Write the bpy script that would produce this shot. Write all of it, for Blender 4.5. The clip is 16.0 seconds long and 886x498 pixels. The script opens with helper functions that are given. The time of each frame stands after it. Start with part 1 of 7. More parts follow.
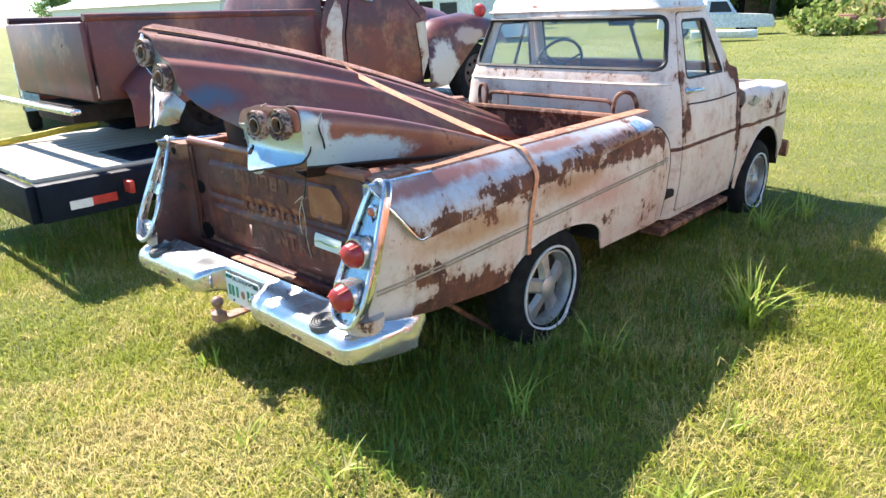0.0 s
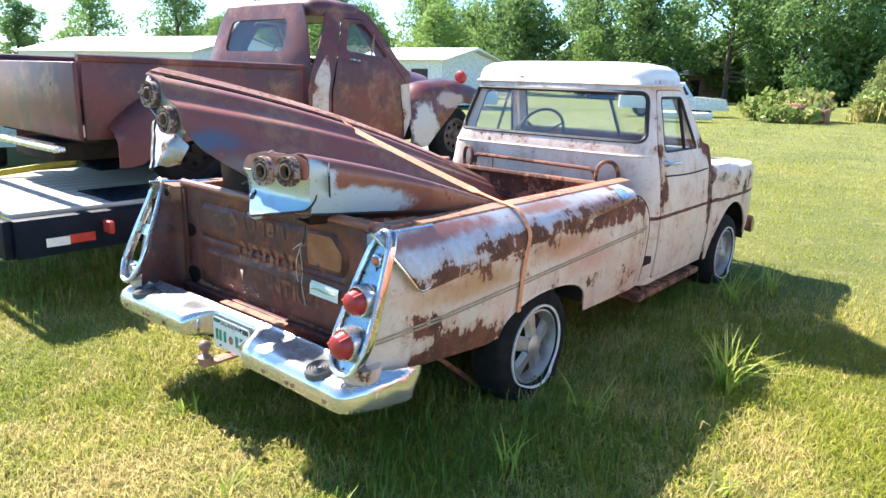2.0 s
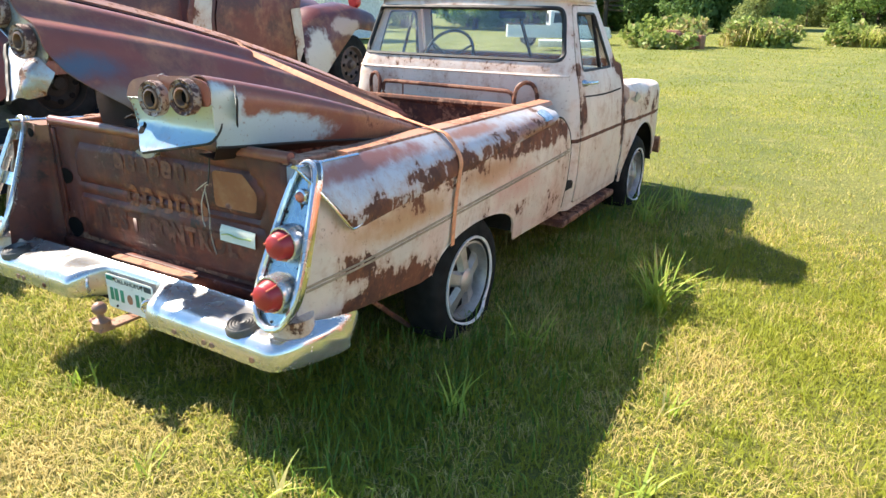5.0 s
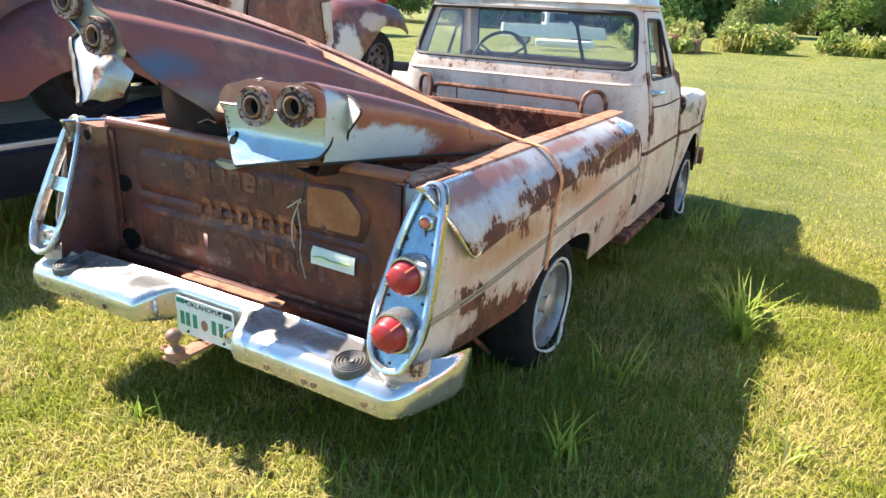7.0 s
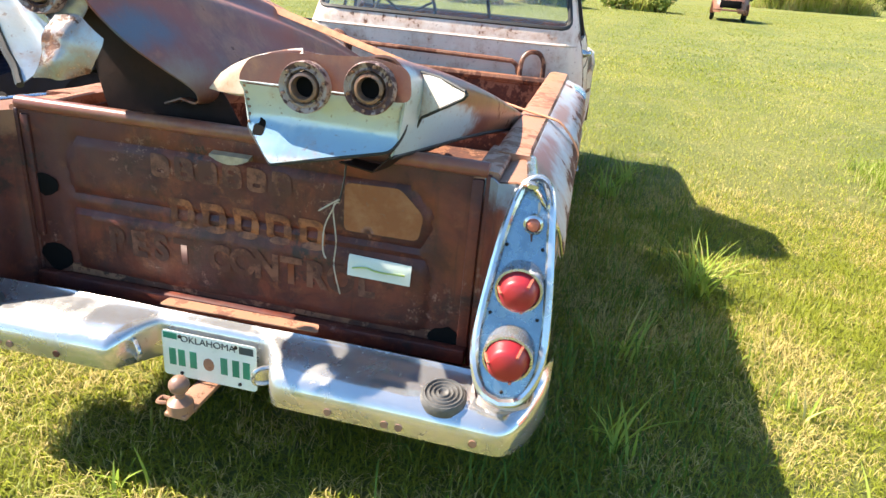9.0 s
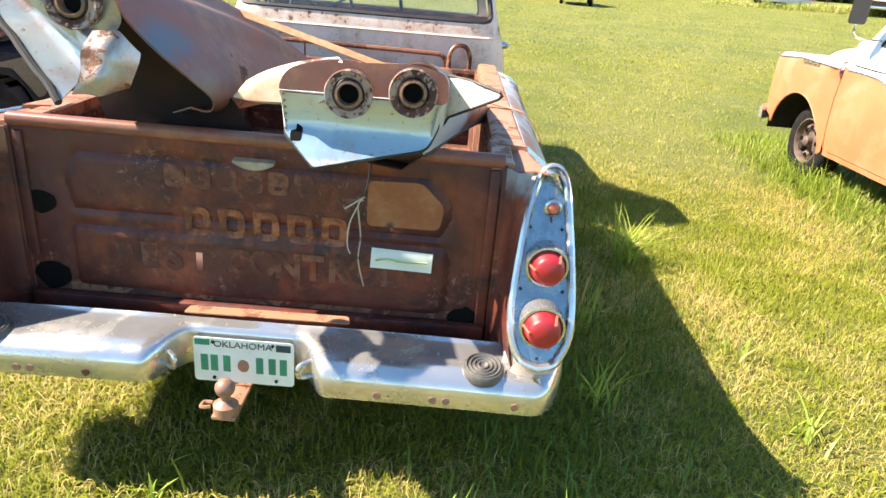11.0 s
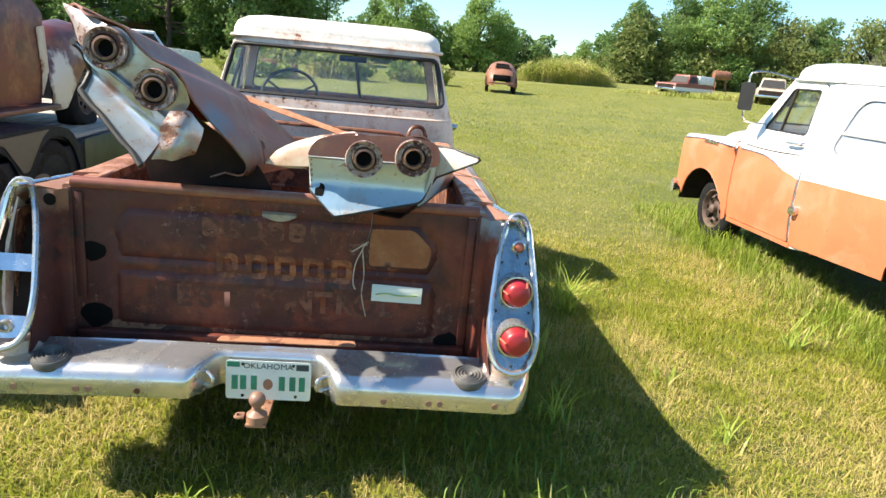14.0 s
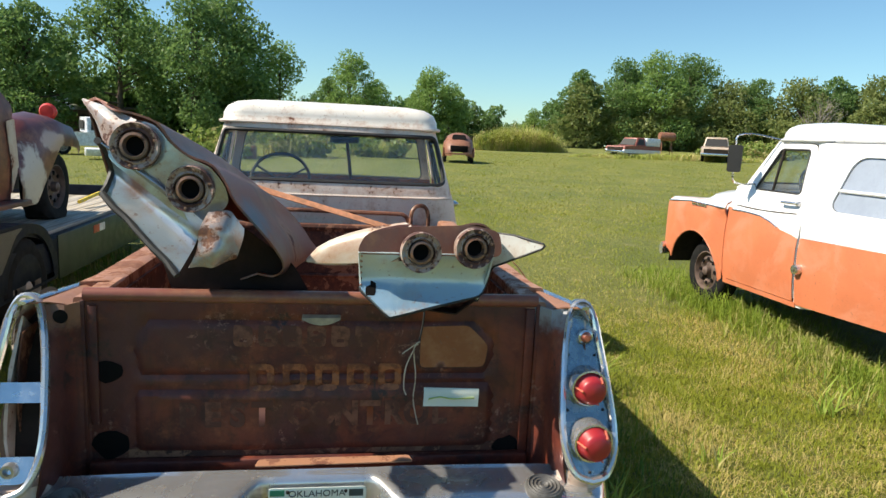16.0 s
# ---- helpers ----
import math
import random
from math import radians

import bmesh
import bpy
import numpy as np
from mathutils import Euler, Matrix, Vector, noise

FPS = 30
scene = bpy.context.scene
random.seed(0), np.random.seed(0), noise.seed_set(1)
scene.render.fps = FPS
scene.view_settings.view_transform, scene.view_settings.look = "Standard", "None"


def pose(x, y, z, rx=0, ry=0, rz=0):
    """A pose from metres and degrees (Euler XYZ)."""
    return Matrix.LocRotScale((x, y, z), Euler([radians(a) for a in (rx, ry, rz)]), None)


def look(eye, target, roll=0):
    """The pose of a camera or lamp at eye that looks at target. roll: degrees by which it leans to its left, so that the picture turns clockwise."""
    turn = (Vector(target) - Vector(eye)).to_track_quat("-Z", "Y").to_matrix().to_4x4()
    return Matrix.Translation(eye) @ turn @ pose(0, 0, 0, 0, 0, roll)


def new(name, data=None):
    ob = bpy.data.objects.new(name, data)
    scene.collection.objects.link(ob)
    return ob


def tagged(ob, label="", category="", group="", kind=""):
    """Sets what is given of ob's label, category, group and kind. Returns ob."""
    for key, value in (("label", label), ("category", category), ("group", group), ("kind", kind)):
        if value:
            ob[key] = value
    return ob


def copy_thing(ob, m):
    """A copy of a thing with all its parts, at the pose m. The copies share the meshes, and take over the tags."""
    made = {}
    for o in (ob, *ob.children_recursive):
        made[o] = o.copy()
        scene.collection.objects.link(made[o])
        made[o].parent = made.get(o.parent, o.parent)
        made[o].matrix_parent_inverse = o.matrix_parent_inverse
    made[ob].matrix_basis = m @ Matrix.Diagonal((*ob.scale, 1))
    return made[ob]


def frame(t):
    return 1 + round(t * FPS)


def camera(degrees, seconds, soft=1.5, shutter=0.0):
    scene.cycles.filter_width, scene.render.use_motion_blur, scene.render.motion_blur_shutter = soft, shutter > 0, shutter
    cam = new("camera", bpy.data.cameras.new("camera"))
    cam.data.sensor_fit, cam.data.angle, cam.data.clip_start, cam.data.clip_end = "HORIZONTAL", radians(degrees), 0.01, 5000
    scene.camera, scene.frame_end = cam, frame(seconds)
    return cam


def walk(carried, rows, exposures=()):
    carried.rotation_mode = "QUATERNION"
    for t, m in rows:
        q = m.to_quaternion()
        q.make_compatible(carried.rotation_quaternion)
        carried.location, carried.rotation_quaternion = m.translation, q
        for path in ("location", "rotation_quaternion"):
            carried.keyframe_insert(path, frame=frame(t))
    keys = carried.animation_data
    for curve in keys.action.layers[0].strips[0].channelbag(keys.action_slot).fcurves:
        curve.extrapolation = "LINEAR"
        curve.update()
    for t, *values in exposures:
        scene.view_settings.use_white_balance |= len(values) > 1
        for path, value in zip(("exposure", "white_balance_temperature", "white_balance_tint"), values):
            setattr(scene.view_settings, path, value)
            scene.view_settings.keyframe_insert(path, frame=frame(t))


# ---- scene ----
cam = camera(66.1, 16.0)
PATH = [
    (0, (2.82, -1.553, 1.771), (1.518, -0.186, 1.111), -2.0),
    (0.5, (2.769, -1.598, 1.758), (1.512, -0.173, 1.133), -0.7),
    (1, (2.793, -1.64, 1.766), (1.566, -0.174, 1.178), 0.0),
    (1.5, (2.759, -1.684, 1.755), (1.534, -0.203, 1.2), 1.2),
    (2, (2.725, -1.71, 1.751), (1.482, -0.222, 1.263), 1.8),
    (2.5, (2.604, -1.73, 1.709), (1.489, -0.171, 1.139), 3.2),
    (3, (2.536, -1.725, 1.688), (1.57, -0.099, 1.036), 4.9),
    (3.5, (2.584, -1.624, 1.697), (1.505, -0.061, 1.073), 2.6),
    (4, (2.538, -1.54, 1.645), (1.509, 0.049, 1.001), -0.5),
    (6.5, (2.104, -1.691, 1.656), (1.25, -0.007, 0.995), 4.4),
    (7, (1.879, -1.605, 1.662), (0.971, 0.048, 0.998), 2.9),
    (7.5, (1.704, -1.509, 1.674), (0.834, 0.135, 0.939), 0.3),
    (8, (1.502, -1.538, 1.636), (0.763, 0.179, 0.923), 1.0),
    (10.5, (0.496, -1.594, 1.652), (0.532, 0.237, 0.848), 7.2),
    (11, (0.556, -1.78, 1.668), (0.576, 0.068, 0.904), 5.0),
    (11.5, (0.669, -1.901, 1.657), (0.463, -0.089, 0.836), -2.4),
    (12, (0.741, -1.981, 1.638), (0.497, -0.176, 0.814), -4.1),
    (12.5, (0.647, -2.085, 1.641), (0.398, -0.249, 0.888), -2.1),
    (13, (0.537, -2.252, 1.661), (0.498, -0.358, 1.021), 1.7),
    (13.5, (0.45, -2.332, 1.658), (0.576, -0.422, 1.079), 4.2),
    (14, (0.349, -2.309, 1.68), (0.552, -0.39, 1.155), 5.4),
    (14.5, (0.208, -2.117, 1.701), (0.233, -0.178, 1.212), 1.0),
    (15, (0.134, -2.085, 1.722), (0.261, -0.132, 1.309), 1.4),
    (15.5, (0.113, -2.085, 1.732), (0.357, -0.128, 1.397), 1.8),
    (16, (0.04, -2.035, 1.69), (0.352, -0.085, 1.37), 2.8),
]
EXPOSURES = [(0.0, 1.68, 6300, 16), (2.0, 1.72, 6200, 17), (3.0, 1.57, 6850, 15.5), (3.5, 1.62, 6600, 16), (4.0, 1.57, 6800, 15), (8.0, 1.66, 6780, 14.5), (10.5, 1.7, 7150, 15), (12.0, 1.6, 7300, 16), (13.0, 1.59, 7050, 15), (13.5, 1.52, 7000, 14), (14.5, 1.05, 6750, 13), (15.0, 1.19, 6700, 15.5), (15.5, 0.81, 6700, 13), (16.0, 0.58, 6850, 10)]
walk(cam, [(t, look(eye, target, roll)) for t, eye, target, roll in PATH], EXPOSURES)

# ---- light ----
world = bpy.data.worlds.new("sky")
scene.world = world
world.use_nodes = True
wn = world.node_tree
sky = wn.nodes.new("ShaderNodeTexSky")
sky.sky_type, sky.sun_disc = "NISHITA", False
SUN_WAY = Vector((0.93, 0.015, -0.97)).normalized()
sky.sun_elevation = math.asin(-SUN_WAY.z)
sky.sun_rotation = math.atan2(-SUN_WAY.x, -SUN_WAY.y)
sky.air_density, sky.dust_density, sky.ozone_density = 1.0, 0.2, 3.0
cyan = wn.nodes.new("ShaderNodeMix")
cyan.data_type, cyan.blend_type = "RGBA", "MULTIPLY"
cyan.inputs[0].default_value, cyan.inputs[7].default_value = 1.0, (0.79, 1.06, 1.13, 1)
wn.links.new(sky.outputs[0], cyan.inputs[6])
wn.links.new(cyan.outputs[2], wn.nodes["Background"].inputs["Color"])
wn.nodes["Background"].inputs["Strength"].default_value = 0.089
sun = new("sun", bpy.data.lights.new("sun", "SUN"))
sun.data.energy, sun.data.angle, sun.data.color = 5.0, radians(0.5), (1.0, 0.93, 0.8)
sun.matrix_world = look(-SUN_WAY * 30, (0, 0, 0))

# ---- materials ----


class Nodes:
    """A short hand for building node materials."""

    def __init__(self, name):
        self.mat = bpy.data.materials.new(name)
        self.mat.use_nodes = True
        self.t = self.mat.node_tree
        self.bsdf = self.t.nodes["Principled BSDF"]
        self.out = self.t.nodes["Material Output"]
        self.tc = self.t.nodes.new("ShaderNodeTexCoord")
        self.co = self.tc.outputs["Object"]

    def put(self, socket, v):
        if isinstance(v, bpy.types.NodeSocket):
            self.t.links.new(v, socket)
        elif isinstance(v, (tuple, list)) and len(v) == 3 and socket.type == "RGBA":
            socket.default_value = (*v, 1)
        else:
            socket.default_value = v

    def node(self, kind, out=0, **ins):
        n = self.t.nodes.new(kind)
        for k, v in ins.items():
            self.put(n.inputs[k.replace("_", " ")], v)
        return n.outputs[out]

    def noise(self, scale, detail=4, rough=0.6, co=None, dist=0.0):
        return self.node("ShaderNodeTexNoise", Vector=co or self.co, Scale=scale, Detail=detail, Roughness=rough, Distortion=dist)

    def stretch(self, sx, sy, sz):
        n = self.t.nodes.new("ShaderNodeMapping")
        n.inputs["Scale"].default_value = (sx, sy, sz)
        self.t.links.new(self.co, n.inputs["Vector"])
        return n.outputs[0]

    def axis(self, i):
        n = self.t.nodes.new("ShaderNodeSeparateXYZ")
        self.t.links.new(self.co, n.inputs[0])
        return n.outputs[i]

    def math(self, op, a, b=0.0, clamp=False):
        n = self.t.nodes.new("ShaderNodeMath")
        n.operation, n.use_clamp = op, clamp
        self.put(n.inputs[0], a), self.put(n.inputs[1], b)
        return n.outputs[0]

    def step(self, v, lo, hi, a=0.0, b=1.0):
        n = self.t.nodes.new("ShaderNodeMapRange")
        n.interpolation_type = "SMOOTHSTEP"
        for k, x in zip(("Value", "From Min", "From Max", "To Min", "To Max"), (v, lo, hi, a, b)):
            self.put(n.inputs[k], x)
        return n.outputs[0]

    def mix(self, fac, a, b, kind="MIX"):
        n = self.t.nodes.new("ShaderNodeMix")
        n.data_type, n.blend_type = "RGBA", kind
        self.put(n.inputs[0], fac), self.put(n.inputs[6], a), self.put(n.inputs[7], b)
        return n.outputs[2]

    def bump(self, height, strength=0.3, dist=0.01):
        n = self.t.nodes.new("ShaderNodeBump")
        n.inputs["Strength"].default_value, n.inputs["Distance"].default_value = strength, dist
        self.t.links.new(height, n.inputs["Height"])
        self.t.links.new(n.outputs[0], self.bsdf.inputs["Normal"])

    def done(self, color, rough=0.5, metal=0.0, **more):
        self.put(self.bsdf.inputs["Base Color"], color)
        self.put(self.bsdf.inputs["Roughness"], rough)
        self.put(self.bsdf.inputs["Metallic"], metal)
        for k, v in more.items():
            self.put(self.bsdf.inputs[k.replace("_", " ")], v)
        return self.mat


def rust_color(m, dark=(0.07, 0.028, 0.018), mid=(0.17, 0.06, 0.03), light=(0.33, 0.13, 0.05)):
    a = m.mix(m.step(m.noise(7, 6, 0.65), 0.35, 0.65), dark, mid)
    return m.mix(m.step(m.noise(26, 5, 0.7), 0.52, 0.75), a, light)


def plain(name, color, rough=0.5, metal=0.0, vary=0.25, scale=9.0, bump=0.0, **more):
    """One material with faint mottling at two scales."""
    m = Nodes(name)
    c = m.mix(m.step(m.noise(scale, 5), 0.3, 0.7), tuple(x * (1 - vary) for x in color), tuple(min(1, x * (1 + vary * 0.5)) for x in color))
    c = m.mix(m.step(m.noise(scale * 9, 3), 0.45, 0.8, 0, 0.5), c, tuple(x * (1 - vary) for x in color))
    if bump:
        m.bump(m.noise(scale * 6, 5), bump, 0.004)
    return m.done(c, m.step(m.noise(scale * 2, 4), 0.3, 0.7, max(0, rough - 0.08), min(1, rough + 0.1)), metal, **more)


def worn_paint(name, paint, second=None, amount=0.5, bands=(), second_at=None, streak=0.0, gloss=0.45, rust=None, size=5.0, spots=(), metal=0.0, soft=0.8):
    """Old paint over rust. bands: (axis, middle, half width, weight) where more of it has gone; second: a faded colour in patches."""
    m = Nodes(name)
    wear = m.math("ADD", m.math("MULTIPLY", m.noise(size, 8, 0.68, dist=0.3), 0.75), m.math("MULTIPLY", m.noise(size * 6, 6, 0.7), 0.25))
    for ax, mid, half, weight in bands:
        d = m.math("ABSOLUTE", m.math("SUBTRACT", m.axis(ax), mid)) if not isinstance(ax, tuple) else None
        if d is None:
            d1 = m.math("DIVIDE", m.math("SUBTRACT", m.axis(ax[0]), mid[0]), half[0])
            d2 = m.math("DIVIDE", m.math("SUBTRACT", m.axis(ax[1]), mid[1]), half[1])
            d = m.math("SQRT", m.math("ADD", m.math("MULTIPLY", d1, d1), m.math("MULTIPLY", d2, d2)))
            wear = m.math("ADD", wear, m.step(d, 1.25, 0.5, 0.0, weight))
        else:
            wear = m.math("ADD", wear, m.step(d, half * 1.3, half * 0.6, 0.0, weight))
    if streak:
        run = m.noise(1.0, 4, 0.6, co=m.stretch(16, 16, 1.6))
        wear = m.math("ADD", wear, m.math("MULTIPLY", m.math("SUBTRACT", run, 0.5), streak))
    base = m.mix(m.step(m.noise(2.2, 5), 0.35, 0.65), tuple(x * 0.86 for x in paint), paint)
    if second:
        where = m.noise(2.6, 6, 0.6, dist=0.5)
        if second_at:
            ax, mid, half, weight = second_at
            where = m.math("ADD", where, m.step(m.math("ABSOLUTE", m.math("SUBTRACT", m.axis(ax), mid)), half * 1.4, half * 0.5, -0.4, weight))
        base = m.mix(m.step(where, 0.45, 0.62), base, second)
    for mid, size3, tint in spots:
        far = m.node("ShaderNodeVectorMath", 0, Vector=m.co)
        mp = far.node
        mp.operation = "SUBTRACT"
        mp.inputs[1].default_value = mid
        sc = m.t.nodes.new("ShaderNodeVectorMath")
        sc.operation = "DIVIDE"
        sc.inputs[1].default_value = size3
        m.t.links.new(mp.outputs[0], sc.inputs[0])
        ln = m.t.nodes.new("ShaderNodeVectorMath")
        ln.operation = "LENGTH"
        m.t.links.new(sc.outputs[0], ln.inputs[0])
        near = m.math("ADD", ln.outputs["Value"], m.math("MULTIPLY", m.math("SUBTRACT", m.noise(9, 6, 0.65), 0.5), 1.4))
        base = m.mix(m.step(near, 1.15, soft), base, tint)
        wear = m.math("SUBTRACT", wear, m.step(near, 1.15, 0.8, 0.0, 0.12))
    gone = m.step(wear, 0.66 - 0.22 * amount, 0.70 - 0.22 * amount)
    stain = m.step(wear, 0.52 - 0.22 * amount, 0.72 - 0.22 * amount, 0.0, 0.65)
    base = m.mix(m.step(m.noise(60, 3), 0.62, 0.72, 0, 0.6), base, (0.22, 0.11, 0.07))
    color = m.mix(stain, base, (0.42, 0.2, 0.1))
    color = m.mix(gone, color, rust_color(m, **(rust or {})))
    m.bump(m.math("ADD", m.math("MULTIPLY", gone, -0.6), m.math("MULTIPLY", m.noise(90, 4), 0.5)), 0.35, 0.003)
    return m.done(color, m.math("ADD", m.math("MULTIPLY", gone, 0.4), gloss), m.step(gone, 0, 1, metal, 0.0) if metal else 0.0)


CREAM = worn_paint("cream_paint_rusting", (0.76, 0.65, 0.56), amount=0.33, streak=0.3, second=(0.7, 0.52, 0.44), size=6.0, soft=0.3,
                   bands=(((1, 2), (0.6, 0.55), (0.36, 0.12), 0.2), ((1, 2), (0.34, 0.77), (0.1, 0.11), 0.15), ((1, 2), (0.7, 0.875), (0.42, 0.055), 0.17), ((1, 2), (1.35, 0.925), (0.5, 0.06), 0.18), ((1, 2), (2.05, 0.985), (0.55, 0.08), 0.21)),
                   spots=(((0, 0.65, 0.85), (3, 0.55, 0.085), (0.52, 0.3, 0.17)), ((0, 1.45, 0.89), (3, 0.5, 0.085), (0.5, 0.27, 0.16)), ((0, 1.75, 0.78), (3, 0.4, 0.12), (0.62, 0.36, 0.29))),
                   rust=dict(dark=(0.075, 0.03, 0.02), mid=(0.18, 0.065, 0.033), light=(0.36, 0.15, 0.06)))
FIN_BLUE = worn_paint("faded_blue_white_paint", (0.55, 0.57, 0.6), second=(0.44, 0.46, 0.5), amount=0.35, streak=0.3, size=7.5, soft=0.45,
                      bands=((2, 0.93, 0.04, 0.12), ((1, 2), (1.2, 1.0), (0.7, 0.045), 0.16), ((1, 2), (1.85, 1.06), (0.42, 0.045), 0.2)),
                      spots=(((0, 0.45, 1.1), (3, 0.55, 0.045), (0.33, 0.14, 0.11)), ((0, 1.35, 1.11), (3, 0.3, 0.03), (0.38, 0.2, 0.15)), ((0, 1.95, 1.04), (3, 0.42, 0.07), (0.22, 0.075, 0.05))))
CAB = worn_paint("cab_cream_paint", (0.76, 0.66, 0.58), amount=0.2, streak=0.25, second=(0.7, 0.57, 0.49),
                 bands=((2, 0.86, 0.012, 0.25), ((1, 2), (2.83, 1.1), (0.07, 0.3), 0.14), ((1, 2), (3.72, 1.0), (0.06, 0.4), 0.2),
                        ((1, 2), (4.5, 0.95), (0.4, 0.12), 0.1), ((1, 2), (3.78, 1.3), (0.25, 0.13), 0.3), (2, 1.32, 0.03, 0.06)), size=6)
ROOF = worn_paint("chalky_white_roof", (0.84, 0.79, 0.72), amount=0.02, bands=((2, 1.765, 0.02, 0.09),), gloss=0.3)
RUSTY = worn_paint("bare_rusted_steel", (0.16, 0.055, 0.036), amount=0.9, second=(0.1, 0.045, 0.038), rust=dict(dark=(0.05, 0.02, 0.014), mid=(0.13, 0.044, 0.025), light=(0.24, 0.09, 0.04)))
RAIL = worn_paint("orange_rust_rail", (0.4, 0.2, 0.13), amount=0.7, rust=dict(dark=(0.16, 0.06, 0.035), mid=(0.32, 0.14, 0.08), light=(0.5, 0.28, 0.17)), gloss=0.4)
LOOSE = worn_paint("rusted_maroon_body_panel", (0.25, 0.085, 0.06), amount=0.35, second=(0.18, 0.085, 0.07), gloss=0.34,
                   rust=dict(dark=(0.1, 0.04, 0.03), mid=(0.2, 0.075, 0.045), light=(0.3, 0.12, 0.07)), size=3)
LOOSE_BIG = worn_paint("rusted_maroon_fin_paint", (0.24, 0.072, 0.05), amount=0.3, second=(0.16, 0.06, 0.045), gloss=0.46, size=2.6,
                       rust=dict(dark=(0.08, 0.035, 0.03), mid=(0.17, 0.065, 0.045), light=(0.25, 0.1, 0.06)),
                       soft=0.25, spots=(((-0.22, 0.06, 1.42), (0.1, 0.2, 0.07), (0.085, 0.11, 0.15)), ((-0.1, 0.06, 1.29), (0.16, 0.36, 0.085), (0.21, 0.165, 0.135))))
LOOSE_SMALL = worn_paint("rusted_small_fin_paint", (0.25, 0.085, 0.06), amount=0.35, second=(0.18, 0.085, 0.07), gloss=0.3, size=3,
                         rust=dict(dark=(0.1, 0.04, 0.03), mid=(0.2, 0.075, 0.045), light=(0.3, 0.12, 0.07)),
                         spots=(((0.56, 0.25, 1.21), (0.1, 0.38, 0.085), (0.42, 0.52, 0.57)), ((0.55, 0.06, 1.33), (0.06, 0.12, 0.08), (0.5, 0.56, 0.58))))
VALANCE = worn_paint("dented_pale_sheet", (0.6, 0.63, 0.65), amount=0.26, second=(0.42, 0.5, 0.56), gloss=0.2, metal=0.5, size=4, soft=0.2, spots=(((-0.52, -0.02, 1.52), (0.06, 0.2, 0.05), (0.3, 0.15, 0.09)), ((-0.33, -0.02, 1.38), (0.05, 0.2, 0.05), (0.34, 0.18, 0.11))))
# Near-black colour that carries the shade inside and under the loose fins.
CAVITY_SHADE = plain("painted_cavity_shade", (0.034, 0.018, 0.014), 0.75, 0, 0.5, 6, 0.3, Specular_IOR_Level=0.2)
FLANGE = worn_paint("dark_rusted_flange", (0.36, 0.34, 0.34), amount=0.72, gloss=0.4, size=11, rust=dict(dark=(0.06, 0.03, 0.03), mid=(0.12, 0.05, 0.04), light=(0.22, 0.1, 0.07)))
FIN_TIP = worn_paint("flaking_blue_grey_fin_paint", (0.36, 0.44, 0.52), amount=0.42, second=(0.3, 0.32, 0.35), gloss=0.35, size=9, rust=dict(dark=(0.06, 0.025, 0.02), mid=(0.12, 0.045, 0.03), light=(0.2, 0.08, 0.05)))
FLAP = worn_paint("scraped_pale_flap_paint", (0.42, 0.45, 0.47), amount=0.62, second=(0.34, 0.3, 0.26), gloss=0.25, metal=0.4, size=9)
# Pale blue paint; the bluer low band paints in the sky's reflection.
LOOSE_BLUE = worn_paint("pale_blue_paint_sky_band", (0.56, 0.65, 0.68), amount=0.16, second=(0.27, 0.42, 0.54), second_at=(2, 1.2, 0.05, 0.12), gloss=0.18, metal=0.25)
LOOSE_WHITE = worn_paint("scuffed_white_panel_paint", (0.74, 0.73, 0.7), amount=0.3, second=(0.5, 0.52, 0.5), gloss=0.22)
BURNT = worn_paint("old_truck_burnt_paint", (0.16, 0.037, 0.03), amount=0.14, second=(0.085, 0.03, 0.03), gloss=0.42, size=2,
                   rust=dict(dark=(0.07, 0.03, 0.03), mid=(0.14, 0.045, 0.035), light=(0.26, 0.1, 0.05)))
BURNT_PATCH = worn_paint("old_truck_white_primer", (0.62, 0.58, 0.5), amount=0.6, gloss=0.4, size=4,
                         rust=dict(dark=(0.1, 0.04, 0.03), mid=(0.22, 0.08, 0.05), light=(0.4, 0.17, 0.07)))
FENDER = worn_paint("old_truck_fender_paint", (0.15, 0.042, 0.036), amount=0.15, second=(0.08, 0.03, 0.032), gloss=0.36, size=2.4,
                    rust=dict(dark=(0.08, 0.03, 0.028), mid=(0.16, 0.05, 0.035), light=(0.3, 0.12, 0.05)),
                    spots=(((0.95, 4.12, 1.2), (0.3, 0.2, 0.26), (0.6, 0.55, 0.46)), ((0.95, 4.55, 1.5), (0.2, 0.2, 0.1), (0.5, 0.36, 0.28)), ((-0.95, 4.12, 1.2), (0.3, 0.2, 0.26), (0.6, 0.55, 0.46))))
ORANGE = worn_paint("faded_orange_paint", (0.66, 0.2, 0.095), amount=-0.15, second=(0.64, 0.235, 0.135), gloss=0.35)
WHITE = worn_paint("glossy_white_paint", (0.82, 0.82, 0.82), amount=-0.4, gloss=0.14)
# Opaque pane; the blue-grey colour stands for what the glass reflects.
REFLECTION_PANE = plain("reflection_tinted_glass", (0.3, 0.34, 0.41), 0.06, 0, 0.12, 3)
RUSTED_RIM = plain("rusted_steel_rim", (0.16, 0.11, 0.09), 0.6, 0.2, 0.4, 16)
FAR_WHITE = plain("far_white_paint", (0.75, 0.77, 0.8), 0.3)
FAR_TAN = worn_paint("far_tan_paint", (0.6, 0.5, 0.4), amount=0.35)
FAR_MAROON = worn_paint("far_maroon_paint", (0.25, 0.06, 0.05), amount=0.3)
FAR_RUST = worn_paint("far_rust", (0.24, 0.1, 0.07), amount=0.6)
CAR_BLUE = plain("pale_blue_car_paint", (0.35, 0.48, 0.6), 0.25)

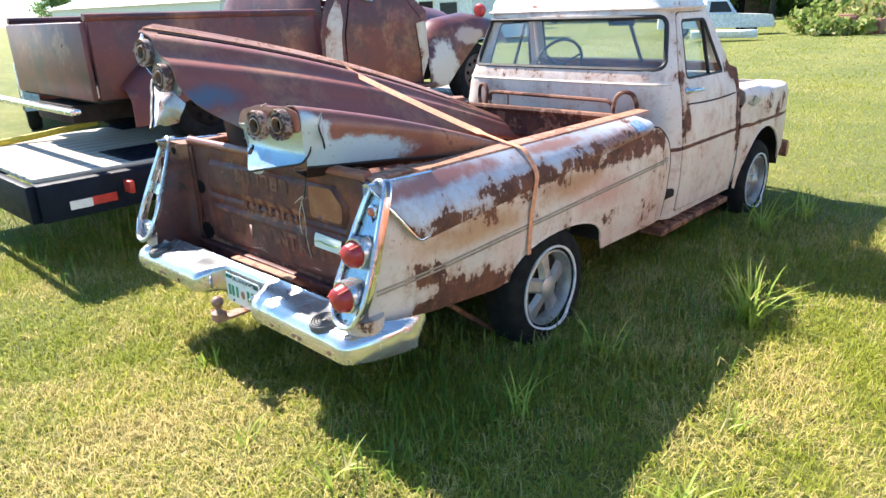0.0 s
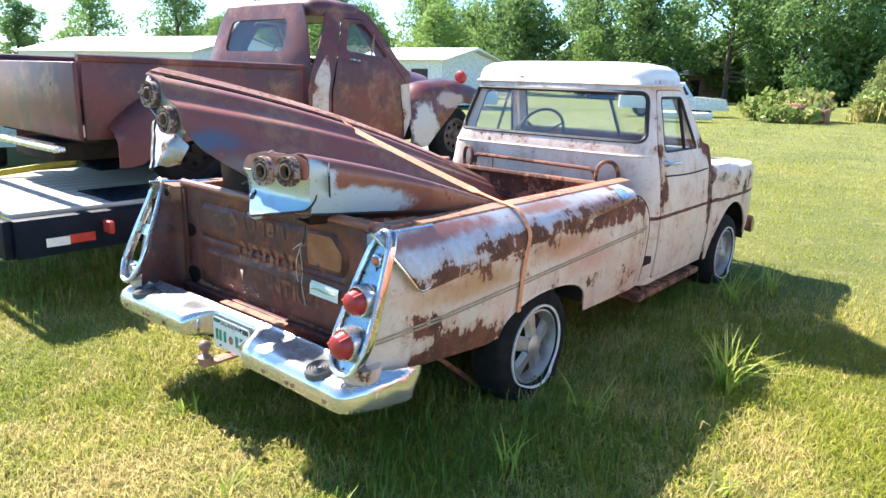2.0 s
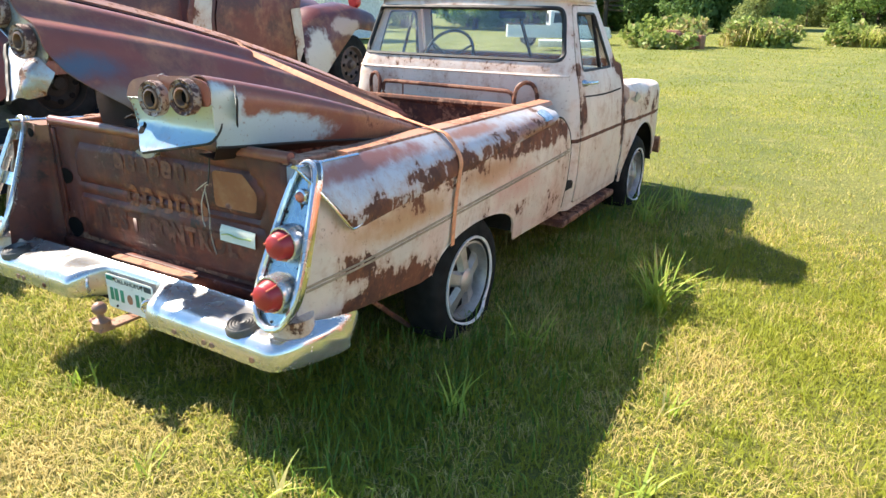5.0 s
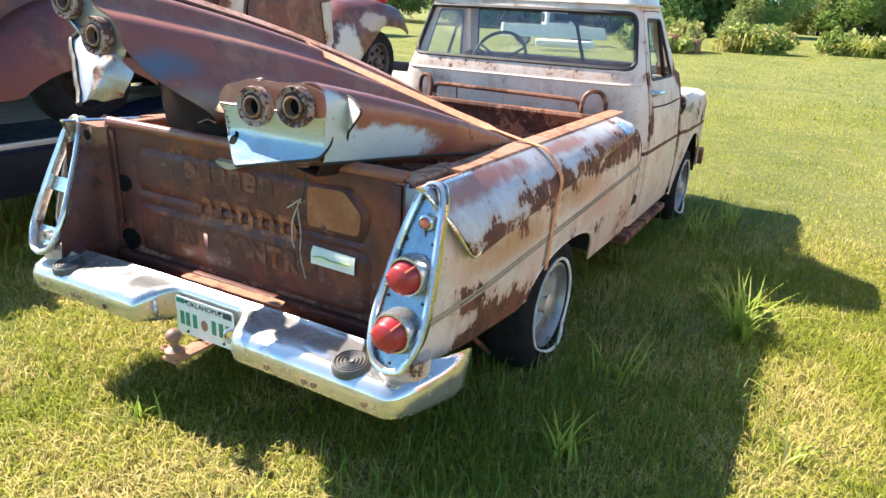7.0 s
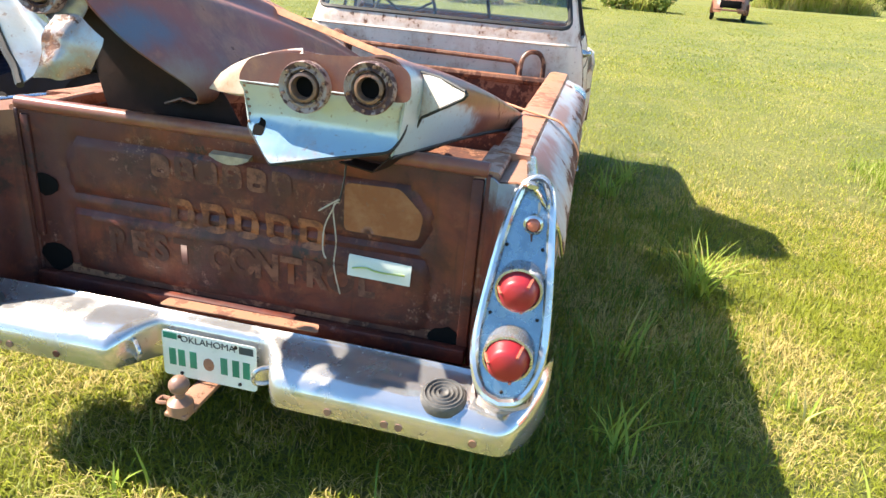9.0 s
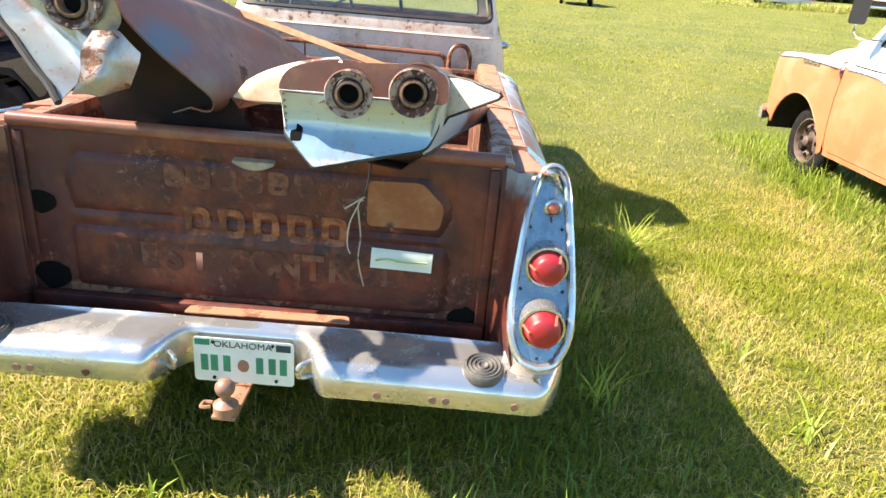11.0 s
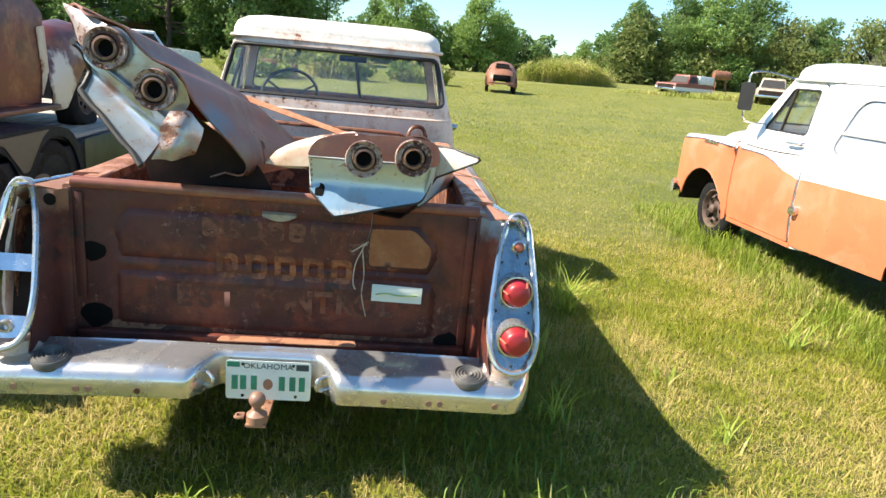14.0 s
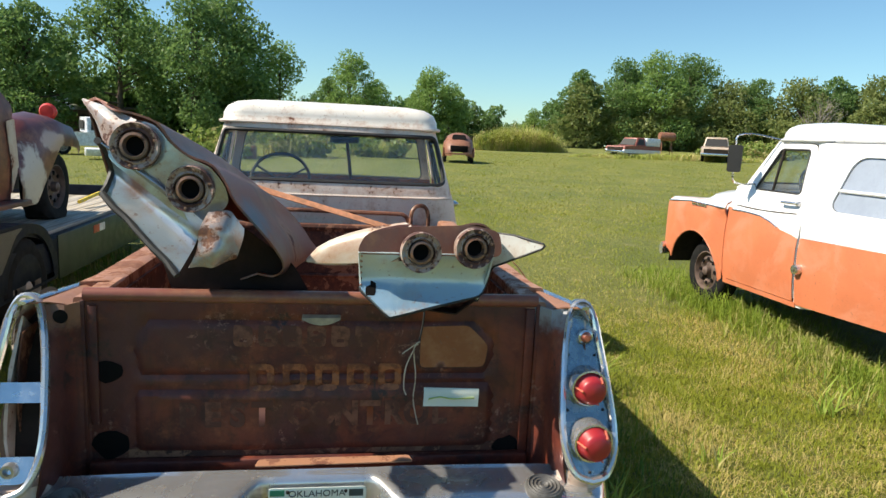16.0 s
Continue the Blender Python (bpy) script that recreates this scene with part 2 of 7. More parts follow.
m = Nodes("worn_chrome")
pit = m.step(m.noise(30, 7, 0.7), 0.6, 0.72)
film = m.step(m.noise(4, 6, 0.6, dist=0.4), 0.4, 0.7)
m.bump(m.noise(3.5, 3), 0.12, 0.03)
CHROME = m.done(m.mix(pit, m.mix(film, (0.66, 0.66, 0.67), (0.5, 0.49, 0.47)), (0.3, 0.2, 0.13)), m.math("ADD", m.step(film, 0, 1, 0.14, 0.36), m.math("MULTIPLY", pit, 0.3)), m.step(pit, 0, 1, 0.8, 0.3))
DULL_CHROME = plain("dull_chrome", (0.66, 0.68, 0.7), 0.2, 0.95, 0.12, 12)
ALLOY = plain("oxidised_alloy", (0.42, 0.41, 0.39), 0.45, 0.6, 0.3, 14, 0.1)
STEEL_RIM = plain("dusty_steel_rim", (0.34, 0.3, 0.26), 0.55, 0.3, 0.3, 14)
TYRE = plain("weathered_tyre_rubber", (0.018, 0.018, 0.018), 0.8, 0, 0.4, 18, 0.3, Specular_IOR_Level=0.12)
WHITEWALL = plain("whitewall_band", (0.75, 0.74, 0.72), 0.6)
BLACK = plain("black_trailer_paint", (0.010, 0.014, 0.026), 0.5, 0, 0.4, 8, 0.1, Specular_IOR_Level=0.12)
DARK = plain("dark_underbody", (0.035, 0.028, 0.024), 0.8, 0, 0.4, 8, 0.2, Specular_IOR_Level=0.12)
# Flat black that stands for the shade inside holes, gaps and openings.
DEPTH_SHADE = plain("black_depth_shade", (0.008, 0.007, 0.007), 0.9, Specular_IOR_Level=0.12)
RUBBER = plain("black_window_rubber", (0.022, 0.022, 0.022), 0.6)
PAD = plain("dark_step_pad_rubber", (0.1, 0.095, 0.09), 0.5, 0, 0.3, 30, 0.2)
BALL = worn_paint("rusty_hitch", (0.28, 0.16, 0.12), amount=0.6)
SOCKET = worn_paint("dark_rusted_socket", (0.14, 0.09, 0.075), amount=0.5, size=9, rust=dict(dark=(0.05, 0.025, 0.02), mid=(0.11, 0.045, 0.03), light=(0.24, 0.1, 0.06)))
CREAM_END = worn_paint("old_cream_fin_paint", (0.62, 0.57, 0.5), amount=0.34, second=(0.5, 0.4, 0.32), gloss=0.35, size=6, bands=((0, 0.2, 0.06, 0.08),))
CAP_BLUE = plain("pale_blue_cap_paint", (0.34, 0.48, 0.62), 0.25, 0.2, 0.15, 12)
TRIM = plain("dull_gold_trim", (0.4, 0.31, 0.2), 0.5, 0.3, 0.35, 20)
DARK_CHROME = plain("darkened_chrome", (0.16, 0.16, 0.17), 0.3, 0.8, 0.3, 20)
# Chrome lamp plate with the blue of the reflected sky put into its colour.
POD_PLATE = plain("sky_tinted_lamp_plate", (0.3, 0.39, 0.44), 0.24, 0.85, 0.25, 14)
YELLOW_CHROME = plain("yellowed_bezel", (0.5, 0.47, 0.25), 0.4, 0.3, 0.4, 25)
STRAP = plain("orange_ratchet_strap", (0.76, 0.33, 0.17), 0.7, 0, 0.25, 40, 0.2)
SEAT = plain("dark_seat_vinyl", (0.06, 0.055, 0.05), 0.6)
DASH = plain("painted_dashboard", (0.4, 0.35, 0.3), 0.5)
PLATE = plain("plate_white_green", (0.75, 0.82, 0.78), 0.35, 0, 0.08, 12)
PLATE_INK = plain("plate_green_ink", (0.02, 0.25, 0.16), 0.4)
INK = plain("dark_ink", (0.03, 0.05, 0.06), 0.5)
STICKER = plain("white_paper_sticker", (0.72, 0.76, 0.68), 0.6, 0, 0.06, 10)
STICKER_INK = plain("sticker_green_line", (0.55, 0.65, 0.2), 0.6)
WIRE = plain("pale_wire", (0.5, 0.42, 0.33), 0.5)
DIAMOND = plain("diamond_plate_steel", (0.13, 0.125, 0.12), 0.4, 0.6, 0.3, 60, 0.5)
GREEN_BEAM = plain("dark_green_trailer_beam", (0.04, 0.06, 0.035), 0.45, 0, 0.35, 6)
YELLOW = plain("yellow_strap", (0.75, 0.55, 0.06), 0.6)
RED_TAPE = plain("red_reflector", (0.6, 0.05, 0.04), 0.35)
WHITE_TAPE = plain("white_reflector", (0.8, 0.8, 0.78), 0.35)
SHED_WALL = plain("white_shed_wall", (0.78, 0.78, 0.78), 0.6)
SHED_ROOF = plain("pale_metal_roof", (0.6, 0.55, 0.5), 0.4, 0.3)
BRICK = plain("brown_house_wall", (0.28, 0.16, 0.11), 0.8, 0, 0.3, 4)
BARK = plain("tree_bark", (0.1, 0.075, 0.055), 0.9, 0, 0.4, 6, 0.4)
DEAD = plain("bleached_dead_branch", (0.34, 0.3, 0.27), 0.9)

m = Nodes("red_lens")
LENS = m.done((0.36, 0.02, 0.026), 0.38, 0.0, Coat_Weight=0.15)
m.bump(m.noise(120, 2), 0.2, 0.002)
AMBER = plain("amber_pink_lens", (0.6, 0.16, 0.1), 0.25)

m = Nodes("dusty_glass")
clear = m.node("ShaderNodeBsdfTransparent", Color=(0.95, 0.97, 0.96))
shine = m.node("ShaderNodeBsdfGlossy", Color=(0.9, 0.95, 1.0), Roughness=0.02)
dust = m.node("ShaderNodeBsdfDiffuse", Color=(0.6, 0.6, 0.58))
a = m.node("ShaderNodeMixShader", Fac=0.05)
m.t.links.new(clear, a.node.inputs[1]), m.t.links.new(shine, a.node.inputs[2])
b = m.node("ShaderNodeMixShader", Fac=m.step(m.noise(3, 5), 0.35, 0.75, 0.005, 0.03))
m.t.links.new(a, b.node.inputs[1]), m.t.links.new(dust, b.node.inputs[2])
m.t.links.new(b, m.out.inputs["Surface"])
GLASS = m.mat

m = Nodes("weathered_deck_planks")
grain = m.noise(1.0, 6, 0.65, co=m.stretch(30, 1.2, 30))
WOOD = m.done(m.mix(m.step(grain, 0.35, 0.65), (0.3, 0.26, 0.21), (0.6, 0.54, 0.45)), 0.8)
m.bump(grain, 0.4, 0.004)

def gate_rust(name, pale=0.0, tint=(0.36, 0.19, 0.12)):
    m = Nodes(name)
    base = m.mix(m.step(m.noise(2.6, 7, 0.65, dist=0.4), 0.38, 0.62), (0.065, 0.014, 0.011), (0.22, 0.046, 0.021))
    base = m.mix(m.step(m.noise(14, 6, 0.7), 0.52, 0.76), base, (0.27, 0.08, 0.033))
    purple = m.step(m.noise(1.9, 7, 0.65, dist=0.8), 0.44, 0.57)
    base = m.mix(m.math("MULTIPLY", purple, 0.8), base, (0.09, 0.028, 0.027))
    flake = m.math("MULTIPLY", m.step(m.noise(38, 6, 0.75), 0.56, 0.62), m.step(m.noise(3.1, 5, 0.6), 0.5, 0.6))
    base = m.mix(m.math("MULTIPLY", flake, 0.8), base, (0.34, 0.17, 0.12))
    base = m.mix(m.step(m.noise(4, 8, 0.75), 0.57, 0.65), base, (0.035, 0.017, 0.015))
    base = m.mix(m.step(m.noise(6.5, 7, 0.72, dist=0.5), 0.52, 0.66, 0, 0.75), base, (0.04, 0.015, 0.013))
    run = m.noise(1.0, 4, 0.6, co=m.stretch(22, 22, 1.3))
    base = m.mix(m.step(run, 0.55, 0.72, 0, 0.5), base, (0.045, 0.016, 0.012))
    if pale:
        up = m.math("ADD", m.axis(2), m.math("MULTIPLY", m.noise(9, 6, 0.7), 0.16))
        base = m.mix(m.step(up, 1.13, 1.19, 0.0, pale), base, tint)
    m.bump(m.math("ADD", m.noise(70, 5), m.math("MULTIPLY", flake, 0.5)), 0.45, 0.002)
    return m.done(base, m.step(m.noise(9, 4), 0.3, 0.7, 0.42, 0.7))


GATE = gate_rust("tailgate_rust")
CORNER = gate_rust("corner_rust", 0.75)
CORNER_PALE = gate_rust("corner_rust_with_paint", 0.85, (0.3, 0.34, 0.38))

m = Nodes("faded_lettering")
GHOST = m.done(m.mix(m.step(m.noise(11, 7, 0.72), 0.42, 0.6), (0.12, 0.037, 0.02), (0.33, 0.115, 0.046)), 0.6)
m = Nodes("faded_dark_lettering")
GHOST_DIM = m.done(m.mix(m.step(m.noise(9, 7, 0.72), 0.46, 0.62), (0.085, 0.026, 0.018), (0.21, 0.08, 0.048)), 0.6)

m = Nodes("lawn_soil")
big = m.noise(0.5, 5)
fine = m.noise(45, 6, 0.7)
soil = m.mix(m.step(big, 0.35, 0.65), (0.16, 0.19, 0.03), (0.26, 0.26, 0.05))
soil = m.mix(m.step(fine, 0.4, 0.65), m.mix(0.6, soil, (0.07, 0.085, 0.02)), soil)
soil = m.mix(m.step(m.noise(3.5, 5), 0.55, 0.7, 0, 0.5), soil, (0.33, 0.28, 0.11))
m.bump(m.noise(30, 8, 0.75), 0.9, 0.05)
SOIL = m.done(soil, 0.95)


def leaf_material(name, dark, light, dry=None, dry_share=0.0, glow=0.35):
    m = Nodes(name)
    geo = m.t.nodes.new("ShaderNodeNewGeometry")
    isl = geo.outputs["Random Per Island"]
    c = m.mix(isl, dark, light)
    c = m.mix(m.step(m.node("ShaderNodeTexNoise", Vector=geo.outputs["Position"], Scale=0.8, Detail=4.0), 0.35, 0.65), c, m.mix(0.5, c, light))
    if dry:
        wide = m.node("ShaderNodeTexNoise", Vector=geo.outputs["Position"], Scale=0.55, Detail=3.0)
        small = m.node("ShaderNodeTexNoise", Vector=geo.outputs["Position"], Scale=4.5, Detail=5.0)
        patch = m.math("ADD", m.math("MULTIPLY", wide, 0.6), m.math("MULTIPLY", small, 0.4))
        c = m.mix(m.step(patch, 0.42, 0.56), m.mix(0.45, c, dark), c)
        pick = m.math("ADD", m.math("FRACT", m.math("MULTIPLY", isl, 37.7)), m.math("MULTIPLY", m.math("SUBTRACT", patch, 0.5), 4.5))
        c = m.mix(m.step(pick, 1 - dry_share, 1.12 - dry_share), c, dry)
    diff = m.node("ShaderNodeBsdfDiffuse", Color=c)
    thin = m.node("ShaderNodeBsdfTranslucent", Color=c)
    mixed = m.node("ShaderNodeMixShader", Fac=glow)
    m.t.links.new(diff, mixed.node.inputs[1]), m.t.links.new(thin, mixed.node.inputs[2])
    shine = m.node("ShaderNodeBsdfGlossy", Color=(1, 1, 1), Roughness=0.45)
    last = m.node("ShaderNodeMixShader", Fac=0.012)
    m.t.links.new(mixed, last.node.inputs[1]), m.t.links.new(shine, last.node.inputs[2])
    m.t.links.new(last, m.out.inputs["Surface"])
    return m.mat


GRASS = leaf_material("lawn_grass", (0.2, 0.245, 0.026), (0.4, 0.41, 0.056), (0.55, 0.45, 0.17), 0.43)
LAWN = leaf_material("mown_lawn_grass", (0.25, 0.285, 0.032), (0.37, 0.385, 0.052), (0.48, 0.43, 0.14), 0.3)
VAN_GRASS = leaf_material("uncut_green_grass", (0.16, 0.25, 0.03), (0.36, 0.43, 0.07), (0.5, 0.46, 0.18), 0.15)
TUFT_GRASS = leaf_material("long_tuft_blades", (0.26, 0.38, 0.05), (0.45, 0.55, 0.12), (0.55, 0.5, 0.2), 0.12, 0.45)
THICKET = leaf_material("green_thicket", (0.16, 0.23, 0.05), (0.34, 0.4, 0.11), (0.42, 0.36, 0.16), 0.2)
# Long green blades, with extra dark in the colour for the truck's shadow.
SHADE_GRASS = leaf_material("tall_grass_shade_darkened", (0.075, 0.16, 0.022), (0.19, 0.29, 0.05), (0.42, 0.36, 0.14), 0.08)
BRUSH = leaf_material("roadside_brush", (0.32, 0.38, 0.08), (0.56, 0.58, 0.17), (0.6, 0.53, 0.25), 0.35, 0.45)
LEAF_A = leaf_material("leaves_deep_green", (0.09, 0.17, 0.055), (0.2, 0.31, 0.1), glow=0.5)
LEAF_B = leaf_material("leaves_bright_green", (0.14, 0.25, 0.06), (0.28, 0.4, 0.12), glow=0.5)
LEAF_C = leaf_material("leaves_olive", (0.15, 0.2, 0.065), (0.3, 0.34, 0.12), glow=0.5)

# ---- mesh tools ----
from mathutils.geometry import delaunay_2d_cdt, interpolate_bezier


def ground_z(x, y):
    """The lawn rises gently towards the far trees."""
    return 0.07 + 0.008 * max(0.0, y) * min(1.0, max(0.0, (x + 14) / 10)) + 0.017 * max(0.0, x - 6) * min(1.0, max(0.0, y / 60))


def part(name, bm, mat, parent=None, label="", smooth=40):
    """Links a bmesh as one mesh object under a thing or a part."""
    me = bpy.data.meshes.new(name)
    bmesh.ops.recalc_face_normals(bm, faces=bm.faces)
    bm.to_mesh(me)
    bm.free()
    me.materials.append(mat)
    if smooth:
        me.polygons.foreach_set("use_smooth", [True] * len(me.polygons))
        me.set_sharp_from_angle(angle=radians(smooth))
    ob = new(name, me)
    ob.parent = parent
    if label:
        ob["label"] = label
    return ob


def thing(name, label, category, at=(0, 0, 0), group="", kind="", turn=0):
    ob = new(name)
    ob.matrix_world = pose(*at, 0, 0, turn)
    return tagged(ob, label, category, group, kind)


def inside(p, poly):
    c, n = False, len(poly)
    for i in range(n):
        (x1, y1), (x2, y2) = poly[i], poly[i - 1]
        if (y1 > p[1]) != (y2 > p[1]) and p[0] < (x2 - x1) * (p[1] - y1) / (y2 - y1) + x1:
            c = not c
    return c


def rounded(pts, r=0.05, n=5):
    """A closed outline with its corners rounded; a point may carry its own radius."""
    out, k = [], len(pts)
    for i in range(k):
        p, a, b = Vector(pts[i][:2]), Vector(pts[i - 1][:2]), Vector(pts[(i + 1) % k][:2])
        rr = pts[i][2] if len(pts[i]) > 2 else r
        u, v = a - p, b - p
        d = min(rr, u.length * 0.48, v.length * 0.48)
        if d < 1e-4:
            out.append(tuple(p))
            continue
        s, e = p + u.normalized() * d, p + v.normalized() * d
        for j in range(n + 1):
            t = j / n
            out.append(tuple(s * (1 - t) ** 2 + p * 2 * t * (1 - t) + e * t * t))
    return out


def dense(poly, step):
    out = []
    for i in range(len(poly)):
        a, b = Vector(poly[i]), Vector(poly[(i + 1) % len(poly)])
        n = max(1, int((b - a).length / step))
        out += [tuple(a.lerp(b, j / n)) for j in range(n)]
    return out


def sheet(outline, fn, holes=(), thick=0.006, step=0.06):
    """A bent sheet of metal: a flat outline with holes, laid on the surface fn(u, v), with thickness."""
    loops = [dense(outline, step)] + [dense(h, step) for h in holes]
    pts, edges = [], []
    for lp in loops:
        s = len(pts)
        pts += lp
        edges += [(s + i, s + (i + 1) % len(lp)) for i in range(len(lp))]
    us, vs = [p[0] for p in loops[0]], [p[1] for p in loops[0]]
    nu, nv = int((max(us) - min(us)) / step), int((max(vs) - min(vs)) / step)
    for i in range(1, nu + 1):
        for j in range(1, nv + 1):
            q = (min(us) + i * step + (j % 2) * 0.4 * step, min(vs) + j * step)
            if inside(q, loops[0]) and not any(inside(q, h) for h in loops[1:]):
                pts.append(q)
    vv, _, ff, *_ = delaunay_2d_cdt([Vector(p) for p in pts], edges, [], 0, 1e-5)
    bm = bmesh.new()
    made = [bm.verts.new(fn(v.x, v.y)) for v in vv]
    for f in ff:
        c = sum((vv[i] for i in f), Vector((0, 0))) / len(f)
        if inside(c, loops[0]) and not any(inside(c, h) for h in loops[1:]):
            bm.faces.new([made[i] for i in f])
    bmesh.ops.delete(bm, geom=[v for v in bm.verts if not v.link_faces], context="VERTS")
    bmesh.ops.recalc_face_normals(bm, faces=bm.faces)
    if thick:
        solid(bm, thick)
    return bm


def loft(rings, closed=True, caps=True, bm=None):
    """Skins a row of rings that have the same count of points."""
    bm = bm or bmesh.new()
    rows = [[bm.verts.new(p) for p in r] for r in rings]
    n = len(rows[0])
    for a, b in zip(rows, rows[1:]):
        for i in range(n if closed else n - 1):
            bm.faces.new((a[i], a[(i + 1) % n], b[(i + 1) % n], b[i]))
    if caps and closed:
        bm.faces.new(rows[0])
        bm.faces.new(list(reversed(rows[-1])))
    return bm


def solid(bm, thick):
    """Gives an open sheet its thickness, half to each side."""
    bmesh.ops.recalc_face_normals(bm, faces=bm.faces)
    bm.normal_update()
    faces, edge = list(bm.faces), [e for e in bm.edges if len(e.link_faces) == 1]
    rim = [(e.verts[0], e.verts[1]) for e in edge]
    twin = {}
    for v in list(bm.verts):
        n = sum((f.normal * f.calc_area() for f in v.link_faces), Vector())
        n = n.normalized() if n.length > 1e-12 else Vector((0, 0, 1))
        twin[v] = bm.verts.new(v.co - n * thick / 2)
        v.co += n * thick / 2
    for f in faces:
        bm.faces.new([twin[v] for v in reversed(f.verts)])
    for a, b in rim:
        bm.faces.new((a, b, twin[b], twin[a]))
    return bm


def lathe(profile, m=Matrix(), n=28, bm=None, closed=False):
    """Turns (radius, height) pairs round the local z axis of m."""
    bm = bm or bmesh.new()
    rows = []
    for r, h in profile:
        rows.append([bm.verts.new(m @ Vector((max(r, 1e-4) * math.cos(2 * math.pi * i / n), max(r, 1e-4) * math.sin(2 * math.pi * i / n), h))) for i in range(n)])
    pairs = list(zip(rows, rows[1:])) + ([(rows[-1], rows[0])] if closed else [])
    for a, b in pairs:
        for i in range(n):
            bm.faces.new((a[i], a[(i + 1) % n], b[(i + 1) % n], b[i]))
    if not closed:
        bm.faces.new(rows[0]), bm.faces.new(list(reversed(rows[-1])))
    return bm


def tube(points, r, n=8, bm=None, closed=False, flat=1.0, up=Vector((0, 0, 1))):
    """A rod along a line; flat squeezes it across."""
    bm = bm or bmesh.new()
    pts = [Vector(p) for p in points]
    rows, k = [], len(pts)
    for i, p in enumerate(pts):
        a = pts[i - 1] if i or closed else p
        b = pts[(i + 1) % k] if i < k - 1 or closed else p
        d = (b - a).normalized()
        side = d.cross(up)
        side = side.normalized() if side.length > 1e-4 else Vector((1, 0, 0))
        top = side.cross(d)
        rr = r[i] if isinstance(r, (list, tuple)) else r
        rows.append([bm.verts.new(p + rr * (math.cos(2 * math.pi * j / n) * side + flat * math.sin(2 * math.pi * j / n) * top)) for j in range(n)])
    for i in range(k if closed else k - 1):
        a, b = rows[i], rows[(i + 1) % k]
        for j in range(n):
            bm.faces.new((a[j], a[(j + 1) % n], b[(j + 1) % n], b[j]))
    if not closed:
        bm.faces.new(rows[0]), bm.faces.new(list(reversed(rows[-1])))
    return bm


def box(x0, x1, y0, y1, z0, z1, bevel=0.0, bm=None):
    bm = bm or bmesh.new()
    got = bmesh.ops.create_cube(bm, size=1, matrix=Matrix.Translation(((x0 + x1) / 2, (y0 + y1) / 2, (z0 + z1) / 2)) @ Matrix.Diagonal((x1 - x0, y1 - y0, z1 - z0, 1)))
    if bevel:
        es = list({e for v in got["verts"] for e in v.link_edges})
        bmesh.ops.bevel(bm, geom=es, offset=bevel, segments=2, affect="EDGES", profile=0.5)
    return bm


def curve_at(xs, ys, x):
    return float(np.interp(x, xs, ys))


def bow(points, n=10):
    """A smooth line through the points."""
    pts = [Vector(p) for p in points]
    out = []
    for i in range(len(pts) - 1):
        p0, p1, p2, p3 = pts[max(0, i - 1)], pts[i], pts[i + 1], pts[min(len(pts) - 1, i + 2)]
        for j in range(n):
            t = j / n
            out.append(0.5 * ((2 * p1) + (p2 - p0) * t + (2 * p0 - 5 * p1 + 4 * p2 - p3) * t * t + (3 * p1 - p0 - 3 * p2 + p3) * t ** 3))
    return out + [pts[-1]]


def letters(name, body, size, m, mat, parent, label="", depth=0.0008, bold=0.0):
    cu = bpy.data.curves.new(name, "FONT")
    cu.offset = bold
    cu.body, cu.size, cu.align_x, cu.align_y, cu.extrude = body, size, "CENTER", "CENTER", depth
    tmp = bpy.data.objects.new(name, cu)
    me = bpy.data.meshes.new_from_object(tmp)
    bpy.data.objects.remove(tmp)
    me.transform(m)
    me.materials.clear()
    me.materials.append(mat)
    ob = new(name, me)
    ob.parent = parent
    if label:
        ob["label"] = label
    return ob


FACE_BACK = Matrix(((1, 0, 0, 0), (0, 0, -1, 0), (0, 1, 0, 0), (0, 0, 0, 1)))
ACROSS = Matrix(((0, 0, 1, 0), (1, 0, 0, 0), (0, 1, 0, 0), (0, 0, 0, 1)))


